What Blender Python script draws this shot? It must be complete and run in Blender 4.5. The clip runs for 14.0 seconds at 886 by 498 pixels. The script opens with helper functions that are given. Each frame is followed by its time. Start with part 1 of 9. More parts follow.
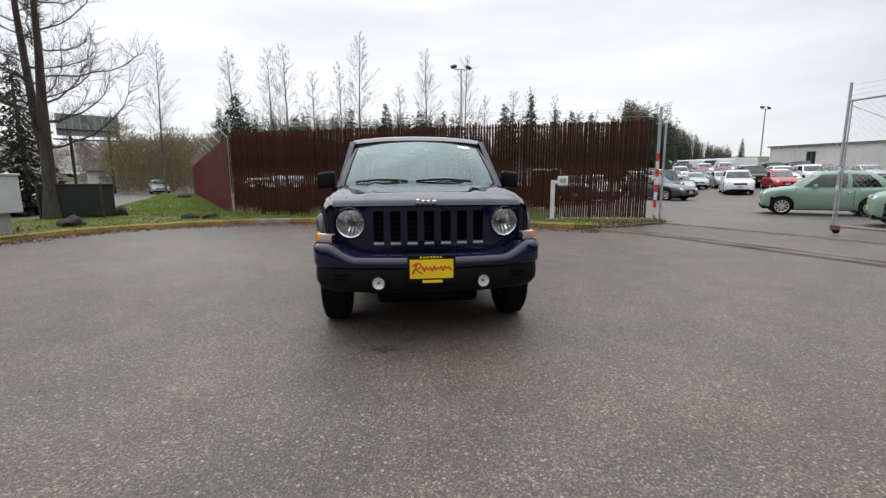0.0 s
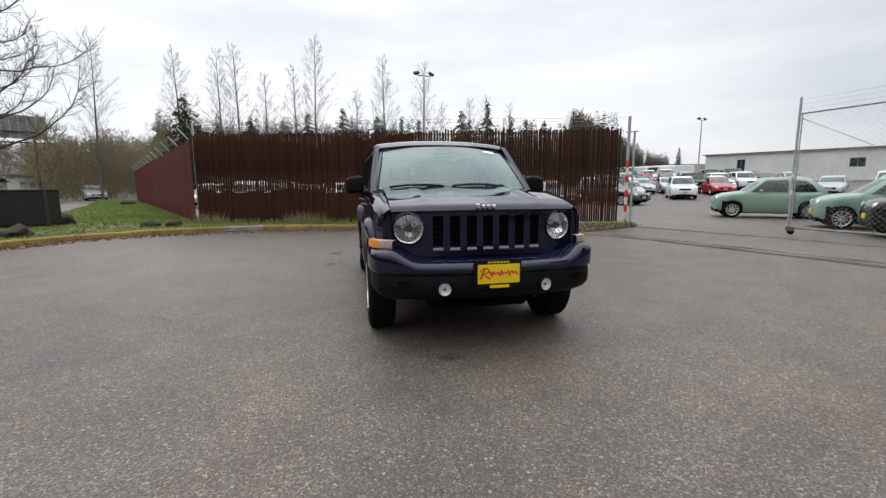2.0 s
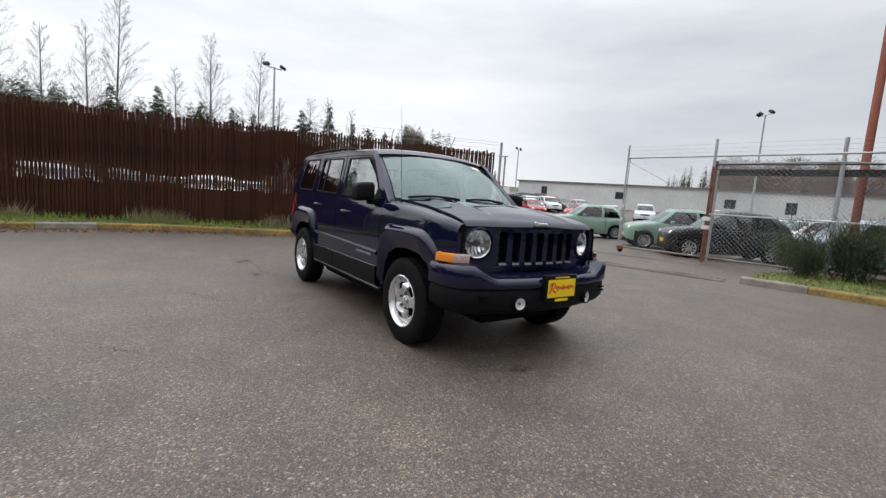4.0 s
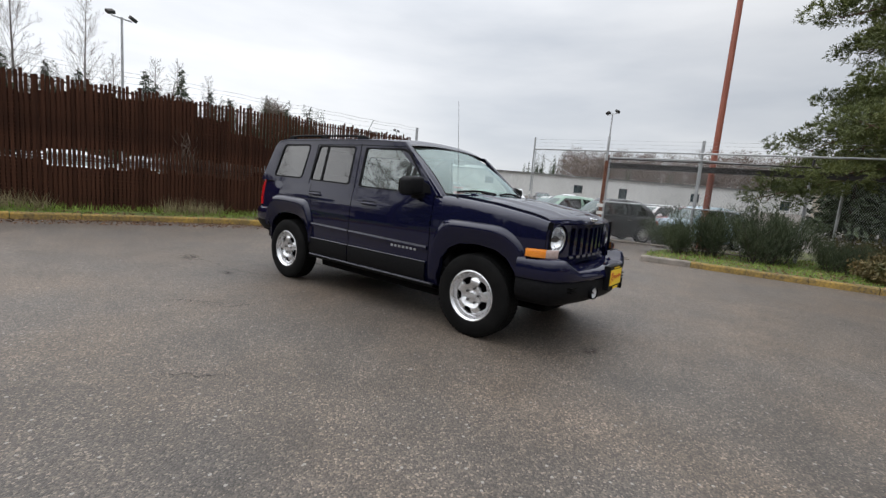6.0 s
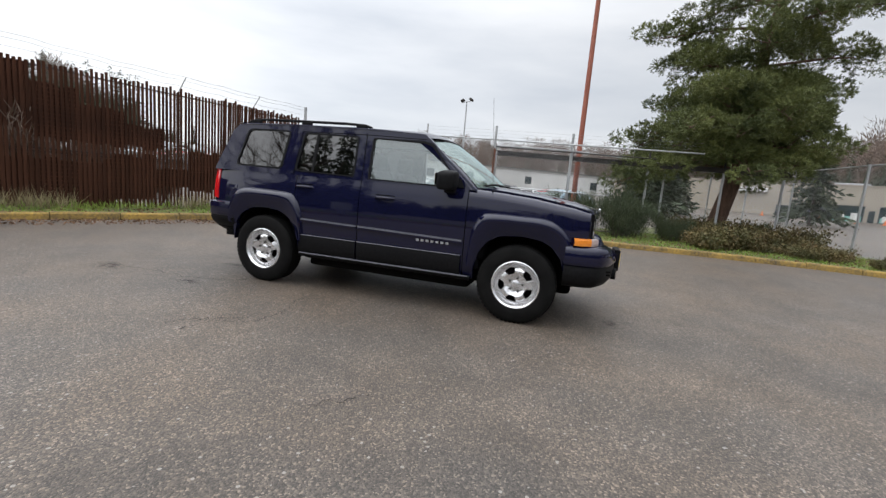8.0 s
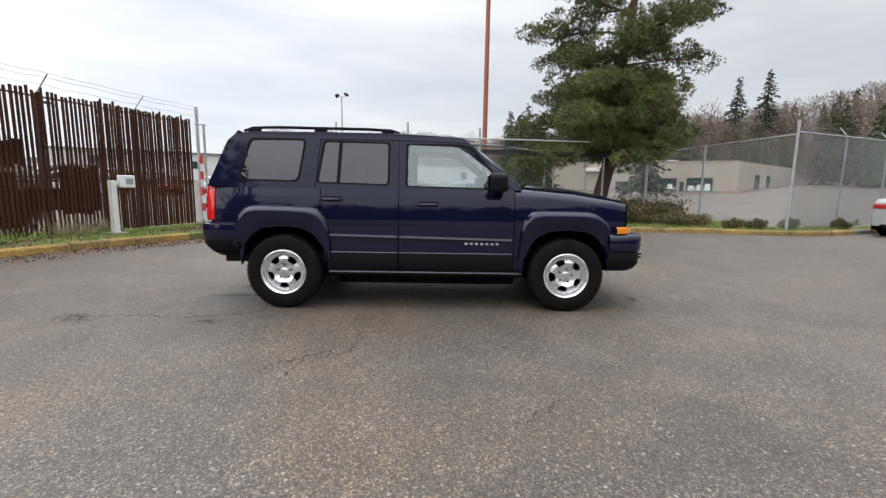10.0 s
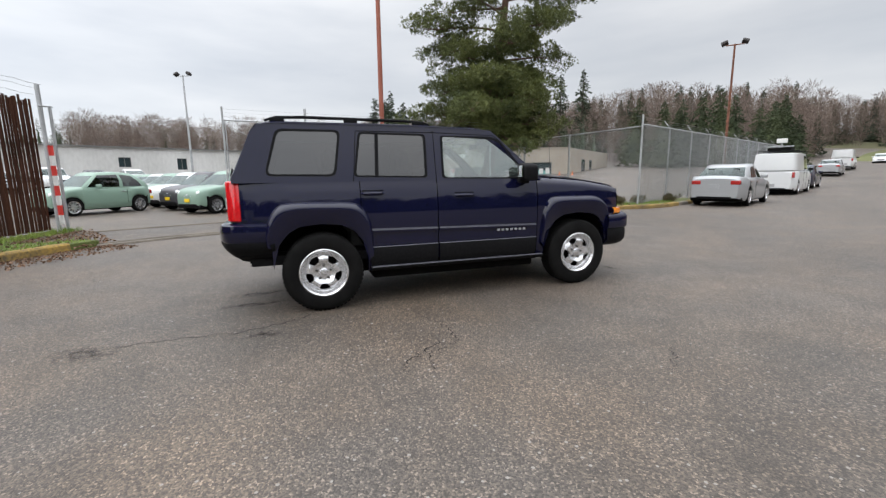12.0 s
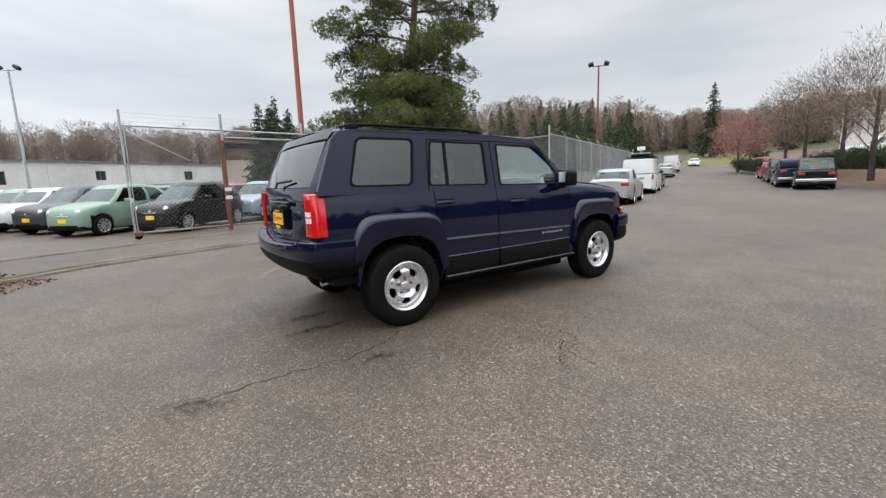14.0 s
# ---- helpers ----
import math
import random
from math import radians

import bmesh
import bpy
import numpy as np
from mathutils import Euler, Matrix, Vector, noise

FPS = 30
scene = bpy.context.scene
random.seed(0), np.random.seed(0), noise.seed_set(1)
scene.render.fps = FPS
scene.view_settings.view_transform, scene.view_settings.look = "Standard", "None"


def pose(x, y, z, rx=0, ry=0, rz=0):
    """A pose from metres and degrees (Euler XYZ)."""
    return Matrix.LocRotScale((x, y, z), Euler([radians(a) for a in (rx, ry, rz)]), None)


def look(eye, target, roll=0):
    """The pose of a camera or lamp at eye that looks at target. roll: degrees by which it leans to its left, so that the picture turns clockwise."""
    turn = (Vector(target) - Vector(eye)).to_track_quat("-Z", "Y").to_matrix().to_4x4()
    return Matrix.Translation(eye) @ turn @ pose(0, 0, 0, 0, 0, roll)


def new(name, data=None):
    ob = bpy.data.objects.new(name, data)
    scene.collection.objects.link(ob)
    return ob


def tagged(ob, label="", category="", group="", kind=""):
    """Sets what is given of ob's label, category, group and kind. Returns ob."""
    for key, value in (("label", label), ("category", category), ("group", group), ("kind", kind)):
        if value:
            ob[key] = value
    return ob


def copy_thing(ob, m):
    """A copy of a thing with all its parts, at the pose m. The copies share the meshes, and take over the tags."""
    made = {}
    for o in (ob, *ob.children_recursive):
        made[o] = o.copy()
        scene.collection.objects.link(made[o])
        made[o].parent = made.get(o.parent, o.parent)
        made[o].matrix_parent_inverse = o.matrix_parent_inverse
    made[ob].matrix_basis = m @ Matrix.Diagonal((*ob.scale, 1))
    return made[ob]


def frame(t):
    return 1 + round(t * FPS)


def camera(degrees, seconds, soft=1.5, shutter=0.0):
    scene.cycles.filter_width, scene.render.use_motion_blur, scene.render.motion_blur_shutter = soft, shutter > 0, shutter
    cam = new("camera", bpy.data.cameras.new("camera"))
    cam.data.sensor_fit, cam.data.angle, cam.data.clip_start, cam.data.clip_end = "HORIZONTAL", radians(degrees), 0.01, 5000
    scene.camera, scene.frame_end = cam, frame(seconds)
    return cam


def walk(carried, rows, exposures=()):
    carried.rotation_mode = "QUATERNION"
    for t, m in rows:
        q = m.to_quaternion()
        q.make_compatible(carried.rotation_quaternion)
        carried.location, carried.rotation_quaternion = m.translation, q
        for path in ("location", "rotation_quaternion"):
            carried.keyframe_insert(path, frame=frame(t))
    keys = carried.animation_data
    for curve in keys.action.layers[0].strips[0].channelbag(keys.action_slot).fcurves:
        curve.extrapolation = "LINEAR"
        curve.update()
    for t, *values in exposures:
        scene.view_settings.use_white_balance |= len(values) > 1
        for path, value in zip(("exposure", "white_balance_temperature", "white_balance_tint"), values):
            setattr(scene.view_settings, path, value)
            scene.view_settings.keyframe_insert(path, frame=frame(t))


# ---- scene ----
cam = camera(91.6, 14.0, soft=1.35)
PATH = [
    (0, (-0.226, -5.111, 1.182), (-0.022, -3.146, 0.871), -0.3),
    (0.5, (-0.305, -5.147, 1.19), (-0.01, -3.187, 0.92), -0.3),
    (1, (-0.43, -5.132, 1.187), (-0.158, -3.171, 0.907), 0.1),
    (1.5, (-0.662, -5.04, 1.172), (-0.369, -3.093, 0.821), -0.5),
    (2, (-0.99, -4.953, 1.176), (-0.572, -3.019, 0.89), -0.3),
    (2.5, (-1.376, -4.828, 1.181), (-0.762, -2.95, 0.872), -0.7),
    (3, (-1.764, -4.585, 1.164), (-1.063, -2.729, 0.913), -2.9),
    (3.5, (-2.162, -4.407, 1.155), (-1.184, -2.679, 0.919), 2.5),
    (3.7, (-2.327, -4.352, 1.169), (-1.271, -2.669, 0.944), 3.5),
    (5.8, (-3.664, -3.328, 1.165), (-2.124, -2.085, 0.873), 5.0),
    (6, (-3.765, -3.189, 1.166), (-2.182, -1.995, 0.904), 5.0),
    (6.5, (-4.069, -2.854, 1.178), (-2.366, -1.839, 0.915), 4.6),
    (7, (-4.232, -2.479, 1.162), (-2.469, -1.574, 0.894), 4.0),
    (7.5, (-4.426, -2.119, 1.145), (-2.597, -1.351, 0.889), 4.7),
    (8, (-4.565, -1.746, 1.135), (-2.668, -1.179, 0.851), 4.9),
    (8.5, (-4.647, -1.358, 1.14), (-2.712, -0.965, 0.826), 3.3),
    (9, (-4.773, -0.955, 1.144), (-2.805, -0.769, 0.838), 1.7),
    (9.2, (-4.801, -0.802, 1.142), (-2.829, -0.647, 0.841), 1.5),
    (11.3, (-4.8, 0.996, 1.161), (-2.882, 0.535, 0.829), -0.2),
    (11.5, (-4.788, 1.167, 1.166), (-2.893, 0.631, 0.813), -0.3),
    (12, (-4.677, 1.553, 1.169), (-2.816, 0.901, 0.834), -0.7),
    (12.5, (-4.535, 1.942, 1.19), (-2.688, 1.232, 0.896), -1.0),
    (13, (-4.397, 2.349, 1.211), (-2.633, 1.467, 0.881), -0.7),
    (13.5, (-4.162, 2.7, 1.217), (-2.443, 1.73, 0.893), -0.5),
    (14, (-3.928, 3.088, 1.21), (-2.311, 1.953, 0.897), -2.0),
]
walk(cam, [(t, look(eye, target, roll)) for t, eye, target, roll in PATH], [(0, 0.0), (6.5, 0.04), (9.0, 0.40), (14.0, 0.36)])

# ---- daylight: overcast sky, wide soft sun ----
world = bpy.data.worlds.new("overcast_sky")
scene.world = world
world.use_nodes = True
wn, wl = world.node_tree.nodes, world.node_tree.links
wn.clear()
w_out = wn.new("ShaderNodeOutputWorld")
w_bg = wn.new("ShaderNodeBackground")
w_sky = wn.new("ShaderNodeTexSky")
w_sky.sky_type = "NISHITA"
w_sky.sun_disc = False
w_sky.sun_elevation, w_sky.sun_rotation = radians(42), radians(20)
w_dim = wn.new("ShaderNodeVectorMath")
w_dim.operation = "SCALE"
w_dim.inputs["Scale"].default_value = 0.10
w_co = wn.new("ShaderNodeTexCoord")
w_map = wn.new("ShaderNodeMapping")
w_map.inputs["Scale"].default_value = (1.0, 1.0, 4.5)
w_n1 = wn.new("ShaderNodeTexNoise")
w_n1.inputs["Scale"].default_value, w_n1.inputs["Detail"].default_value, w_n1.inputs["Roughness"].default_value = 1.6, 6, 0.5
w_ramp = wn.new("ShaderNodeValToRGB")
w_ramp.color_ramp.elements[0].position, w_ramp.color_ramp.elements[0].color = 0.30, (0.61, 0.645, 0.70, 1)
w_ramp.color_ramp.elements[1].position, w_ramp.color_ramp.elements[1].color = 0.72, (0.92, 0.93, 0.95, 1)
w_dot = wn.new("ShaderNodeVectorMath")
w_dot.operation = "DOT_PRODUCT"
w_dot.inputs[1].default_value = (-0.28, 0.76, 0.58)
w_glow = wn.new("ShaderNodeMapRange")
w_glow.inputs["From Min"].default_value, w_glow.inputs["From Max"].default_value = -0.6, 1.0
w_glow.inputs["To Min"].default_value, w_glow.inputs["To Max"].default_value = 0.66, 1.20
w_mul = wn.new("ShaderNodeVectorMath")
w_mul.operation = "SCALE"
w_mix = wn.new("ShaderNodeMix")
w_mix.data_type = "RGBA"
w_mix.inputs["Factor"].default_value = 0.93
wl.new(w_co.outputs["Generated"], w_map.inputs["Vector"])
wl.new(w_map.outputs["Vector"], w_n1.inputs["Vector"])
wl.new(w_n1.outputs["Fac"], w_ramp.inputs["Fac"])
wl.new(w_co.outputs["Generated"], w_dot.inputs[0])
wl.new(w_dot.outputs["Value"], w_glow.inputs["Value"])
wl.new(w_ramp.outputs["Color"], w_mul.inputs[0])
wl.new(w_glow.outputs["Result"], w_mul.inputs["Scale"])
# an overcast sky grows brighter towards the zenith
w_sep = wn.new("ShaderNodeSeparateXYZ")
w_zen = wn.new("ShaderNodeMapRange")
w_zen.interpolation_type = "SMOOTHSTEP"
w_zen.inputs["From Min"].default_value, w_zen.inputs["From Max"].default_value = 0.30, 1.0
w_zen.inputs["To Min"].default_value, w_zen.inputs["To Max"].default_value = 1.0, 3.0
w_up = wn.new("ShaderNodeVectorMath")
w_up.operation = "SCALE"
wl.new(w_co.outputs["Generated"], w_sep.inputs["Vector"])
wl.new(w_sep.outputs["Z"], w_zen.inputs["Value"])
wl.new(w_mul.outputs["Vector"], w_up.inputs[0])
wl.new(w_zen.outputs["Result"], w_up.inputs["Scale"])
wl.new(w_sky.outputs["Color"], w_dim.inputs[0])
wl.new(w_dim.outputs["Vector"], w_mix.inputs["A"])
wl.new(w_up.outputs["Vector"], w_mix.inputs["B"])
wl.new(w_mix.outputs["Result"], w_bg.inputs["Color"])
wl.new(w_bg.outputs["Background"], w_out.inputs["Surface"])
w_bg.inputs["Strength"].default_value = 1.08
sun = new("sun", bpy.data.lights.new("sun", "SUN"))
sun.data.energy, sun.data.angle, sun.data.color = 0.4, radians(70), (1.0, 0.97, 0.93)
sun.matrix_world = look((-20, 54, 40), (0, 0, 0))


# ---- materials ----
def principled(name):
    m = bpy.data.materials.new(name)
    m.use_nodes = True
    return m, m.node_tree.nodes, m.node_tree.links, m.node_tree.nodes["Principled BSDF"]


def surface(name, a, b, rough=0.6, metal=0.0, scale=3.0, fine=40.0, bump=0.0, stretch=(1, 1, 1), coat=0.0, per_piece=0.0, rough2=None, fine_mix=0.35, spec=0.5):
    """Two colours mixed by a coarse and a fine noise, with relief, in metres of the object."""
    m, n, l, bs = principled(name)
    co = n.new("ShaderNodeTexCoord")
    mp = n.new("ShaderNodeMapping")
    mp.inputs["Scale"].default_value = stretch
    l.new(co.outputs["Object"], mp.inputs["Vector"])
    big, small = n.new("ShaderNodeTexNoise"), n.new("ShaderNodeTexNoise")
    big.inputs["Scale"].default_value, big.inputs["Detail"].default_value = scale, 5
    small.inputs["Scale"].default_value, small.inputs["Detail"].default_value = fine, 4
    l.new(mp.outputs["Vector"], big.inputs["Vector"])
    l.new(mp.outputs["Vector"], small.inputs["Vector"])
    mixf = n.new("ShaderNodeMix")
    mixf.inputs["Factor"].default_value = fine_mix
    l.new(big.outputs["Fac"], mixf.inputs["A"])
    l.new(small.outputs["Fac"], mixf.inputs["B"])
    rng = n.new("ShaderNodeMapRange")
    rng.inputs["From Min"].default_value, rng.inputs["From Max"].default_value = 0.34, 0.66
    l.new(mixf.outputs["Result"], rng.inputs["Value"])
    mix = n.new("ShaderNodeMix")
    mix.data_type = "RGBA"
    mix.inputs["A"].default_value, mix.inputs["B"].default_value = (*a, 1), (*b, 1)
    l.new(rng.outputs["Result"], mix.inputs["Factor"])
    colour = mix.outputs["Result"]
    if per_piece:
        info = n.new("ShaderNodeObjectInfo")
        geo = n.new("ShaderNodeNewGeometry")
        add = n.new("ShaderNodeMath")
        add.operation = "ADD"
        l.new(info.outputs["Random"], add.inputs[0])
        l.new(geo.outputs["Random Per Island"], add.inputs[1])
        pr = n.new("ShaderNodeMapRange")
        pr.inputs["From Max"].default_value = 2.0
        pr.inputs["To Min"].default_value, pr.inputs["To Max"].default_value = 1 - per_piece, 1 + per_piece
        l.new(add.outputs["Value"], pr.inputs["Value"])
        hsv = n.new("ShaderNodeHueSaturation")
        l.new(pr.outputs["Result"], hsv.inputs["Value"])
        l.new(colour, hsv.inputs["Color"])
        colour = hsv.outputs["Color"]
    l.new(colour, bs.inputs["Base Color"])
    rr = n.new("ShaderNodeMapRange")
    rr.inputs["To Min"].default_value, rr.inputs["To Max"].default_value = rough, rough if rough2 is None else rough2
    l.new(small.outputs["Fac"], rr.inputs["Value"])
    l.new(rr.outputs["Result"], bs.inputs["Roughness"])
    bs.inputs["Metallic"].default_value = metal
    bs.inputs["Coat Weight"].default_value = coat
    bs.inputs["Coat Roughness"].default_value = 0.04
    bs.inputs["Specular IOR Level"].default_value = spec
    if bump:
        bp = n.new("ShaderNodeBump")
        bp.inputs["Distance"].default_value = bump
        bp.inputs["Strength"].default_value = 0.8
        l.new(small.outputs["Fac"], bp.inputs["Height"])
        l.new(bp.outputs["Normal"], bs.inputs["Normal"])
    return m


def glass(name, tint, rough=0.0, opaque=0.0, base=(0.02, 0.02, 0.022), mirror=0.08, sheen=(1.0, 1.0, 1.0)):
    """Thin pane: a tinted see-through share, a diffuse share of base, and a mirror share by Fresnel."""
    m = bpy.data.materials.new(name)
    m.use_nodes = True
    n, l = m.node_tree.nodes, m.node_tree.links
    n.clear()
    out = n.new("ShaderNodeOutputMaterial")
    tr, gl, df = n.new("ShaderNodeBsdfTransparent"), n.new("ShaderNodeBsdfGlossy"), n.new("ShaderNodeBsdfDiffuse")
    tr.inputs["Color"].default_value = (*tint, 1)
    df.inputs["Color"].default_value = (*base, 1)
    gl.inputs["Roughness"].default_value = rough
    lw = n.new("ShaderNodeLayerWeight")
    lw.inputs["Blend"].default_value = 0.5
    p5 = n.new("ShaderNodeMath")
    p5.operation = "POWER"
    p5.inputs[1].default_value = 4.0
    fr = n.new("ShaderNodeMath")
    fr.operation = "MULTIPLY_ADD"
    fr.inputs[1].default_value, fr.inputs[2].default_value = 1.0 - mirror, mirror
    gl.inputs["Color"].default_value = (*sheen, 1)
    l.new(lw.outputs["Facing"], p5.inputs[0])
    l.new(p5.outputs["Value"], fr.inputs[0])
    m1, m2 = n.new("ShaderNodeMixShader"), n.new("ShaderNodeMixShader")
    m1.inputs["Fac"].default_value = opaque
    l.new(tr.outputs["BSDF"], m1.inputs[1])
    l.new(df.outputs["BSDF"], m1.inputs[2])
    l.new(fr.outputs["Value"], m2.inputs["Fac"])
    l.new(m1.outputs["Shader"], m2.inputs[1])
    l.new(gl.outputs["BSDF"], m2.inputs[2])
    l.new(m2.outputs["Shader"], out.inputs["Surface"])
    return m


def asphalt_material():
    m, n, l, bs = principled("worn_asphalt")
    co = n.new("ShaderNodeTexCoord")
    vor = n.new("ShaderNodeTexVoronoi")
    vor.inputs["Scale"].default_value = 118
    vor2 = n.new("ShaderNodeTexVoronoi")
    vor2.inputs["Scale"].default_value = 40
    big, mid, sand = n.new("ShaderNodeTexNoise"), n.new("ShaderNodeTexNoise"), n.new("ShaderNodeTexNoise")
    big.inputs["Scale"].default_value, big.inputs["Detail"].default_value = 0.22, 6
    mid.inputs["Scale"].default_value, mid.inputs["Detail"].default_value = 2.2, 6
    sand.inputs["Scale"].default_value, sand.inputs["Detail"].default_value = 190, 3
    for t in (vor, vor2, big, mid, sand):
        l.new(co.outputs["Object"], t.inputs["Vector"])
    # bitumen, varied by patches
    tar = n.new("ShaderNodeValToRGB")
    tar.color_ramp.elements[0].position, tar.color_ramp.elements[0].color = 0.38, (0.0600, 0.0480, 0.0375, 1)
    tar.color_ramp.elements[1].position, tar.color_ramp.elements[1].color = 0.62, (0.1060, 0.0858, 0.0685, 1)
    add = n.new("ShaderNodeMix")
    add.inputs["Factor"].default_value = 0.45
    l.new(big.outputs["Fac"], add.inputs["A"])
    l.new(mid.outputs["Fac"], add.inputs["B"])
    l.new(add.outputs["Result"], tar.inputs["Fac"])
    # brownish and greyer areas, a pace or so wide
    dust = n.new("ShaderNodeTexNoise")
    dust.inputs["Scale"].default_value, dust.inputs["Detail"].default_value = 0.8, 5
    l.new(co.outputs["Object"], dust.inputs["Vector"])
    hue = n.new("ShaderNodeValToRGB")
    hue.color_ramp.elements[0].position, hue.color_ramp.elements[0].color = 0.36, (0.90, 0.93, 0.97, 1)
    hue.color_ramp.elements[1].position, hue.color_ramp.elements[1].color = 0.64, (1.09, 1.03, 0.955, 1)
    l.new(dust.outputs["Fac"], hue.inputs["Fac"])
    dusty = n.new("ShaderNodeMix")
    dusty.data_type, dusty.blend_type = "RGBA", "MULTIPLY"
    dusty.inputs["Factor"].default_value = 1.0
    dusty.clamp_result = False
    l.new(tar.outputs["Color"], dusty.inputs["A"])
    l.new(hue.outputs["Color"], dusty.inputs["B"])
    # stones of several greys
    sep = n.new("ShaderNodeSeparateColor")
    l.new(vor.outputs["Color"], sep.inputs["Color"])
    stone = n.new("ShaderNodeValToRGB")
    stone.color_ramp.interpolation = "CONSTANT"
    e = stone.color_ramp.elements
    e[0].position, e[0].color = 0.0, (0.48, 0.48, 0.48, 1)
    e[1].position, e[1].color = 0.34, (0.92, 0.92, 0.92, 1)
    for pos, v in ((0.62, 1.30), (0.82, 1.75), (0.93, 2.9)):
        k = e.new(pos)
        k.color = (v, v * 0.985, v * 0.96, 1)
    l.new(sep.outputs["Red"], stone.inputs["Fac"])
    mul = n.new("ShaderNodeMix")
    mul.data_type, mul.blend_type = "RGBA", "MULTIPLY"
    mul.inputs["Factor"].default_value = 0.92
    mul.clamp_result = False
    l.new(dusty.outputs["Result"], mul.inputs["A"])
    l.new(stone.outputs["Color"], mul.inputs["B"])
    # rare pale chips
    sep2 = n.new("ShaderNodeSeparateColor")
    l.new(vor2.outputs["Color"], sep2.inputs["Color"])
    rare = n.new("ShaderNodeMath")
    rare.operation = "GREATER_THAN"
    rare.inputs[1].default_value = 0.955
    l.new(sep2.outputs["Green"], rare.inputs[0])
    small = n.new("ShaderNodeMath")
    small.operation = "LESS_THAN"
    small.inputs[1].default_value = 0.32
    l.new(vor2.outputs["Distance"], small.inputs[0])
    both = n.new("ShaderNodeMath")
    both.operation = "MULTIPLY"
    l.new(rare.outputs["Value"], both.inputs[0])
    l.new(small.outputs["Value"], both.inputs[1])
    chip = n.new("ShaderNodeMix")
    chip.data_type = "RGBA"
    chip.inputs["B"].default_value = (0.25, 0.23, 0.205, 1)
    l.new(both.outputs["Value"], chip.inputs["Factor"])
    l.new(mul.outputs["Result"], chip.inputs["A"])
    l.new(chip.outputs["Result"], bs.inputs["Base Color"])
    bs.inputs["Roughness"].default_value = 0.58
    bs.inputs["Specular IOR Level"].default_value = 0.66
    bp = n.new("ShaderNodeBump")
    bp.inputs["Distance"].default_value = 0.004
    bp.inputs["Strength"].default_value = 0.6
    bp2 = n.new("ShaderNodeBump")
    bp2.inputs["Distance"].default_value = 0.002
    bp2.inputs["Strength"].default_value = 0.5
    l.new(vor.outputs["Distance"], bp.inputs["Height"])
    bp.invert = True
    l.new(sand.outputs["Fac"], bp2.inputs["Height"])
    l.new(bp.outputs["Normal"], bp2.inputs["Normal"])
    l.new(bp2.outputs["Normal"], bs.inputs["Normal"])
    return m


ASPHALT = asphalt_material()
EARTH = surface("rough_earth", (0.055, 0.060, 0.025), (0.13, 0.12, 0.06), 0.95, scale=0.05, fine=2.0)
GRASS_SOIL = surface("grass_soil", (0.070, 0.060, 0.028), (0.120, 0.155, 0.038), 0.95, scale=0.8, fine=60, bump=0.01)
GRASS = surface("grass_blades", (0.115, 0.200, 0.022), (0.255, 0.335, 0.060), 0.7, scale=0.6, fine=6, per_piece=0.35)
STRAW = surface("dry_grass", (0.22, 0.18, 0.09), (0.40, 0.34, 0.20), 0.85, scale=2, fine=30, per_piece=0.3)
KERB_Y = surface("worn_yellow_kerb_paint", (0.085, 0.068, 0.042), (0.40, 0.255, 0.055), 0.9, scale=2.0, fine=24, bump=0.006, fine_mix=0.5)
KERB_C = surface("kerb_concrete", (0.15, 0.13, 0.11), (0.34, 0.30, 0.26), 0.9, scale=3, fine=45, bump=0.004)
GUTTER = surface("dirty_gutter_concrete", (0.095, 0.080, 0.064), (0.225, 0.195, 0.160), 0.9, scale=1.6, fine=30, bump=0.004)
LEAF_LITTER = surface("leaf_litter", (0.09, 0.05, 0.03), (0.26, 0.15, 0.09), 0.9, scale=5, fine=30, per_piece=0.4)
SLAT = surface("rusty_brown_slat", (0.021, 0.0094, 0.0063), (0.071, 0.0295, 0.0170), 0.85, spec=0.12, scale=1.2, fine=9, stretch=(6, 6, 0.7), bump=0.002, per_piece=0.55)
SHEET = surface("rusty_brown_sheet", (0.022, 0.0100, 0.0066), (0.062, 0.027, 0.016), 0.85, spec=0.12, scale=1.0, fine=7, stretch=(5, 5, 0.6), bump=0.002, per_piece=0.25)
RED_SLAT = surface("faded_red_slat", (0.080, 0.013, 0.013), (0.140, 0.028, 0.026), 0.75, spec=0.15, scale=1.1, fine=8, stretch=(5, 5, 0.8), per_piece=0.22)
GALV = surface("galvanised_steel", (0.36, 0.37, 0.38), (0.52, 0.53, 0.54), 0.45, metal=0.55, scale=4, fine=50, rough2=0.6)
WIRE = surface("galvanised_wire", (0.30, 0.31, 0.32), (0.42, 0.43, 0.44), 0.55, metal=0.4, scale=4, fine=50)
RUST = surface("rusted_steel", (0.10, 0.04, 0.025), (0.24, 0.10, 0.06), 0.85, scale=6, fine=40, bump=0.003)
DARK_STEEL = surface("dark_weathered_steel", (0.02, 0.018, 0.018), (0.05, 0.042, 0.04), 0.7, scale=4, fine=40)
WHITE_PAINT = surface("white_painted_metal", (0.62, 0.62, 0.60), (0.78, 0.78, 0.76), 0.5, scale=3, fine=30)
RED_PAINT = surface("red_reflective_band", (0.55, 0.03, 0.02), (0.70, 0.06, 0.05), 0.45, scale=6, fine=40)
POLE_RED = surface("red_brown_painted_pole", (0.24, 0.065, 0.04), (0.36, 0.12, 0.075), 0.65, scale=1.5, fine=25, stretch=(3, 3, 0.6))
WALL_WHITE = surface("dirty_white_wall", (0.55, 0.55, 0.53), (0.74, 0.74, 0.72), 0.9, scale=0.25, fine=3.0, stretch=(1, 1, 0.5))
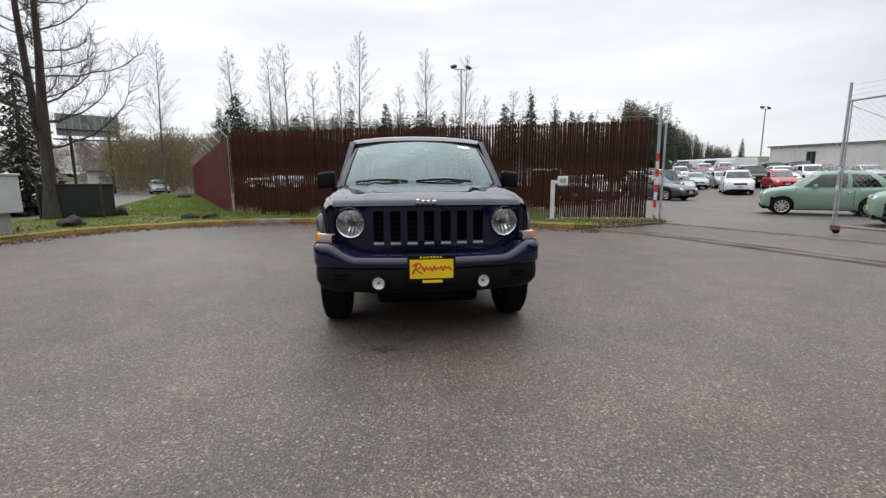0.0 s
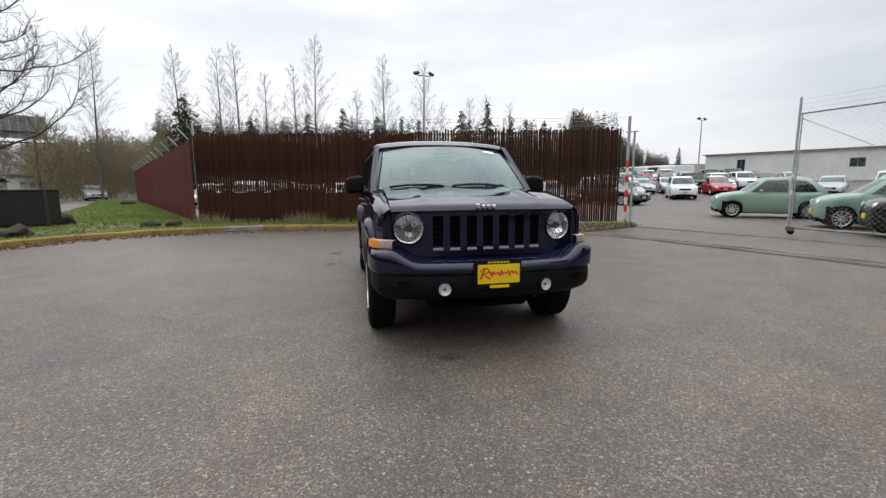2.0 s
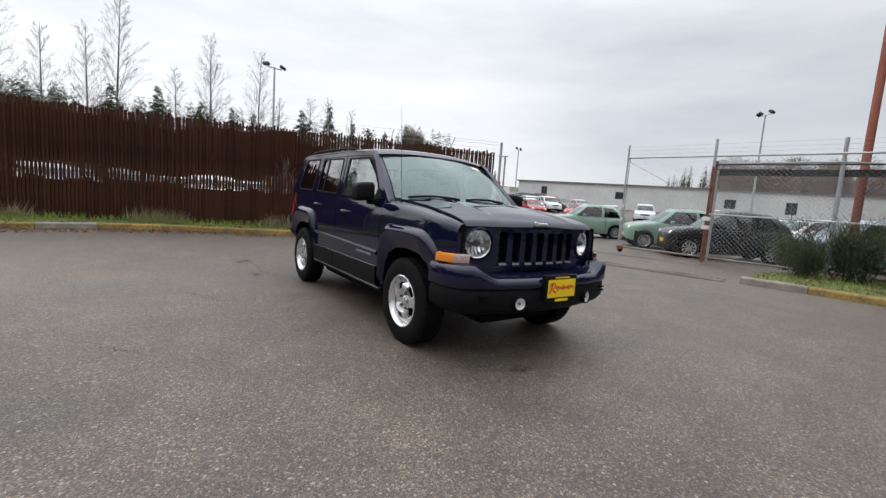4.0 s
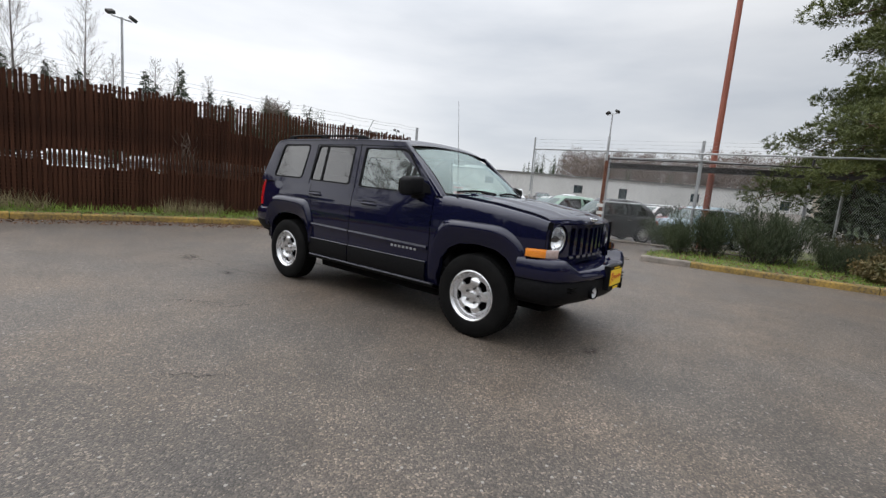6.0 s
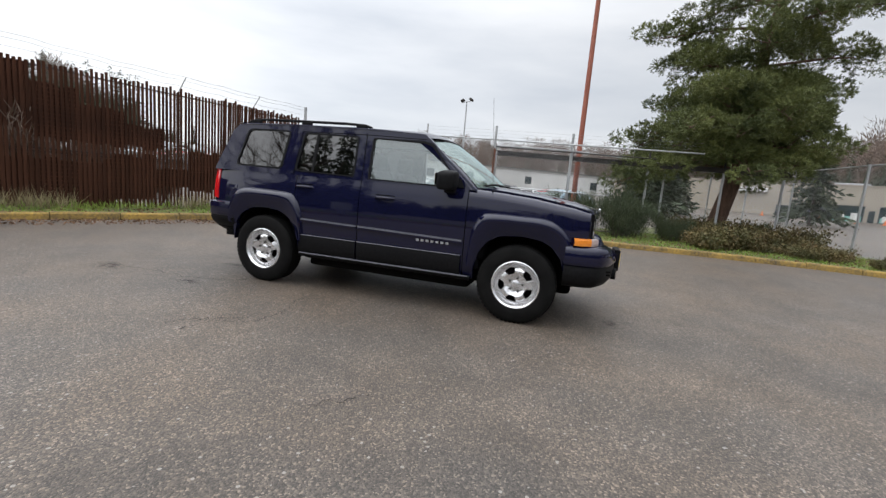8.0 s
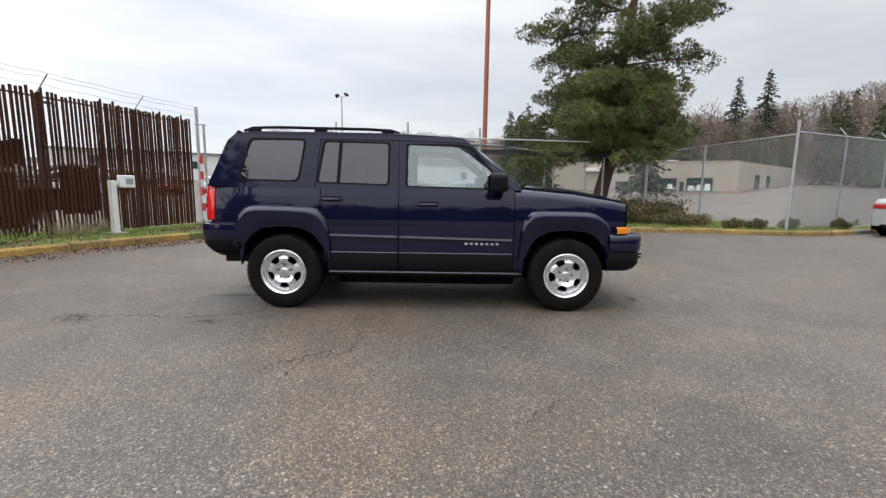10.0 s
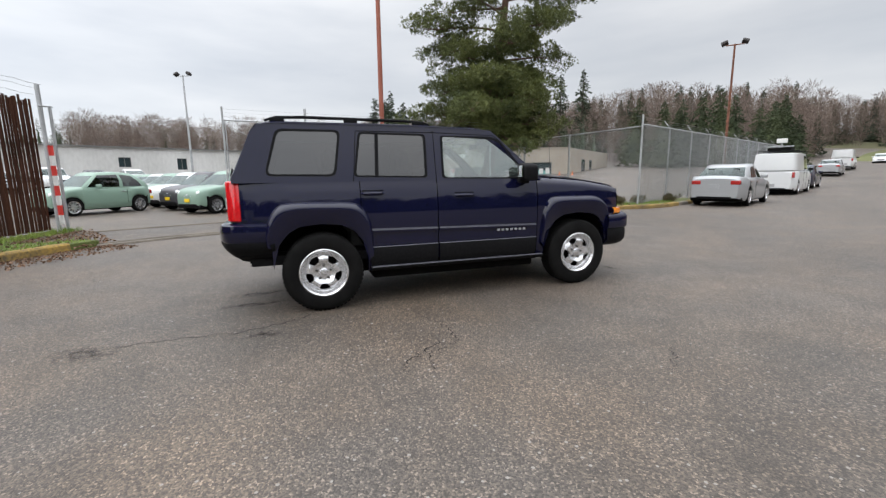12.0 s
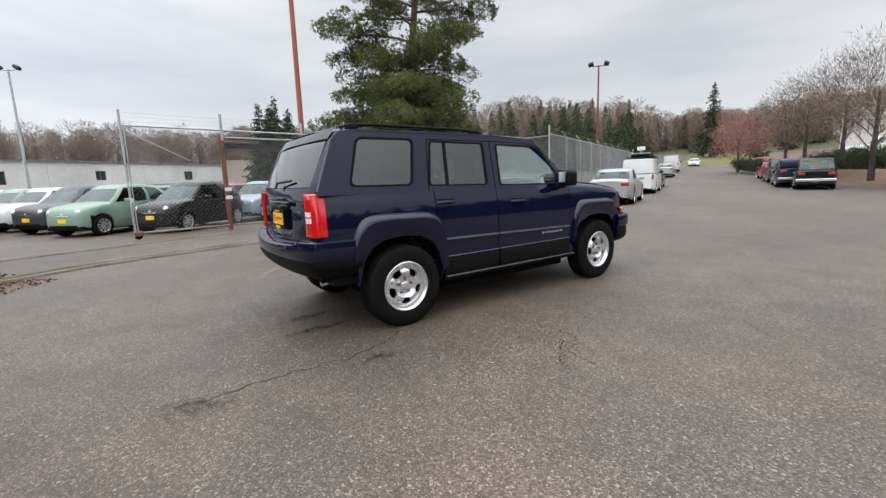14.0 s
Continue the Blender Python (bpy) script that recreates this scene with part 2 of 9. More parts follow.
WALL_BEIGE = surface("beige_block_wall", (0.32, 0.28, 0.23), (0.40, 0.36, 0.30), 0.9, scale=0.3, fine=5.0)
ROOF_GREY = surface("grey_roof_edge", (0.12, 0.12, 0.12), (0.22, 0.22, 0.21), 0.8, scale=1, fine=12)
BARK = surface("grey_brown_bark", (0.032, 0.024, 0.020), (0.090, 0.070, 0.056), 0.95, scale=3, fine=22, stretch=(3, 3, 0.7), bump=0.012)
PINE_BARK = surface("pine_bark", (0.06, 0.035, 0.025), (0.17, 0.10, 0.07), 0.95, scale=3, fine=20, stretch=(3, 3, 0.7), bump=0.015)
BIRCH_BARK = surface("grey_brown_bare_branches", (0.085, 0.070, 0.062), (0.19, 0.165, 0.150), 0.9, scale=2, fine=12)
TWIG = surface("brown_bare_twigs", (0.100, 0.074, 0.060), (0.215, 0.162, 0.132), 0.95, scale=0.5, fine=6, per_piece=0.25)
OLIVE_TWIG = surface("tan_olive_bare_twigs", (0.15, 0.125, 0.065), (0.29, 0.245, 0.14), 0.95, scale=0.5, fine=6, per_piece=0.25)
DIRT = surface("leafy_brown_dirt", (0.055, 0.042, 0.030), (0.13, 0.105, 0.075), 0.95, scale=2.5, fine=35, bump=0.01)
ORANGE = surface("orange_cone_plastic", (0.60, 0.16, 0.05), (0.72, 0.22, 0.08), 0.5, scale=6, fine=60)
TEAL = surface("teal_window_display", (0.05, 0.30, 0.27), (0.30, 0.55, 0.50), 0.6, scale=1.2, fine=4)
RED_TWIG = surface("reddish_bare_twigs", (0.21, 0.105, 0.085), (0.36, 0.19, 0.155), 0.95, scale=0.5, fine=6, per_piece=0.25)
NEEDLE = surface("pine_needles", (0.044, 0.064, 0.017), (0.180, 0.200, 0.056), 0.7, scale=0.9, fine=7, per_piece=0.40)
LAWN = surface("far_lawn", (0.085, 0.095, 0.030), (0.15, 0.155, 0.06), 0.95, scale=0.15, fine=2)
BOARD = surface("weathered_grey_board", (0.20, 0.22, 0.21), (0.30, 0.32, 0.31), 0.8, scale=1, fine=9)
MAIL_GREY = surface("pale_grey_mailbox", (0.40, 0.42, 0.41), (0.50, 0.52, 0.51), 0.5, scale=3, fine=30)
STREET_NEEDLE = surface("green_conifer_needles", (0.020, 0.034, 0.012), (0.075, 0.095, 0.034), 0.85, scale=0.4, fine=4, per_piece=0.35)
CONIFER = surface("dark_conifer_needles", (0.012, 0.022, 0.010), (0.046, 0.063, 0.027), 0.85, scale=0.4, fine=4, per_piece=0.3)
BROOM = surface("broom_shrub_green", (0.024, 0.040, 0.018), (0.085, 0.105, 0.046), 0.85, scale=1, fine=8, per_piece=0.4)
SALAL = surface("russet_ground_cover", (0.045, 0.058, 0.016), (0.145, 0.092, 0.034), 0.7, scale=1.5, fine=9, per_piece=0.45)
ROCK = surface("dark_boulder", (0.022, 0.018, 0.015), (0.065, 0.053, 0.043), 0.95, scale=4, fine=30, bump=0.02)
NAVY = surface("dark_navy_car_paint", (0.0046, 0.0052, 0.021), (0.0064, 0.0072, 0.029), 0.18, metal=0.0, scale=300, fine=900, coat=0.95, spec=0.0)
BLACK_PLASTIC = surface("black_textured_plastic", (0.004, 0.004, 0.0045), (0.009, 0.009, 0.010), 0.55, spec=0.11, scale=40, fine=400, bump=0.0004)
RUBBER = surface("tyre_rubber", (0.0035, 0.0035, 0.0035), (0.009, 0.0088, 0.0085), 0.75, scale=8, fine=120, spec=0.12)
SILVER_WHEEL = surface("silver_painted_steel_wheel", (0.68, 0.68, 0.69), (0.78, 0.78, 0.79), 0.26, metal=0.75, scale=10, fine=100, coat=0.3)
CHROME = surface("chrome", (0.80, 0.80, 0.82), (0.88, 0.88, 0.88), 0.06, metal=1.0, scale=10, fine=100)
LAMP_BOWL = surface("brushed_lamp_bowl", (0.84, 0.85, 0.86), (0.96, 0.96, 0.97), 0.15, metal=0.8, scale=14, fine=60, stretch=(6, 6, 0.6))
# grey in place of body navy: sky reflection on the grille lips, as colour
LIP_SHEEN = surface("grille_lip_sheen", (0.24, 0.24, 0.28), (0.30, 0.30, 0.34), 0.22, metal=0.9, scale=20, fine=100)
# sky highlight on the SUV's lower edges, put into a lighter base colour
EDGE_SHEEN = surface("painted_edge_sheen", (0.040, 0.040, 0.052), (0.060, 0.060, 0.074), 0.24, spec=0.5, scale=20, fine=100)
SATIN = surface("satin_silver_trim", (0.52, 0.53, 0.56), (0.62, 0.63, 0.66), 0.28, metal=0.7, scale=20, fine=100)
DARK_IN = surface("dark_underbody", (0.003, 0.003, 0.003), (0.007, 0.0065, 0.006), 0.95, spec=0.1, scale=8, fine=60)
SEAT_CLOTH = surface("grey_seat_cloth", (0.05, 0.05, 0.05), (0.09, 0.09, 0.088), 0.95, scale=20, fine=250, bump=0.001)
PALE_TRIM = surface("pale_cabin_lining", (0.40, 0.39, 0.37), (0.50, 0.49, 0.47), 0.9, scale=10, fine=120)
PINK_LENS = surface("pale_pink_clear_lens", (0.42, 0.30, 0.27), (0.62, 0.50, 0.46), 0.22, metal=0.2, scale=60, fine=240, coat=0.8)
PALE_CHIP = surface("pale_chalk", (0.26, 0.25, 0.23), (0.38, 0.37, 0.35), 0.9, scale=20, fine=80)
AMBER = surface("amber_lens", (0.75, 0.22, 0.02), (0.90, 0.30, 0.03), 0.18, scale=60, fine=240, coat=0.8)
DULL_RED = surface("dull_red_tail_lens", (0.30, 0.012, 0.012), (0.46, 0.026, 0.022), 0.2, scale=50, fine=220, coat=0.6)
RED_LENS = surface("red_tail_lens", (0.50, 0.006, 0.010), (0.68, 0.014, 0.018), 0.15, scale=50, fine=220, coat=0.9)
CLEAR_LENS = surface("clear_ribbed_lens", (0.66, 0.68, 0.70), (0.88, 0.89, 0.90), 0.30, metal=0.1, scale=50, fine=200, coat=0.9)
PLATE_Y = surface("yellow_dealer_plate", (0.78, 0.52, 0.01), (0.86, 0.60, 0.015), 0.4, scale=10, fine=60)
PLATE_RED = surface("red_plate_print", (0.45, 0.02, 0.015), (0.55, 0.03, 0.02), 0.5, scale=10, fine=60)
PAPER = surface("white_paper", (0.70, 0.72, 0.70), (0.80, 0.82, 0.80), 0.7, scale=20, fine=80)
# pale diffuse share stands in for part of the sky's reflection
WINDSHIELD = glass("windshield_glass", (0.66, 0.76, 0.72), 0.01, 0.11, (0.38, 0.48, 0.45), 0.085, (0.84, 0.99, 0.97))
# a little pale diffuse veil, again in place of reflected sky
FRONT_GLASS = glass("clear_side_glass", (0.86, 0.90, 0.89), 0.0, 0.06, (0.55, 0.62, 0.60), 0.21, (0.93, 1.0, 0.99))
TINT_GLASS = glass("privacy_glass", (0.08, 0.08, 0.085), 0.015, 0.02, (0.03, 0.03, 0.03), 0.12)
LAMP_GLASS = glass("headlamp_glass", (0.93, 0.94, 0.95), 0.0)
CAR_GLASS = glass("parked_car_glass", (0.16, 0.18, 0.18), 0.0)
# pale base share imitates sky mirrored in parked cars' screens
CAR_SCREEN = glass("parked_car_windscreen", (0.30, 0.34, 0.33), 0.02, 0.08, (0.22, 0.26, 0.25), 0.055, (0.86, 0.96, 0.94))
SHOP_GLASS = glass("shop_window_glass", (0.10, 0.14, 0.16), 0.02, 0.6, (0.06, 0.09, 0.10))


# ---- building blocks ----
def part(name, bm, material, parent=None, label="", smooth=False, angle=None):
    me = bpy.data.meshes.new(name)
    bmesh.ops.recalc_face_normals(bm, faces=bm.faces) if len(bm.faces) < 40000 else None
    bm.to_mesh(me)
    bm.free()
    me.materials.append(material)
    if smooth:
        me.polygons.foreach_set("use_smooth", [True] * len(me.polygons))
        me.set_sharp_from_angle(angle=radians(angle or 35))
    ob = new(name, me)
    if parent is not None:
        ob.parent = parent
    if label:
        ob["label"] = label
    return ob


def raw(name, verts, faces, material, parent=None, smooth=False):
    me = bpy.data.meshes.new(name)
    me.from_pydata(verts, [], faces)
    me.materials.append(material)
    if smooth:
        me.polygons.foreach_set("use_smooth", [True] * len(me.polygons))
    ob = new(name, me)
    if parent is not None:
        ob.parent = parent
    return ob


def thing(name, label, category, m=None, group="", kind=""):
    ob = new(name)
    ob.empty_display_size = 0.2
    if m is not None:
        ob.matrix_basis = m
    return tagged(ob, label, category, group, kind)


def box(bm, x0, x1, y0, y1, z0, z1, bevel=0.0, m=None, seg=2):
    r = bmesh.ops.create_cube(bm, size=1.0, matrix=Matrix.Translation(((x0 + x1) / 2, (y0 + y1) / 2, (z0 + z1) / 2)) @ Matrix.Diagonal((x1 - x0, y1 - y0, z1 - z0, 1)))
    vs = r["verts"]
    if bevel:
        es = list({e for v in vs for e in v.link_edges})
        r2 = bmesh.ops.bevel(bm, geom=es, offset=bevel, segments=seg, profile=0.5, affect="EDGES")
        vs = list({v for f in r2["faces"] for v in f.verts} | {v for v in vs if v.is_valid})
    if m is not None:
        bmesh.ops.transform(bm, matrix=m, verts=vs)
    return vs


def tube(bm, pts, radii, n=8, caps=True):
    """A round bar along points; one radius or one for each point."""
    pts = [Vector(p) for p in pts]
    if not isinstance(radii, (list, tuple)):
        radii = [radii] * len(pts)
    rings = []
    for i, p in enumerate(pts):
        d = (pts[min(i + 1, len(pts) - 1)] - pts[max(i - 1, 0)]).normalized()
        a = d.orthogonal().normalized() if i == 0 else (a - d * a.dot(d)).normalized()
        b = d.cross(a)
        rings.append([bm.verts.new(p + radii[i] * (math.cos(2 * math.pi * k / n) * a + math.sin(2 * math.pi * k / n) * b)) for k in range(n)])
    for r, s in zip(rings, rings[1:]):
        for k in range(n):
            bm.faces.new((r[k], r[(k + 1) % n], s[(k + 1) % n], s[k]))
    if caps:
        bm.faces.new(rings[0][::-1])
        bm.faces.new(rings[-1])


def sheet(bm, rows, close=False):
    """A skin over rows of points of equal count."""
    vs = [[bm.verts.new(p) for p in r] for r in rows]
    for r, s in zip(vs, vs[1:]):
        k = len(r)
        for i in range(k if close else k - 1):
            try:
                bm.faces.new((r[i], r[(i + 1) % k], s[(i + 1) % k], s[i]))
            except ValueError:
                pass
    return vs


def lathe(bm, profile, m, n=32):
    """Turn (radius, along) about the local x axis."""
    rows = []
    for k in range(n):
        c, s = math.cos(2 * math.pi * k / n), math.sin(2 * math.pi * k / n)
        rows.append([m @ Vector((a, r * c, r * s)) for r, a in profile])
    rows.append(rows[0])
    sheet(bm, rows)
    bmesh.ops.remove_doubles(bm, verts=bm.verts, dist=1e-5)


def plate(bm, outline, holes, to3d, thick=None):
    """A flat outline with holes, filled, put in space by to3d(u, v) and given depth along thick."""
    edges = []
    for loop in (outline, *holes):
        vs = [bm.verts.new((u, v, 0)) for u, v in loop]
        edges += [bm.edges.new((vs[i], vs[(i + 1) % len(vs)])) for i in range(len(vs))]
    got = bmesh.ops.triangle_fill(bm, use_beauty=True, edges=edges)
    faces = [g for g in got["geom"] if isinstance(g, bmesh.types.BMFace)]
    verts = list({v for e in edges if e.is_valid for v in e.verts})
    if thick is not None:
        ex = bmesh.ops.extrude_face_region(bm, geom=faces)
        top = [g for g in ex["geom"] if isinstance(g, bmesh.types.BMVert)]
        for v in verts:
            v.co = to3d(v.co.x, v.co.y)
        for v in top:
            v.co = to3d(v.co.x, v.co.y) + Vector(thick)
    else:
        for v in verts:
            v.co = to3d(v.co.x, v.co.y)


def rounded(pts, r, n=4):
    """Round the corners of a polygon."""
    out = []
    k = len(pts)
    for i in range(k):
        p, a, b = Vector(pts[i]), Vector(pts[i - 1]), Vector(pts[(i + 1) % k])
        ra = min(r, (a - p).length * 0.45, (b - p).length * 0.45)
        s, e = p + (a - p).normalized() * ra, p + (b - p).normalized() * ra
        for j in range(n + 1):
            t = j / n
            out.append(tuple((1 - t) ** 2 * s + 2 * t * (1 - t) * p + t * t * e))
    return out


def circle(cx, cy, r, n=24):
    return [(cx + r * math.cos(2 * math.pi * k / n), cy + r * math.sin(2 * math.pi * k / n)) for k in range(n)]


def lerp_table(table, x):
    if x <= table[0][0]:
        return table[0][1]
    for (a, p), (b, q) in zip(table, table[1:]):
        if x <= b:
            return p + (q - p) * (x - a) / (b - a)
    return table[-1][1]


def catmull(pts, n=6):
    pts = [Vector(p) for p in pts]
    out = []
    for i in range(len(pts) - 1):
        p0, p1, p2, p3 = pts[max(i - 1, 0)], pts[i], pts[i + 1], pts[min(i + 2, len(pts) - 1)]
        for j in range(n):
            t = j / n
            out.append(0.5 * ((2 * p1) + (p2 - p0) * t + (2 * p0 - 5 * p1 + 4 * p2 - p3) * t * t + (3 * p1 - p0 - 3 * p2 + p3) * t ** 3))
    out.append(pts[-1])
    return out


# ---- ground ----
def ground_z(x, y):
    r = math.hypot(x, y)
    if r < 24:
        return 0.0
    hill = 0.0
    if r > 84:
        a = math.degrees(math.atan2(y, x))
        top = lerp_table([(-180, 8), (-120, 9), (-85, 10), (-70, 6.5), (-45, 13), (-28, 7), (0, 3.5), (38, 3.5), (48, 5), (60, 6), (72, 3), (86, 8), (112, 8.5), (125, 4), (150, 6), (180, 8)], a)
        f = min(1.0, (r - 84) / 75)
        hill = top * f * f * (3 - 2 * f)
    lift = 2.6 * (1 - math.exp(-((r - 24) / 45) ** 2))
    return hill + lift * min(1.25, max(0.0, 0.55 + x / r))


def build_ground():
    radii = [0, 4, 8, 12, 16, 20, 24, 28, 32, 37, 43, 50, 58, 68, 80, 95, 115, 140, 180, 240, 340, 500, 800, 1400, 2500]
    n = 72
    verts, faces, slots = [(0, 0, 0)], [], []
    for r in radii[1:]:
        for k in range(n):
            a = 2 * math.pi * k / n
            x, y = r * math.cos(a), r * math.sin(a)
            verts.append((x, y, ground_z(x, y)))
    for k in range(n):
        faces.append((0, 1 + k, 1 + (k + 1) % n))
        slots.append(0)
    for i in range(len(radii) - 2):
        for k in range(n):
            a, b = 1 + i * n + k, 1 + i * n + (k + 1) % n
            faces.append((a, a + n, b + n, b))
            slots.append(0 if radii[i + 1] < 115 else 1)
    g = raw("ground", verts, faces, ASPHALT, None, True)
    g.data.materials.append(EARTH)
    g.data.polygons.foreach_set("material_index", slots)
    tagged(g, "worn grey asphalt yard with pale aggregate and fine cracks", "ground", kind="structure")


build_ground()

KERB_W = [(-11.5, 0.0), (-9.4, 2.2), (-8.3, 4.0), (-7.9, 5.4), (-7.3, 6.3), (-6.3, 7.0), (-4.7, 7.55), (-2.8, 7.75), (-0.8, 7.35), (0.6, 6.85), (2.5, 5.95), (3.6, 5.35), (4.6, 4.75)]
KERB_E = [(6.75, -0.9), (6.95, -2.3), (7.1, -4.2), (7.15, -6.2), (7.05, -7.8), (6.75, -9.0), (6.75, -10.3), (7.3, -11.8), (8.6, -14.6), (11.4, -20.8), (15.0, -28.8), (21.0, -42.0)]


def build_kerb(name, pts, label):
    """A run of kerb stones, each a stone of its own, painted on top."""
    path = catmull([(x, y, 0) for x, y in pts], 8)
    run = thing(name, label, "kerb", kind="structure")
    # even steps along the path
    d, steps, last = 0.0, [path[0]], path[0]
    for p in path[1:]:
        seg = (p - last).length
        while d + seg >= 1.0:
            t = (1.0 - d) / seg
            last = last.lerp(p, t)
            steps.append(last.copy())
            seg = (p - last).length
            d = 0.0
        d += seg
        last = p
    for i, (a, b) in enumerate(zip(steps, steps[1:])):
        u = (b - a).normalized()
        nrm = Vector((-u.y, u.x, 0))
        h = 0.125 + random.uniform(-0.008, 0.008)
        prof = [(0.0, -0.02), (-0.012, h - 0.025), (-0.035, h), (-0.16, h + 0.004), (-0.16, -0.02)]
        bm = bmesh.new()
        rows = []
        for f in (0.006, 0.33, 0.66, 0.994):
            c = a.lerp(b, f) + Vector((0, 0, ground_z(a.x, a.y)))
            wob = random.uniform(-0.004, 0.004)
            rows.append([c - nrm * (o + wob) + Vector((0, 0, z + (wob if z > 0.05 else 0))) for o, z in prof])
        vs = sheet(bm, rows, True)
        bm.faces.new(vs[0])
        bm.faces.new(vs[-1])
        part("kerb_stone", bm, KERB_Y if (i * 7919) % 11 else KERB_C, run)
    return run


build_kerb("kerb_west", KERB_W, "low kerb with worn yellow paint along a grass verge")
build_kerb("kerb_east", KERB_E, "low kerb with worn yellow paint along a planted verge")


def fill_area(name, outline, z, material, label, category="ground"):
    bm = bmesh.new()
    plate(bm, outline, [], lambda u, v: Vector((u, v, z + ground_z(u, v))), (0, 0, -z - 0.05))
    return tagged(part(name, bm, material), label, category, kind="structure")


WEST_AREA = [(p.x + 0.0, p.y + 0.10) for p in catmull([(x, y, 0) for x, y in KERB_W], 3)] + [(4.70, 5.0), (4.75, 5.6), (4.3, 7.2), (0.5, 8.9), (-5.4, 10.2), (-18.3, 37.5), (-24.0, 42.0), (-16.5, 25.0), (-11.6, 12.6), (-12.2, 8.0), (-14.5, 2.0)]
EAST_AREA = [(p.x + 0.10, p.y) for p in catmull([(x, y, 0) for x, y in KERB_E[:9]], 3)] + [(9.6, -14.6), (8.4, -11.6), (8.2, -10.2), (13.5, -9.9), (17.5, -9.4), (17.0, -4.0), (12.0, -2.6), (10.0, -1.1), (9.2, -0.9), (8.0, -0.8)]
fill_area("verge_west", WEST_AREA, 0.105, GRASS_SOIL, "patchy green lawn verge with dead leaves")
fill_area("dirt_strip", [(4.72, 4.98), (5.5, 5.30), (6.5, 5.75), (7.15, 6.05), (7.2, 6.75), (4.0, 7.6), (4.3, 7.2), (4.75, 5.6)], 0.045, DIRT, "leafy brown dirt at the fence foot beside the gate")
fill_area("verge_east", EAST_AREA, 0.105, GRASS_SOIL, "planted verge with shrubs and dead leaves")


def ribbon(name, pts, width, z, h, material, label):
    bm = bmesh.new()
    path = catmull([(x, y, 0) for x, y in pts], 8)
    rows = []
    for i, p in enumerate(path):
        u = (path[min(i + 1, len(path) - 1)] - path[max(i - 1, 0)]).normalized()
        nrm = Vector((-u.y, u.x, 0)) * width / 2
        b = Vector((0, 0, z + ground_z(p.x, p.y)))
        w = random.uniform(0.92, 1.08)
        rows.append([p - nrm * w + b, p - nrm * w * 0.8 + b + Vector((0, 0, h)), p + nrm * w * 0.8 + b + Vector((0, 0, h)), p + nrm * w + b])
    sheet(bm, rows)
    return tagged(part(name, bm, material), label, "road edge", kind="structure")


# flush concrete bands of the gateway and the gate's track
ribbon("gutter_outer", [(4.5, 4.85), (5.2, 3.75), (5.75, 2.2), (6.15, 0.9), (6.6, -0.7)], 0.15, -0.004, 0.034, GUTTER, "flush concrete gutter edge across the gateway")
ribbon("gutter_inner", [(4.75, 5.0), (5.5, 3.85), (6.05, 2.3), (6.45, 1.0), (6.9, -0.6)], 0.12, -0.004, 0.030, GUTTER, "flush concrete gutter edge across the gateway")
ribbon("gate_track", [(7.0, 6.2), (7.7, 4.6), (8.35, 2.9), (8.8, 1.6), (9.1, 0.9)], 0.16, -0.004, 0.024, GUTTER, "shallow concrete gate track across the driveway")


# ---- slatted fences ----
FENCE_A, FENCE_B = Vector((-5.55, 9.65, 0)), Vector((6.75, 6.42, 0))
WING_END = Vector((-18.7, 37.0, 0))


def slat_mesh(name, w, h, t, cut, material):
    bm = bmesh.new()
    box(bm, -w / 2, w / 2, -t / 2, t / 2, 0, h)
    for v in bm.verts:
        if v.co.z > h / 2:
            v.co.z += cut * v.co.x / w
    me = bpy.data.meshes.new(name)
    bm.to_mesh(me)
    bm.free()
    me.materials.append(material)
    return me


def piece(name, me, parent, m):
    ob = new(name, me)
    ob.parent = parent
    ob.matrix_basis = m
    return ob


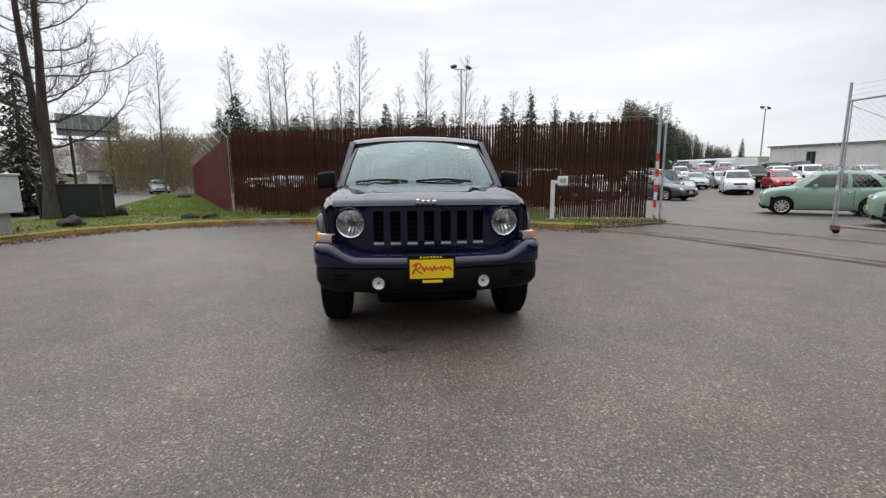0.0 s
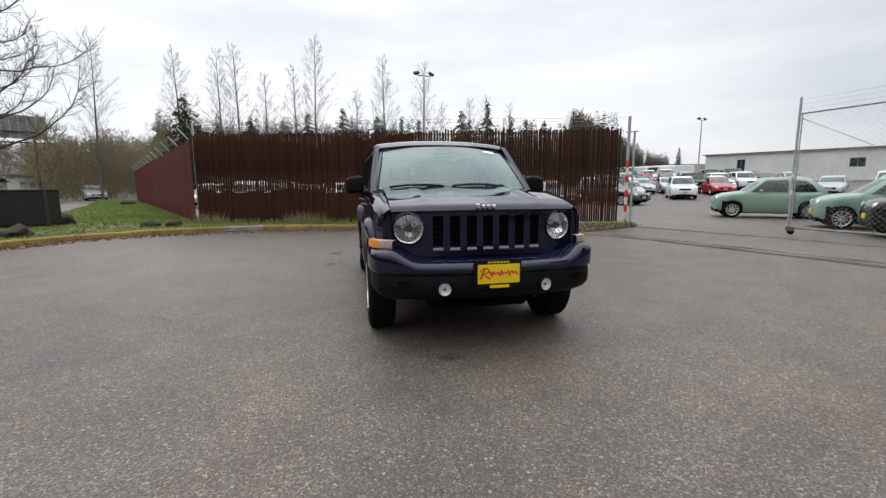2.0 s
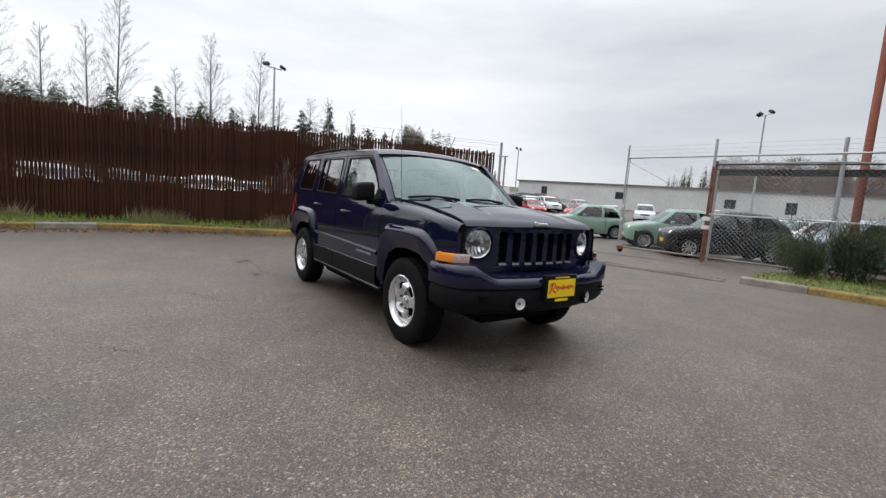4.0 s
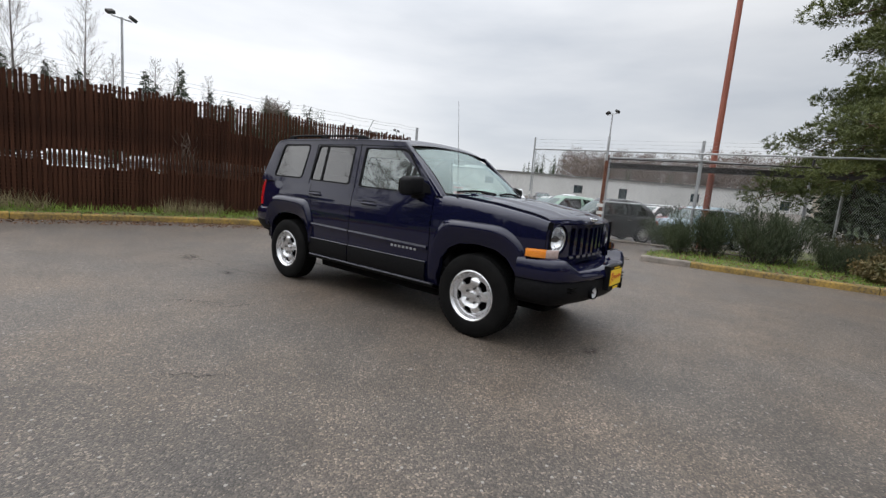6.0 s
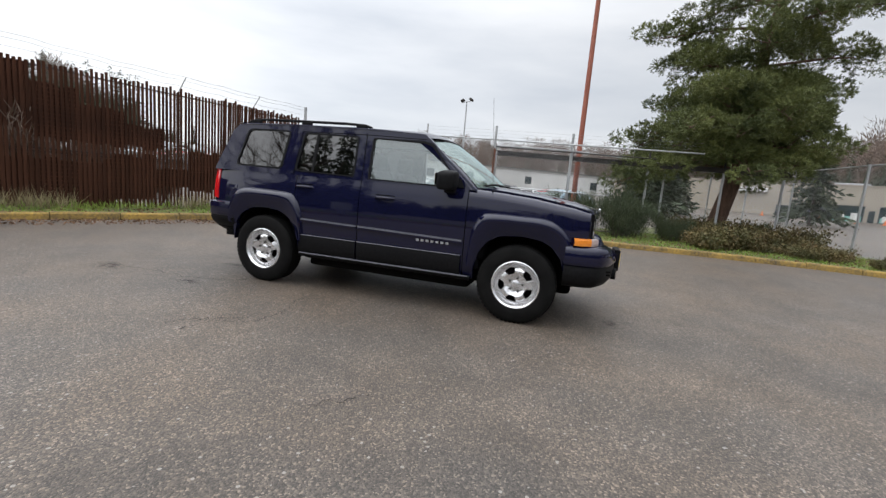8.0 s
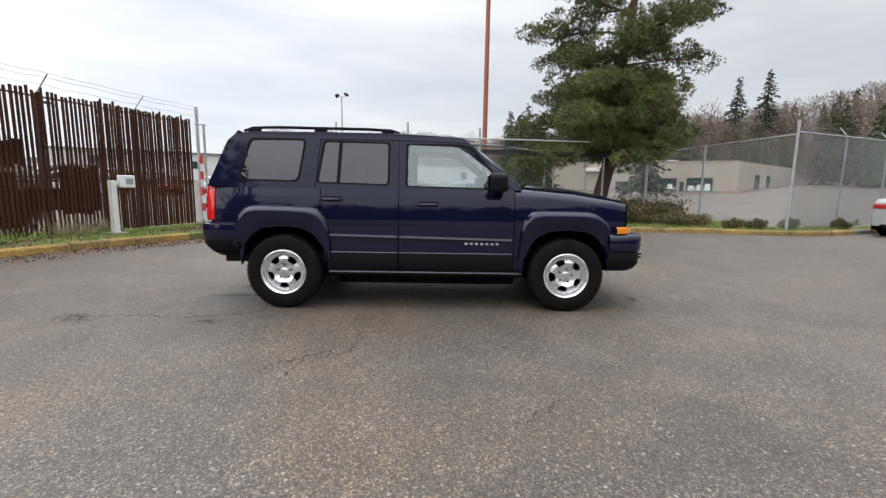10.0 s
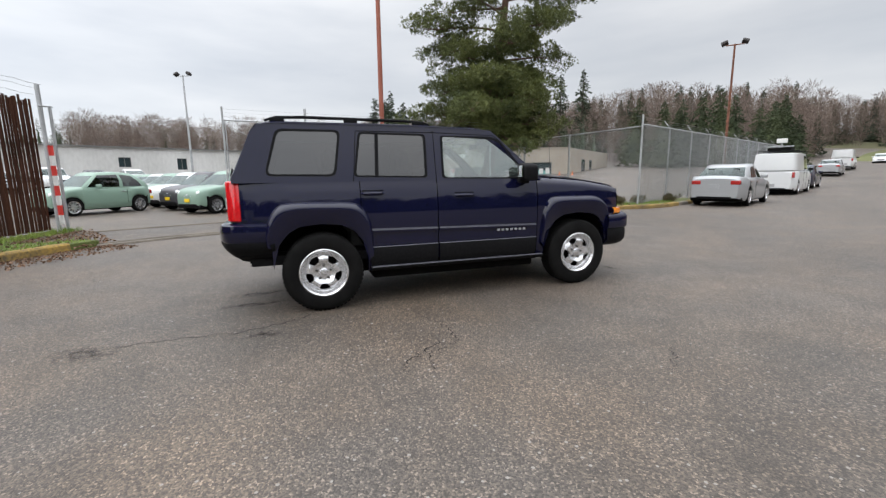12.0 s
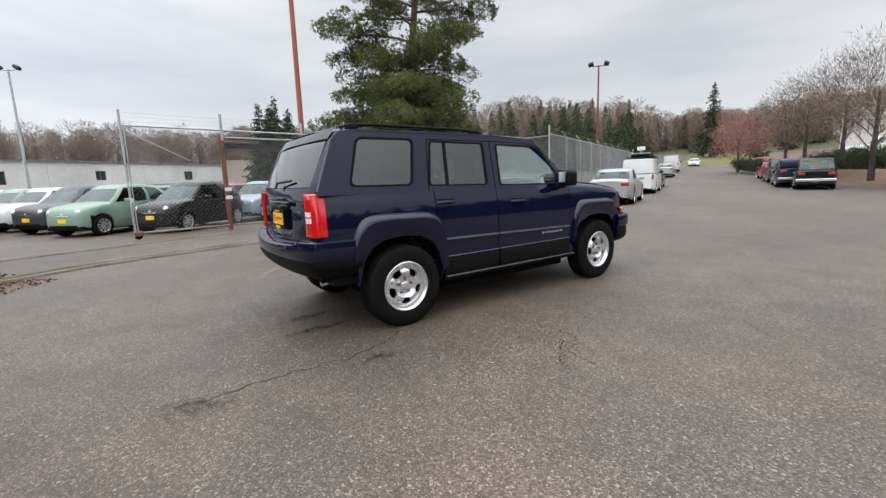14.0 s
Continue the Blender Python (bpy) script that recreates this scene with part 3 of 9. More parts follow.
def build_slat_fence():
    u = (FENCE_B - FENCE_A).normalized()
    length = (FENCE_B - FENCE_A).length
    yaw = math.degrees(math.atan2(u.y, u.x))
    f = thing("slat_fence", "tall weathered brown slatted chain-link fence with gaps", "fence", pose(FENCE_A.x, FENCE_A.y, 0.1, 0, 0, yaw))
    tall = [slat_mesh("slat", w, h, 0.010, c, SLAT) for w, h, c in ((0.056, 2.63, 0.004), (0.058, 2.65, -0.006), (0.054, 2.66, 0.006), (0.057, 2.62, 0.0), (0.055, 2.71, 0.006))]
    narrow = [slat_mesh("slat", w, h, 0.010, c, SLAT) for w, h, c in ((0.050, 2.66, 0.004), (0.053, 2.68, -0.008), (0.049, 2.67, 0.006), (0.052, 2.64, 0.0), (0.051, 2.73, 0.006))]
    s = 0.05
    while s < length - 0.02:
        frac = s / length
        me = random.choice(tall if frac < 0.5 else narrow)
        lean = random.uniform(-0.25, 0.25)
        if not (frac > 0.5 and random.random() < 0.012):
            piece("slat", me, f, pose(s + random.uniform(-0.004, 0.004), random.uniform(-0.010, 0.010), 0.03 + random.uniform(-0.012, 0.012), 0, lean, 0))
        s += 0.076 if frac < 0.5 else 0.081 if frac < 0.80 else 0.064
    bm = bmesh.new()
    chain_link(bm, length, 0.03, 2.58, 0.055, 0.0012)
    bm.transform(Matrix.Translation((0, 0.012, 0)))
    tagged(part("mesh", bm, RUST, f), kind="stuff")
    # overlapping second layer of boards, above and below the open band; stepped ones stand in for dark trees
    boards = [slat_mesh("board", 0.20, h, 0.01, 0.0, SHEET) for h in (1.16, 1.12, 1.19)]
    low = [slat_mesh("board", 0.20, h, 0.01, 0.0, SHEET) for h in (0.95, 1.00, 0.90)]
    # added boards of falling height, in place of the tree line behind the slats
    upper = [slat_mesh("board", 0.20, h, 0.01, 0.0, SHEET) for h in (1.0, 0.74, 0.46)]
    short = slat_mesh("board", 0.20, 0.42, 0.01, 0.0, SHEET)
    k = int(length / 0.19)
    for i in range(k):
        s = 0.12 + i * 0.19
        frac = s / length
        dip = 0.10 * math.sin(s * 1.3) + 0.05 * math.sin(s * 3.1)
        if frac < 0.52:
            piece("board", random.choice(boards), f, pose(s, 0.03, 1.30 + dip + random.uniform(-0.02, 0.02)))
        elif frac < 0.70:
            piece("board", upper[min(2, int((frac - 0.52) / 0.06))], f, pose(s, 0.03, 1.31 + random.uniform(-0.03, 0.03)))
        if frac < 0.69:
            piece("board", random.choice(low), f, pose(s, 0.03, 0.02 + (0.0 if frac < 0.63 else 0.18)))
        elif frac < 0.745:
            piece("board", short, f, pose(s, 0.03, 0.50 + random.uniform(-0.04, 0.04)))
        elif frac < 0.81:
            piece("board", low[0], f, pose(s, 0.03, 0.42 + random.uniform(-0.05, 0.05)))
    # steel posts and rails
    for s in (0.0, 3.1, 6.2, 9.3, 11.2):
        bm = bmesh.new()
        tube(bm, [(s, 0.07, -0.1), (s, 0.07, 2.66 if s else 3.0)], 0.034, 8)
        part("post", bm, GALV if s == 0 else DARK_STEEL, f, smooth=True)
        bm = bmesh.new()
        tube(bm, [(s, 0.07, 2.64), (s + 0.02, -0.24, 2.98)], 0.012, 5)
        part("barb_arm", bm, GALV, f)
    for z in (2.60, 1.12, 1.06):
        bm = bmesh.new()
        tube(bm, [(0, 0.05, z), (length, 0.05, z)], 0.018, 6)
        part("rail", bm, DARK_STEEL, f)
    for z, o in ((2.80, -0.08), (2.92, -0.18), (2.99, -0.25)):
        bm = bmesh.new()
        pts = [(s * length / 40, o + random.uniform(-0.01, 0.01), z + 0.012 * math.sin(s * 2.2) - 0.02 * math.sin(s * math.pi / 10) ** 2) for s in range(41)]
        tube(bm, pts, 0.004, 3)
        part("barbed_wire", bm, WIRE, f)


def build_wing_fence():
    d = WING_END - FENCE_A
    length = d.length
    yaw = math.degrees(math.atan2(d.y, d.x))
    f = thing("red_slat_fence", "long fence of faded dark-red slats with barbed wire arms", "fence", pose(FENCE_A.x - 0.1, FENCE_A.y + 0.1, 0.08, 0, 0, yaw))
    meshes = [slat_mesh("slat", w, h, 0.014, c, RED_SLAT) for w, h, c in ((0.118, 2.50, 0.0), (0.118, 2.53, 0.01), (0.118, 2.47, -0.01))]
    for i in range(int(length / 0.12)):
        piece("slat", random.choice(meshes), f, pose(0.1 + i * 0.12, random.uniform(-0.004, 0.004), 0.03))
    s = 0.6
    while s < length:
        bm = bmesh.new()
        tube(bm, [(s, -0.06, -0.1), (s, -0.06, 2.6), (s, 0.22, 2.92)], 0.024, 6)
        part("post", bm, GALV, f)
        s += 2.6
    for z, o in ((2.72, 0.05), (2.84, 0.15), (2.91, 0.21)):
        bm = bmesh.new()
        tube(bm, [(0, o, z), (length, o, z)], 0.005, 3)
        part("barbed_wire", bm, WIRE, f)




# ---- chain-link fences and the sliding gate ----
def chain_link(bm, length, z0, z1, pitch=0.075, r=0.0017):
    """Diagonal wires over a rectangle in the local x-z plane."""
    h = z1 - z0
    for sgn in (1, -1):
        k = -h
        while k < length:
            x0, x1 = k, k + h
            a, b = max(x0, 0.0), min(x1, length)
            za, zb = (z0 + (a - x0), z0 + (b - x0)) if sgn > 0 else (z1 - (a - x0), z1 - (b - x0))
            if b - a > 0.02:
                nx, nz = (-r, r) if sgn > 0 else (r, r)
                p = [(a + nx, 0, za + nz), (a - nx, 0, za - nz), (a, 2 * r * sgn, za)]
                q = [(b + nx, 0, zb + nz), (b - nx, 0, zb - nz), (b, 2 * r * sgn, zb)]
                v = [bm.verts.new(c) for c in p + q]
                for i in range(3):
                    bm.faces.new((v[i], v[(i + 1) % 3], v[3 + (i + 1) % 3], v[3 + i]))
            k += pitch * 1.414


def build_link_fence(name, label, pts, height, arms, pitch=0.075, every=3.0, base=0.1, skip_first=False, wire=0.0017):
    """Chain-link fence along a polyline: posts, top rail, mesh and barbed-wire arms."""
    f = thing(name, label, "fence")
    for (x0, y0), (x1, y1) in zip(pts, pts[1:]):
        d = Vector((x1 - x0, y1 - y0, 0))
        length = d.length
        m = pose(x0, y0, base + ground_z(x0, y0), 0, 0, math.degrees(math.atan2(d.y, d.x)))
        rise = ground_z(x1, y1) - ground_z(x0, y0)
        m = m @ Matrix(((1, 0, 0, 0), (0, 1, 0, 0), (rise / length, 0, 1, 0), (0, 0, 0, 1)))
        bm = bmesh.new()
        chain_link(bm, length, 0.03, height, pitch, wire)
        bm.transform(m)
        tagged(part("mesh", bm, WIRE, f), kind="stuff")
        bm = bmesh.new()
        tube(bm, [(0, 0, height), (length, 0, height)], 0.021, 8)
        bm.transform(m)
        part("top_rail", bm, GALV, f, smooth=True)
        k = max(1, round(length / every))
        for i in range(k + 1):
            if i == 0 and (skip_first or (x0, y0) != pts[0]):
                continue
            s = length * i / k
            end = i in (0, k)
            bm = bmesh.new()
            tube(bm, [(s, 0.03, -0.1), (s, 0.03, height + (0.32 if end and arms else 0.04))], 0.036 if end else 0.028, 8)
            bm.transform(m)
            part("post", bm, GALV, f, smooth=True)
            if arms and not end:
                bm = bmesh.new()
                tube(bm, [(s, 0.03, height), (s, 0.03 + 0.22 * arms, height + 0.30)], 0.013, 5)
                bm.transform(m)
                part("barb_arm", bm, GALV, f)
        if arms:
            for o, z in ((0.08, 0.10), (0.15, 0.20), (0.22, 0.30)):
                bm = bmesh.new()
                tube(bm, [(0, 0.03 + o * arms, height + z), (length, 0.03 + o * arms, height + z)], 0.004, 3)
                bm.transform(m)
                part("barbed_wire", bm, WIRE, f)
    return f


build_link_fence("street_fence", "galvanised chain-link fence with barbed wire along the street", [(7.35, -9.95), (18.5, -34.0)], 2.72, 1, 0.058, 2.6, wire=0.0030)
build_link_fence("yard_fence", "galvanised chain-link fence closing the next yard", [(7.35, -9.95), (10.9, -9.55), (18.0, -8.9)], 2.66, 0, 0.07, 3.6, skip_first=True)
build_link_fence("lot_fence", "chain-link fence behind shrubs along the car lot", [(9.55, 0.95), (9.85, -1.4), (12.6, -4.6), (18.0, -8.9)], 2.5, 0, 0.075, 3.0)


def build_gate():
    a, b = Vector((9.05, 3.19, 0)), Vector((10.3, -5.2, 0))
    d = b - a
    L = d.length
    g = thing("sliding_gate", "galvanised chain-link sliding gate standing open on a wheel", "gate", pose(a.x, a.y, 0.05, 0, 0, math.degrees(math.atan2(d.y, d.x))))

    def bar(name, p, q, r, material=GALV, n=8):
        bm = bmesh.new()
        tube(bm, [p, q], r, n)
        return part(name, bm, material, g, smooth=True)

    bar("end_post", (0, 0, 0.12), (0, 0, 3.08), 0.027)
    bar("brace_post", (0.06, 0, 0.12), (0.06, 0, 2.70), 0.014)
    bar("top_rail", (0, 0, 2.72), (L, 0, 2.72), 0.024)
    bar("bottom_rail", (0.1, 0, 0.14), (L * 0.72, 0, 0.14), 0.026, KERB_C)
    bar("middle_rail", (2.2, 0, 1.25), (L * 0.7, 0, 1.25), 0.020)
    bar("diagonal_rod", (0.05, 0, 2.62), (1.4, 0, 1.9), 0.009)
    bm = bmesh.new()
    chain_link(bm, L * 0.7, 0.16, 2.72, 0.078, 0.0009)
    tagged(part("mesh", bm, WIRE, g), kind="stuff")
    for z in (2.82, 2.92, 3.02):
        bar("barbed_wire", (0, 0, z), (L, 0, z), 0.0022, WIRE, 3)
    for s in (0.06,):
        bm = bmesh.new()
        lathe(bm, [(0.0, -0.02), (0.03, -0.025), (0.04, -0.018), (0.075, -0.022), (0.088, -0.012), (0.088, 0.012), (0.075, 0.022), (0.04, 0.018), (0.0, 0.02)], pose(s, 0.02, 0.065, 0, 0, 78), 20)
        wheel = part("wheel", bm, RUBBER, g, smooth=True)
    bm = bmesh.new()
    box(bm, -0.03, 0.16, -0.03, -0.01, 0.06, 0.16, 0.008)
    part("wheel_fork", bm, RUST, g)
    for s, z in ((0.02, 1.28), (0.02, 0.9)):
        bm = bmesh.new()
        box(bm, s - 0.03, s + 0.03, -0.05, -0.03, z, z + 0.1, 0.004)
        part("latch", bm, WHITE_PAINT, g)


def build_gate_frame():
    """Guide posts and the dark carrier beam of the sliding gate."""
    a, b = Vector((9.45, 1.0, 0)), Vector((11.4, -8.0, 0))
    d = b - a
    L = d.length
    g = thing("gate_carrier", "rusty guide posts and dark carrier beam of the gate", "gate", pose(a.x, a.y, 0.05, 0, 0, math.degrees(math.atan2(d.y, d.x))))

    def bar(name, p, q, r, material, n=8):
        bm = bmesh.new()
        tube(bm, [p, q], r, n)
        part(name, bm, material, g, smooth=True)

    bar("guide_post", (0, -0.10, 0), (0, -0.10, 2.46), 0.036, RUST)
    bar("post_top", (0, -0.10, 2.44), (0, -0.10, 3.14), 0.036, GALV)
    bar("guide_post", (0.03, 0.12, 0), (0.03, 0.12, 2.62), 0.036, RUST)
    bar("guide_post", (2.42, -0.05, 0), (2.42, -0.05, 3.08), 0.040, GALV)
    bar("rail", (0, -0.1, 2.50), (L * 0.55, -0.1, 2.50), 0.018, DARK_STEEL)
    bm = bmesh.new()
    box(bm, 0.05, L, 0.10, 0.20, 2.26, 2.40, 0.006)
    box(bm, 0.05, L, 0.06, 0.24, 2.39, 2.405)
    box(bm, 0.05, L, 0.06, 0.24, 2.255, 2.27)
    part("carrier_beam", bm, DARK_STEEL, g)
    for s in (4.9, 7.2, 9.0):
        bar("hanger", (s, 0.15, 2.40), (s, 0.15, 2.72), 0.03, DARK_STEEL, 6)
        bar("guide_post", (s, 0.15, 0), (s, 0.15, 2.3), 0.04, GALV)
    for z in (1.08, 0.86):
        bm = bmesh.new()
        box(bm, -0.09, 0.09, -0.15, -0.14, z, z + 0.10, 0.003)
        part("reflector", bm, WHITE_PAINT, g)


build_gate()
build_gate_frame()


def build_gate_post():
    g = thing("gate_post", "galvanised gate post with red and white bands", "post", pose(6.95, 6.36, 0.0))
    bm = bmesh.new()
    tube(bm, [(0, 0, -0.1), (0, 0, 3.14)], 0.042, 12)
    part("post", bm, GALV, g, smooth=True)
    bm = bmesh.new()
    tube(bm, [(0.10, -0.12, -0.1), (0.10, -0.12, 2.72)], 0.03, 10)
    part("guide", bm, GALV, g, smooth=True)
    bm = bmesh.new()
    tube(bm, [(-0.1, -0.0, 2.70), (0.22, -0.12, 2.72)], 0.016, 6)
    part("bracket", bm, GALV, g)
    for i in range(8):
        z = 0.22 + i * 0.21
        bm = bmesh.new()
        tube(bm, [(-0.055, -0.09, z), (-0.055, -0.09, z + 0.208)], 0.046, 12)
        part("band", bm, RED_PAINT if i % 2 else WHITE_PAINT, g, smooth=True)


build_gate_post()
build_slat_fence()
build_wing_fence()


# ---- far buildings ----
def build_white_building():
    a, b = Vector((45.8, 45.0, 0)), Vector((88.0, -28.0, 0))
    d = b - a
    L = d.length
    base = 1.2
    h = 3.85
    w = thing("white_warehouse", "long low dirty-white warehouse with few small windows", "building", pose(a.x, a.y, base, 0, 0, math.degrees(math.atan2(d.y, d.x))))
    # windows along the wall: along, sill, width, height
    wins = [(3.6, 1.3, 0.9, 1.9), (14.2, 1.9, 1.3, 1.0), (27.5, 1.5, 1.3, 1.2), (34.0, 1.2, 1.2, 1.5), (44.0, 1.6, 1.2, 1.2), (56.0, 1.5, 1.3, 1.3), (66.0, 1.5, 1.3, 1.3)]
    holes = [[(s, z), (s + ww, z), (s + ww, z + hh), (s, z + hh)] for s, z, ww, hh in wins]
    bm = bmesh.new()
    plate(bm, [(0, -1), (L, -1), (L, h), (0, h)], holes, lambda u, v: Vector((u, 0, v)), (0, 0.3, 0))
    part("front_wall", bm, WALL_WHITE, w)
    bm = bmesh.new()
    box(bm, 0, 0.3, 0.3, 26, -1, h)
    part("end_wall", bm, WALL_WHITE, w)
    bm = bmesh.new()
    box(bm, 0.1, L, 0.1, 26, h - 0.02, h + 0.04)
    box(bm, -0.25, L, -0.25, 0.12, h + 0.0, h + 0.16)
    part("roof", bm, ROOF_GREY, w)
    s = 0.8
    while s < L:
        bm = bmesh.new()
        box(bm, s, s + 0.14, -0.22, 0.0, h - 0.16, h)
        part("rafter_end", bm, WALL_WHITE, w)
        s += 1.8
    for s in (9.5, 19.0, 30.5, 39.0, 50.0, 61.0):
        bm = bmesh.new()
        box(bm, s, s + 0.35, -0.06, 0, -1, h - 0.2, 0.02)
        part("pilaster", bm, WALL_WHITE, w)
    for s, z, ww, hh in wins:
        bm = bmesh.new()
        box(bm, s, s + ww, 0.14, 0.17, z, z + hh)
        win = part("window", bm, SHOP_GLASS, w)
        bm = bmesh.new()
        for x0, x1, z0, z1 in ((0, ww, 0, 0.06), (0, ww, hh - 0.06, hh), (0, 0.06, 0.06, hh - 0.06), (ww - 0.06, ww, 0.06, hh - 0.06), (ww / 2 - 0.03, ww / 2 + 0.03, 0.06, hh - 0.06)):
            box(bm, s + x0, s + x1, 0.08, 0.13, z + z0, z + z1)
        part("frame", bm, ROOF_GREY, win)


build_white_building()


def build_beige_building():
    a, c = Vector((50.0, -20.5, 0)), Vector((43.8, -33.2, 0))
    d = c - a
    L = d.length
    base, h = 1.6, 2.95
    w = thing("beige_store", "low beige block store with display windows and parking bays", "building", pose(a.x, a.y, base, 0, 0, math.degrees(math.atan2(d.y, d.x))))
    wins = [(1.3, -0.4, 1.8, 1.1), (5.0, -0.55, 3.1, 1.65), (8.35, -0.6, 0.5, 1.3), (9.05, -0.5, 2.7, 1.65)]
    holes = [[(s, z), (s + ww, z), (s + ww, z + hh), (s, z + hh)] for s, z, ww, hh in wins]
    bm = bmesh.new()
    plate(bm, [(-16, -2), (L, -2), (L, h), (-16, h)], holes, lambda u, v: Vector((u, 0, v)), (0, -0.3, 0))
    for v in bm.verts:
        v.co.y = -v.co.y
    part("front_wall", bm, WALL_BEIGE, w)
    bm = bmesh.new()
    far = w.matrix_basis.inverted() @ Vector((56.0, -49.2, base))
    vs = box(bm, 0, (far - Vector((L, 0, 0))).length, 0, 0.3, -2, h - 0.004)
    bmesh.ops.transform(bm, matrix=pose(L, 0.02, 0, 0, 0, math.degrees(math.atan2(far.y, far.x - L))), verts=vs)
    part("end_wall", bm, WALL_BEIGE, w)
    for s0, ww in ((5.0, 1.6), (9.0, 1.2)):
        bm = bmesh.new()
        vs = box(bm, s0, s0 + ww, -0.05, -0.01, -0.2, 1.6)
        bmesh.ops.transform(bm, matrix=pose(L, 0.02, 0, 0, 0, math.degrees(math.atan2(far.y, far.x - L))), verts=vs)
        part("end_door", bm, SHOP_GLASS, w)
    bm = bmesh.new()
    box(bm, -16, L - 0.05, 0.05, 22, h - 0.06, h - 0.01)
    part("roof", bm, ROOF_GREY, w)
    bm = bmesh.new()
    box(bm, -16.1, L + 0.06, -0.06, 0.36, h, h + 0.10, 0.01)
    part("coping", bm, WALL_BEIGE, w)
    bm = bmesh.new()
    box(bm, 5.4, 8.2, 4, 7, h, h + 0.5, 0.03)
    part("roof_unit", bm, GALV, w)
    bm = bmesh.new()
    box(bm, -2.2, 0.4, -0.5, -0.02, 1.9, 2.35, 0.02)
    part("sign_band", bm, WHITE_PAINT, w)
    for s, z, ww, hh in wins:
        bm = bmesh.new()
        box(bm, s, s + ww, 0.14, 0.17, z, z + hh)
        win = part("window", bm, SHOP_GLASS, w)
        if ww > 2:
            bm = bmesh.new()
            box(bm, s + 0.15, s + ww - 0.15, 0.10, 0.13, z + 0.12, z + 0.62)
            part("display", bm, TEAL, win, "teal printed window display")
            bm = bmesh.new()
            for k in range(3):
                box(bm, s + 0.3 + k * ww * 0.3, s + 0.3 + k * ww * 0.3 + 0.5, 0.06, 0.09, z + 0.2, z + 0.75 + 0.1 * k)
            part("display", bm, WHITE_PAINT, win, "white goods in the window")
        bm = bmesh.new()
        for x0, x1, z0, z1 in ((0, ww, 0, 0.06), (0, ww, hh - 0.06, hh), (0, 0.06, 0.06, hh - 0.06), (ww - 0.06, ww, 0.06, hh - 0.06)):
            box(bm, s + x0, s + x1, 0.08, 0.13, z + z0, z + z1)
        part("frame", bm, ROOF_GREY, win)


build_beige_building()


# ---- the dark navy SUV; its nose points to -y, half-widths are mirrored ----
WB, WR = 1.317, 0.345
PROFILE = [(0.30, 0.770), (0.345, 0.800), (0.40, 0.822), (0.50, 0.832), (0.535, 0.834), (0.60, 0.836), (0.75, 0.842), (0.90, 0.840), (1.00, 0.830), (1.06, 0.818), (1.10, 0.806), (1.14, 0.797)]
HOOD_Z = [(-1.99, 1.00), (-1.89, 1.028), (-1.74, 1.066), (-1.41, 1.118), (-1.1, 1.145), (-0.85, 1.160)]


def side_x(y, z):
    x = lerp_table(PROFILE, z)
    if y < -1.5:
        x -= 0.075 * ((-1.45 - y) / 0.42) ** 2 if y < -1.45 else 0
    if y > 1.55:
        x -= 0.045 * ((y - 1.55) / 0.45) ** 2
    return x


ARCH_IN = [(-0.405, 0.28), (-0.395, 0.45), (-0.355, 0.60), (-0.28, 0.70), (-0.18, 0.755), (0.0, 0.772), (0.18, 0.755), (0.28, 0.70), (0.355, 0.60), (0.395, 0.45), (0.405, 0.28)]


def arch_bottom(y, floor):
    for c in (-WB, WB):
        if abs(y - c) < 0.405:
            return max(floor, lerp_table(ARCH_IN[:6], -abs(y - c)))
    return floor


def steps(a, b, d=0.04, extra=()):
    n = max(2, int(round((b - a) / d)))
    ys = [a + (b - a) * i / n for i in range(n + 1)] + [e for e in extra if a < e < b]
    return sorted(set(round(y, 5) for y in ys))


ARCH_Y = [c + s * d for c in (-WB, WB) for s in (-1, 1) for d in (0.4051, 0.404, 0.395, 0.375, 0.355, 0.32, 0.28)]


def side_panel(bm, y0, y1, floor, fender=False, sgn=1):
    rows = []
    for y in steps(y0, y1, 0.045, ARCH_Y):
        zb = arch_bottom(y, floor)
        row = []
        if fender:
            zh = lerp_table(HOOD_Z, y)
            zt = zh - 0.085
        else:
            zt = 1.14
        knots = [0, 0.06, 0.14, 0.25, 0.4, 0.55, 0.7, 0.8, 0.88, 0.95, 1]
        for k in knots:
            z = zb + (zt - zb) * k
            row.append((sgn * side_x(y, z), y, z))
        if fender:
            x0, x1 = side_x(y, zt), min(0.712, side_x(y, zt) - 0.05)
            for a in (25, 50, 70, 90):
                s, c = math.sin(radians(a)), math.cos(radians(a))
                row.append((sgn * (x1 + (x0 - x1) * c), y, zt + (zh - 0.016 - zt) * s))
            row.append((sgn * (x1 - 0.05), y, zh - 0.035))
        # turn the lower edge inwards
        row.insert(0, (sgn * (row[0][0] * sgn - 0.05), y, zb + 0.005))
        rows.append(row)
    sheet(bm, rows)


def nose_y(x):
    return -1.945 + 0.16 * x * x


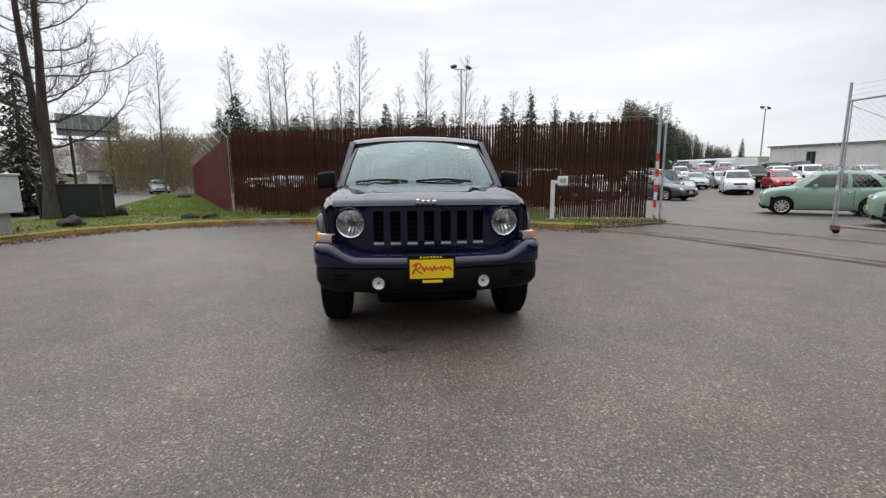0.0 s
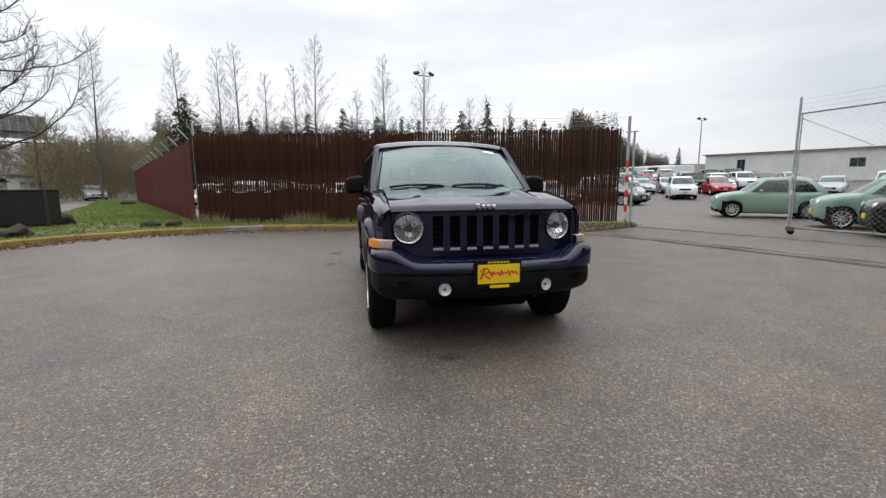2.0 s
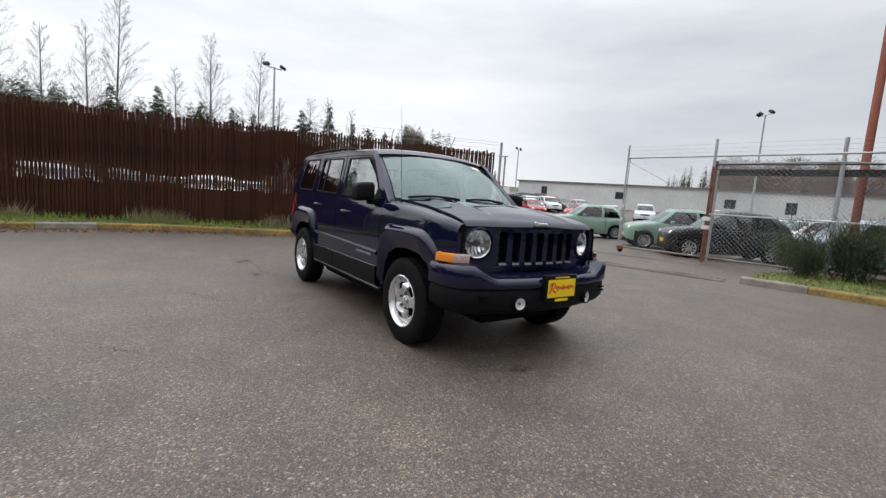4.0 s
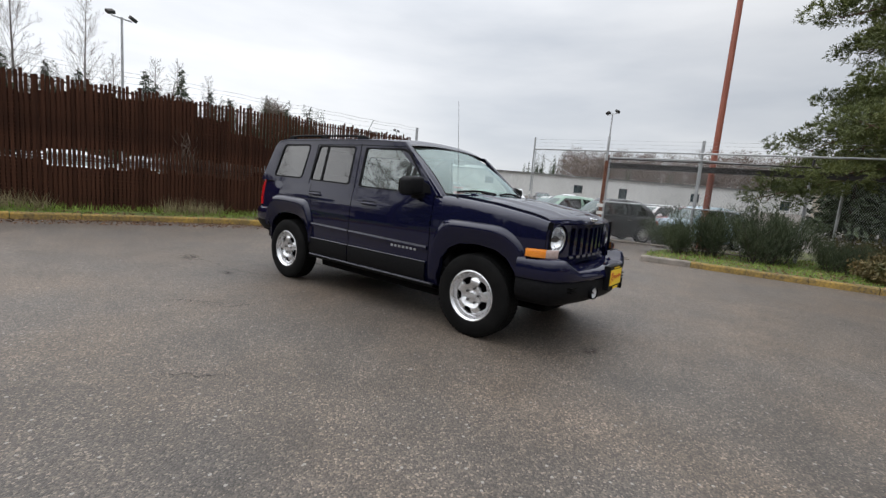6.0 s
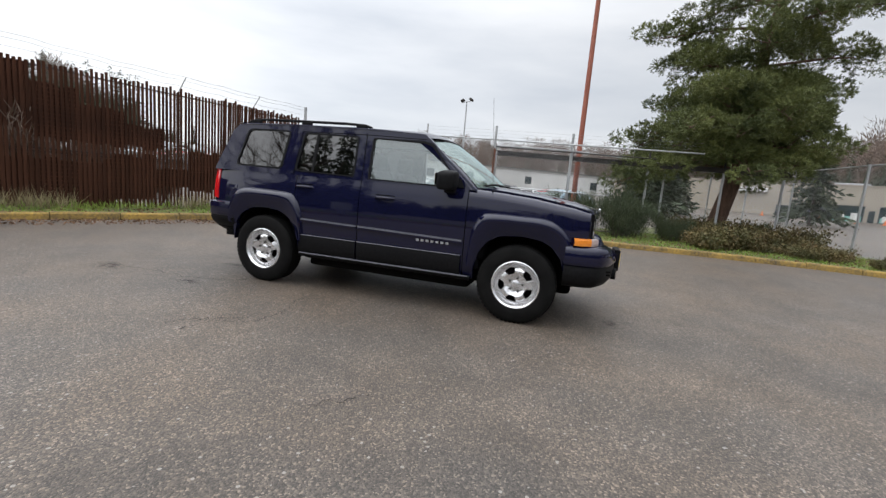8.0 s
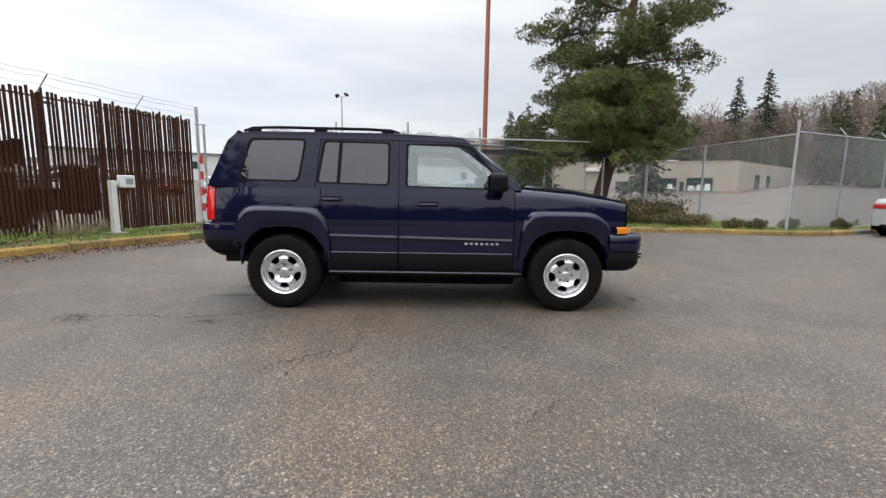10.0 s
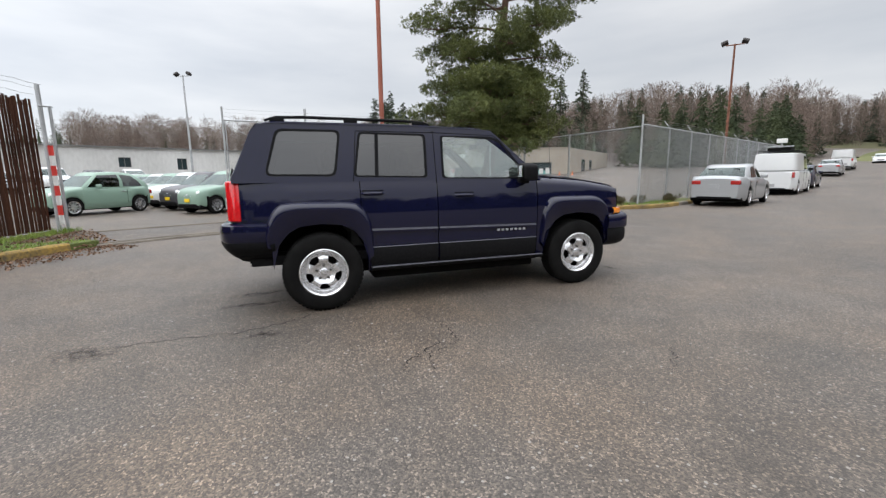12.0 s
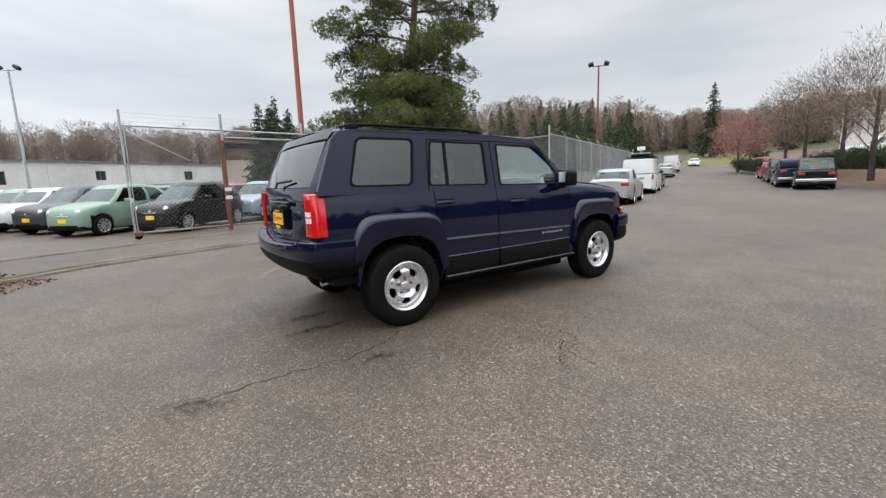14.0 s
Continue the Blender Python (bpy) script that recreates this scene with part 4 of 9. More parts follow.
def build_suv():
    car = thing("suv", "dark navy blue boxy SUV with silver steel wheels, parked", "car", pose(0, 0, 0))

    def both(name, make, material, label="", angle=40, parent=car):
        for s in (1, -1):
            bm = bmesh.new()
            make(bm, s)
            part(name, bm, material, parent, label, True, angle)

    # panels
    both("front_fender", lambda bm, s: [side_panel(bm, -1.872, -1.60, 0.50, True, s), side_panel(bm, -1.60, -0.823, 0.33, True, s)], NAVY)
    for s in (1, -1):
        bm = bmesh.new()
        side_panel(bm, -0.815, 0.247, 0.315, False, s)
        door = part("front_door", bm, NAVY, car, "", True)
        door_bits(door, s, -0.02, 0.985)
        bm = bmesh.new()
        side_panel(bm, 0.255, 0.965, 0.315, False, s)
        door = part("rear_door", bm, NAVY, car, "", True)
        door_bits(door, s, 0.86, 1.02)
    both("quarter_panel", lambda bm, s: [side_panel(bm, 0.973, 1.725, 0.40, False, s), side_panel(bm, 1.725, 1.982, 0.62, False, s)], NAVY)
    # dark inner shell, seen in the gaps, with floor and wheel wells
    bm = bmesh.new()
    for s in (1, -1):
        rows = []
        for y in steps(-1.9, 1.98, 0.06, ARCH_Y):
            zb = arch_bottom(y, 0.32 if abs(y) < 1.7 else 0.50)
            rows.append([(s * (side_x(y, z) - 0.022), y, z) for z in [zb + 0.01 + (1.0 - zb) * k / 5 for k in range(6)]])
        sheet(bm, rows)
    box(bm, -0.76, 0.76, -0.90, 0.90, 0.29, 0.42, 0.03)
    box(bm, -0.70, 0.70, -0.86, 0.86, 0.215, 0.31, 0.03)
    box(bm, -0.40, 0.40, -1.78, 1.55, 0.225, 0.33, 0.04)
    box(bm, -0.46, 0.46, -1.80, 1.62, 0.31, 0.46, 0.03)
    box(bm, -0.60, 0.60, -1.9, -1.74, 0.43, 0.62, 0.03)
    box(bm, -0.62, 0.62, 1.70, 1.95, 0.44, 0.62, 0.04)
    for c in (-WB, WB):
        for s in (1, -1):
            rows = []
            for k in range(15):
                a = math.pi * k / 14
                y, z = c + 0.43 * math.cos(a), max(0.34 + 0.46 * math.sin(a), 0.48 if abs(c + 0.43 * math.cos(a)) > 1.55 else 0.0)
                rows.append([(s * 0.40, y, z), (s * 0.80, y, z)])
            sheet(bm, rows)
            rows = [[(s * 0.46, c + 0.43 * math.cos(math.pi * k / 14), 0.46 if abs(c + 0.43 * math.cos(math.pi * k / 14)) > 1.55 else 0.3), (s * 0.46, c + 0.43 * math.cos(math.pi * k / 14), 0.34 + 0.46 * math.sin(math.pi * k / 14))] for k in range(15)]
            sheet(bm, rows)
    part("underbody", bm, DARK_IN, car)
    # arch flares
    out_f = [(0.465, 0.50), (0.452, 0.66), (0.432, 0.80), (0.375, 0.905), (0.29, 0.945), (0.0, 0.948), (-0.21, 0.940), (-0.34, 0.885), (-0.425, 0.78), (-0.445, 0.64), (-0.448, 0.52)]
    out_r = [(-0.45, 0.50), (-0.445, 0.64), (-0.425, 0.78), (-0.36, 0.905), (-0.26, 0.950), (0.0, 0.962), (0.24, 0.962), (0.36, 0.925), (0.440, 0.80), (0.462, 0.70), (0.455, 0.60)]

    def flare(bm, s, c, outer):
        n = len(outer)
        sg = 1 if outer[0][0] > 0 else -1
        inner = [(sg * -d, z) for d, z in ARCH_IN]
        po = catmull([(d, z, 0) for d, z in outer], 4)
        pi = catmull([(d, z, 0) for d, z in inner], 4)
        rows = []
        for i, (o, q) in enumerate(zip(po, pi)):
            t = i / (len(po) - 1)
            zq = max(q.y, 0.57 if c > 0 and q.x > 0.30 else 0.40)
            top = min(1.0, max(0.0, (o.y - 0.55) / 0.3))
            xo = side_x(c + o.x, o.y)
            xr = 0.868 + 0.020 * top
            at = lambda f: (q.x + (o.x - q.x) * f, zq + (o.y - zq) * f)
            row = [(xr - 0.110, *at(0.0)), (xr - 0.046, *at(0.0)), (xr - 0.040, *at(0.06)), (xr - 0.019, *at(0.36)), (xr - 0.004, *at(0.62)), (xr, *at(0.72)), (xr - 0.006, *at(0.80)), (xr - 0.020, *at(0.90)), (xo - 0.003, *at(1.0))]
            rows.append([(s * (x - 0.05 * max(0.0, (-1.55 - (c + d)) / 0.2)), c + d, z) for x, d, z in row])
        sheet(bm, rows)

    both("wheel_arch_flare", lambda bm, s: flare(bm, s, -WB, out_f), NAVY, angle=50)
    both("wheel_arch_flare", lambda bm, s: flare(bm, s, WB, out_r), NAVY, angle=50)

    # lower cladding, rub strips
    def cladding(bm, s, y0, y1):
        rows = []
        for y in steps(y0, y1, 0.2):
            rows.append([(s * x, y, z) for x, z in ((0.832, 0.545), (0.850, 0.537), (0.853, 0.528), (0.850, 0.42), (0.838, 0.372), (0.830, 0.360), (0.80, 0.355))])
        sheet(bm, rows)

    # chamfer of the cladding; its lighter colour stands in for reflected sky
    def cladding_edge(bm, s, y0, y1):
        sheet(bm, [[(s * x, y, z) for x, z in ((0.838, 0.546), (0.850, 0.545), (0.8545, 0.539), (0.8545, 0.537), (0.846, 0.535))] for y in steps(y0, y1, 0.2)])

    both("cladding_edge", lambda bm, s: cladding_edge(bm, s, -0.80, 0.243), EDGE_SHEEN, "thin cladding edge, coloured lighter for its sky reflection")
    both("cladding_edge", lambda bm, s: cladding_edge(bm, s, 0.259, 0.90), EDGE_SHEEN, "thin cladding edge, coloured lighter for its sky reflection")
    both("door_cladding", lambda bm, s: cladding(bm, s, -0.80, 0.243), BLACK_PLASTIC, "black plastic lower door cladding")
    both("door_cladding", lambda bm, s: cladding(bm, s, 0.259, 0.90), BLACK_PLASTIC, "black plastic lower door cladding")

    def sill(bm, s):
        rows = [[(s * x, y, z) for x, z in ((0.81, 0.360), (0.842, 0.352), (0.844, 0.340), (0.82, 0.318), (0.74, 0.300))] for y in steps(-0.90, 0.90, 0.3)]
        sheet(bm, rows)

    # strip added for the sky's reflection on the sill, coloured lighter
    def sill_line(bm, s):
        sheet(bm, [[(s * x, y, z) for x, z in ((0.836, 0.366), (0.848, 0.362), (0.852, 0.354), (0.840, 0.351))] for y in steps(-0.88, 0.89, 0.3)])

    both("sill", sill, BLACK_PLASTIC)
    both("sill_line", sill_line, EDGE_SHEEN, "thin line along the sill, coloured as its sky highlight")

    def strip(bm, s, y0, y1, prof):
        rows = [[(s * (side_x(y, 0.68) + o), y, z + 0.028 * (y + 0.82) / 1.7) for o, z in prof] for y in steps(y0, y1, 0.2)]
        sheet(bm, rows)

    lower = ((-0.004, 0.640), (0.012, 0.643), (0.016, 0.652), (0.0155, 0.662), (0.006, 0.664))
    # upper chamfer carries the sky highlight in its colour
    upper = ((0.010, 0.662), (0.0165, 0.664), (0.0125, 0.676), (0.004, 0.681), (-0.004, 0.682))
    for y0, y1 in ((-0.80, 0.243), (0.259, 0.88)):
        both("rub_strip", lambda bm, s: strip(bm, s, y0, y1, lower), NAVY)
        both("rub_strip_edge", lambda bm, s: strip(bm, s, y0, y1, upper), EDGE_SHEEN, "upper edge of the rub strip, sky highlight put in its colour")
    # model name as plain pale bars
    for s in (1, -1):
        for k in range(7):
            bm = bmesh.new()
            y = -0.68 + k * 0.048
            box(bm, s * 0.842 - 0.004, s * 0.842 + 0.004, y, y + 0.028, 0.622, 0.643, 0.002)
            part("badge_bar", bm, SATIN, car, "pale metal badge bar")

    # hood
    def hood_point(u, v):
        x = u * (0.706 - 0.02 * v)
        yc = -1.05 + 0.17 * (x / 0.7) ** 2
        y = (nose_y(x) - 0.012) * (1 - v) + yc * v
        z = lerp_table(HOOD_Z, y + 0.0) + 0.030 * (1 - u * u)
        z += 0.012 * max(0.0, 1 - abs(abs(u) - 0.62) / 0.10) * min(1, v * 5)
        z -= 0.030 * max(0.0, 1 - v / 0.05) ** 2
        return (x, y, z)

    bm = bmesh.new()
    vs = [0, 0.015, 0.035, 0.06] + [0.1 + 0.9 * k / 18 for k in range(19)]
    us = [-1 + 2 * k / 40 for k in range(41)]
    rows = []
    for v in vs:
        r = [hood_point(u, v) for u in us]
        r = [(r[0][0] + 0.012, r[0][1], r[0][2] - 0.03)] + r + [(r[-1][0] - 0.012, r[-1][1], r[-1][2] - 0.03)]
        rows.append(r)
    rows.insert(0, [(x, y + 0.03, z - 0.035) for x, y, z in rows[0]])
    sheet(bm, rows)
    hood = part("hood", bm, NAVY, car, "", True, 50)
    for k, (x, w) in enumerate(((-0.075, 0.03), (-0.038, 0.026), (-0.006, 0.026), (0.028, 0.032))):
        bm = bmesh.new()
        box(bm, x * 1.15 - 0.012, x * 1.15 + w - 0.010, -1.972, -1.950, 1.022, 1.046 if k else 1.054, 0.006)
        part("emblem_bar", bm, CHROME, hood, "bright metal emblem bar")

    # grille panel with seven slots and two lamp openings
    bm = bmesh.new()
    outline = rounded([(-0.715, 1.008), (-0.70, 0.72), (-0.60, 0.645), (0.60, 0.645), (0.70, 0.72), (0.715, 1.008), (0.36, 1.018), (0.0, 1.022), (-0.36, 1.018)], 0.05, 5)
    slots = [rounded([(c - 0.036, 0.742), (c + 0.036, 0.742), (c + 0.039, 0.968), (c - 0.039, 0.968)], 0.020, 4) for c in ((i - 3) * 0.1235 for i in range(7))]
    lamps = [circle(s * 0.582, 0.878, 0.112, 36) for s in (1, -1)]
    plate(bm, outline, slots + lamps, lambda u, v: Vector((u, nose_y(u) + 0.06 * max(0, v - 0.9) ** 1, v)), (0, 0.035, 0))
    bmesh.ops.subdivide_edges(bm, edges=[e for e in bm.edges if e.calc_length() > 0.15], cuts=2)
    for v in bm.verts:
        base = nose_y(v.co.x)
        v.co.y = base + (0.035 if v.co.y > base + 0.022 else 0)
    part("grille_panel", bm, NAVY, car)
    for i in range(7):
        c = (i - 3) * 0.1235
        bm = bmesh.new()
        y = nose_y(c)
        # body-coloured lip, made grey so that it looks lit by the sky
        sheet(bm, [[(c + a * 0.038, y - 0.004, 0.712), (c + a * 0.038, y - 0.010, 0.722), (c + a * 0.036, y - 0.006, 0.738), (c + a * 0.034, y + 0.03, 0.745)] for a in (-1, -0.5, 0, 0.5, 1)])
        part("slot_sill", bm, LIP_SHEEN, car, "lower lip of a grille slot, greyed for its sky reflection", True)
        bm = bmesh.new()
        for z in (0.76, 0.80, 0.84, 0.88, 0.92, 0.96):
            box(bm, c - 0.045, c + 0.045, y + 0.05, y + 0.06, z, z + 0.008)
        for a in (-0.03, 0, 0.03):
            box(bm, c + a - 0.003, c + a + 0.003, y + 0.054, y + 0.062, 0.74, 0.98)
        part("grille_mesh", bm, BLACK_PLASTIC, car)
    bm = bmesh.new()
    sheet(bm, [[(x, nose_y(x) + 0.10, 0.66), (x, nose_y(x) + 0.10, 1.0)] for x in (-0.69, -0.45, -0.2, 0, 0.2, 0.45, 0.69)])
    part("radiator_screen", bm, DARK_IN, car)
    # round headlamps
    for s in (1, -1):
        y = nose_y(0.582)
        m = pose(s * 0.582, y, 0.878, 0, 0, -90) @ pose(0, 0, 0, 0, 0, s * 12)
        bm = bmesh.new()
        lathe(bm, [(0.112, 0.012), (0.119, 0.008), (0.121, -0.004), (0.112, -0.012), (0.103, -0.03)], m, 40)
        ring = part("headlamp", bm, NAVY, car, "round headlamp in a body-coloured ring", True)
        bm = bmesh.new()
        lathe(bm, [(0.106, -0.008), (0.100, -0.012), (0.094, -0.03), (0.085, -0.043), (0.075, -0.055), (0.06, -0.067), (0.045, -0.075), (0.02, -0.08), (0.0, -0.08)], m, 72)
        back = m.inverted()
        for v in bm.verts:
            q = back @ v.co
            r = math.hypot(q.y, q.z)
            if 0.03 < r < 0.101:
                q.x += 0.0035 * math.sin(q.y * 230) * math.sin((r - 0.03) / 0.071 * math.pi)
                v.co = m @ q
        part("reflector", bm, LAMP_BOWL, ring, "bright reflector bowl", True)
        bm = bmesh.new()
        lathe(bm, [(0.0, 0.0), (0.018, -0.004), (0.026, -0.02), (0.026, -0.07)], m, 20)
        part("bulb_shield", bm, DARK_STEEL, ring, smooth=True)
        bm = bmesh.new()
        for a in (0.045, -0.045):
            lathe(bm, [(0.016, -0.062), (0.022, -0.045), (0.024, -0.03)], m @ pose(0, a, 0.03), 14)
        part("bulb_housing", bm, SATIN, ring, smooth=True)
        bm = bmesh.new()
        lathe(bm, [(0.0, 0.030), (0.04, 0.027), (0.075, 0.018), (0.100, 0.002)], m, 40)
        lens = part("lens", bm, LAMP_GLASS, ring, "clear domed lens", True)
        lens.visible_shadow = False

    # bumpers
    fb = [(-0.868, -1.70), (-0.866, -1.80), (-0.848, -1.91), (-0.795, -2.010), (-0.63, -2.090), (-0.34, -2.150), (0, -2.176), (0.34, -2.150), (0.63, -2.090), (0.795, -2.010), (0.848, -1.91), (0.866, -1.80), (0.868, -1.70)]
    rb = [(x, 2.075 + (-y - 2.010) * 0.75 if y < -2.0 else -y + 0.065 * (-y - 1.70) / 0.31) for x, y in fb]

    def band(bm, path, prof, centre=0.0):
        """Run a (inset, height) profile along a plan path; positive inset goes towards the car."""
        pts = catmull([(x, y, 0) for x, y in path], 5)
        rows = []
        for i, p in enumerate(pts):
            u = (pts[min(i + 1, len(pts) - 1)] - pts[max(i - 1, 0)]).normalized()
            nrm = Vector((-u.y, u.x, 0))
            nrm = nrm if nrm.y * (1 if p.y < 0 else -1) > -0.2 else -nrm
            if p.x * nrm.x > 0:
                nrm = -nrm
            rows.append([tuple(p + nrm * o + Vector((0, 0, z))) for o, z in prof])
        sheet(bm, rows)

    def upper_top(x):
        return 0.655 + 0.085 * min(1, max(0, (abs(x) - 0.56) / 0.16)) ** 1.2

    bm = bmesh.new()
    pts = catmull([(x, y, 0) for x, y in fb], 6)
    rows = []
    for i, p in enumerate(pts):
        u = (pts[min(i + 1, len(pts) - 1)] - pts[max(i - 1, 0)]).normalized()
        nrm = Vector((-u.y, u.x, 0))
        zt = upper_top(p.x)
        prof = [(0.25 if abs(p.x) < 0.6 else 0.16 if abs(p.x) < 0.72 else 0.08, zt + 0.006), (0.045, zt + 0.004), (0.014, zt - 0.012), (0.0, zt - 0.04), (0.0, 0.60), (0.006, 0.585), (0.022, 0.575), (0.05, 0.57)]
        rows.append([tuple(p + nrm * o + Vector((0, 0, z))) for o, z in prof])
    sheet(bm, rows)
    part("front_bumper", bm, NAVY, car, "body-coloured front bumper", True, 45)
    bm = bmesh.new()
    band(bm, fb, [(0.028, 0.58), (0.018, 0.565), (0.014, 0.51), (0.018, 0.455), (0.050, 0.412), (0.10, 0.385), (0.19, 0.370), (0.34, 0.375)])
    low = part("lower_bumper", bm, BLACK_PLASTIC, car, "black plastic lower bumper", True, 45)
    for s in (1, -1):
        for z in (0.50, 0.53):
            bm = bmesh.new()
            box(bm, s * 0.60 - 0.085, s * 0.60 + 0.085, -2.088, -2.03, z, z + 0.012, 0.003)
            part("intake_slat", bm, DARK_IN, low)
    # fog lamps
    for s in (1, -1):
        m = pose(s * 0.372, -2.152, 0.480, 0, 0, -90) @ pose(0, 0, 0, 0, 0, s * 10) @ Matrix.Diagonal((1, 0.86, 0.86, 1))
        bm = bmesh.new()
        lathe(bm, [(0.060, -0.03), (0.060, 0.004), (0.055, 0.008), (0.050, 0.002), (0.050, -0.03)], m, 28)
        fog = part("fog_lamp", bm, BLACK_PLASTIC, car, "round fog lamp", True)
        bm = bmesh.new()
        lathe(bm, [(0.0, -0.016), (0.02, -0.014), (0.04, -0.009), (0.050, -0.002)], m, 28)
        part("reflector", bm, CLEAR_LENS, fog, smooth=True)
        bm = bmesh.new()
        lathe(bm, [(0.0, -0.002), (0.009, -0.005), (0.010, -0.02)], m, 14)
        part("bulb_shield", bm, DARK_STEEL, fog, smooth=True)
        bm = bmesh.new()
        lathe(bm, [(0.0, 0.010), (0.03, 0.007), (0.050, 0.0)], m, 28)
        part("lens", bm, LAMP_GLASS, fog, smooth=True).visible_shadow = False
    # corner signals: amber behind, clear in front
    for s in (1, -1):
        sec = [(0.848, -1.755), (0.838, -1.80), (0.825, -1.845), (0.798, -1.885), (0.745, -1.925), (0.695, -1.95)]
        pts = catmull([(x, y, 0) for x, y in sec], 5)
        cutp = int(len(pts) * 0.64)
        for seg, material, lab in ((pts[:cutp + 1], AMBER, "amber turn signal lens"), (pts[cutp:], PINK_LENS, "clear marker lens")):
            rows = [[(s * (p.x - 0.02), p.y, 0.742), (s * (p.x + 0.010), p.y - 0.006, 0.747), (s * (p.x + 0.014), p.y - 0.010, 0.772), (s * (p.x + 0.008), p.y - 0.006, 0.802), (s * (p.x - 0.02), p.y, 0.808)] for p in seg]
            bm = bmesh.new()
            sheet(bm, rows)
            part("turn_signal", bm, material, car, lab, True)
    # body corner between fender, grille and bumper
    def corner(bm, s):
        rows = []
        for t in range(9):
            f = t / 8
            rows.append([(s * (0.700 + (side_x(-1.870, z) + 0.002 - 0.700) * f), nose_y(0.70) - 0.006 - 0.012 * math.sin(f * math.pi) + (-1.871 - nose_y(0.70)) * f * f, z) for z in (0.66, 0.72, 0.78, 0.84, 0.90, 0.95, 1.0 - 0.06 * f)])
        sheet(bm, rows)

    both("lamp_surround", corner, NAVY)
    # plates
    for name, y, x0, x1, z0, z1, d in (("front_plate", -2.196, -0.158, 0.152, 0.495, 0.668, -1), ("rear_plate", 2.098, -0.20, 0.11, 0.865, 1.005, 1)):
        bm = bmesh.new()
        box(bm, x0 - 0.012, x1 + 0.012, min(y, y - d * 0.05), max(y, y - d * 0.05), z0 - 0.014, z1 + 0.012, 0.006)
        fr = part(name, bm, BLACK_PLASTIC, car, "yellow dealer plate in a black frame")
        bm = bmesh.new()
        e = y + d * 0.002
        box(bm, x0 + 0.004, x1 - 0.004, min(e, e + d * 0.003), max(e, e + d * 0.003), z0 + 0.022, z1 - 0.018, 0.001)
        part("plate_face", bm, PLATE_Y, fr, "plain yellow plate face")
        zc = (z0 + z1) / 2
        h = (z1 - z0)
        # the dealer's script mark as a plain tall stroke and a wavy ribbon
        g = y + d * 0.006

        def ribbon_mark(points, w):
            bm = bmesh.new()
            rows = []
            for k, (a, b) in enumerate(points):
                p0, p1 = points[max(k - 1, 0)], points[min(k + 1, len(points) - 1)]
                t = Vector((p1[0] - p0[0], p1[1] - p0[1])).normalized()
                rows.append([(a - t.y * w, g, b + t.x * w), (a + t.y * w, g, b - t.x * w), (a + t.y * w, g - d * 0.003, b - t.x * w), (a - t.y * w, g - d * 0.003, b + t.x * w)])
            sheet(bm, rows, True)
            part("print_mark", bm, PLATE_RED, fr)

        wide = (x1 - x0)
        put = lambda a, b: ((x0 + x1) / 2 - d * (a - 0.5) * wide, zc + b * h)
        ribbon_mark([put(0.07, -0.20), put(0.12, 0.0), put(0.17, 0.22)], 0.0060)
        ribbon_mark([put(0.06, 0.12), put(0.14, 0.24), put(0.24, 0.24), put(0.27, 0.14), put(0.20, 0.03), put(0.15, 0.0), put(0.22, -0.10), put(0.30, -0.18)], 0.0050)
        ribbon_mark([put(0.28 + 0.66 * k / 60, 0.02 + 0.03 * k / 60 + (0.075 + 0.045 * math.sin(k * 0.33)) * math.sin(k * 2 * math.pi / 7.5 + 0.5 * math.sin(k * 0.2))) for k in range(61)], 0.0044)
        bm = bmesh.new()
        box(bm, x0 + 0.09, x1 - 0.08, min(g, g + d * 0.002), max(g, g + d * 0.002), z0 - 0.008, z0 + 0.012)
        part("print_bar", bm, PLATE_Y, fr)
        for k in range(7):
            bm = bmesh.new()
            xx = x0 + 0.075 + k * (wide - 0.15) / 7
            box(bm, xx, xx + 0.015, min(g, g + d * 0.002), max(g, g + d * 0.002), z1 - 0.008, z1 + 0.003)
            part("print_bar", bm, PLATE_Y, fr)

    # greenhouse sides with window openings
    def gx(z):
        return 0.800 - 0.185 * (z - 1.13)

    green = [(-0.885, 1.128), (-0.80, 1.205), (-0.40, 1.552), (-0.335, 1.602), (0.2, 1.630), (1.0, 1.638), (1.62, 1.632), (1.765, 1.614), (1.835, 1.55), (1.995, 1.16), (2.0, 1.128)]
    w_front = rounded([(-0.625, 1.140), (0.182, 1.152), (0.178, 1.540), (-0.335, 1.532), (-0.43, 1.498), (-0.66, 1.235)], 0.03, 4)
    w_rear = rounded([(0.345, 1.162), (1.005, 1.176), (0.945, 1.556), (0.342, 1.548)], 0.035, 4)
    w_quarter = rounded([(1.175, 1.184), (1.735, 1.192), (1.63, 1.568), (1.115, 1.568)], 0.055, 5)
    for s in (1, -1):
        bm = bmesh.new()
        plate(bm, green, [w_front, w_rear, w_quarter], lambda u, v: Vector((s * gx(v), u, v)), (-s * 0.05, 0, 0))
        part("cabin_side", bm, NAVY, car)
        for w, material, lab, name in ((w_front, FRONT_GLASS, "clear front door glass", "side_window"), (w_rear, TINT_GLASS, "dark tinted rear door glass", "side_window"), (w_quarter, TINT_GLASS, "dark tinted quarter glass", "side_window")):
            bm = bmesh.new()
            plate(bm, w, [], lambda u, v: Vector((s * (gx(v) - 0.006), u, v)))
            pane = part(name, bm, material, car, lab)
            pane.visible_shadow = False
            bm = bmesh.new()
            c = Vector((sum(p[0] for p in w) / len(w), sum(p[1] for p in w) / len(w)))
            inner = [tuple(c + (Vector(p) - c) * (1 - 0.010 / max(0.01, (Vector(p) - c).length) * 1.2)) for p in w]
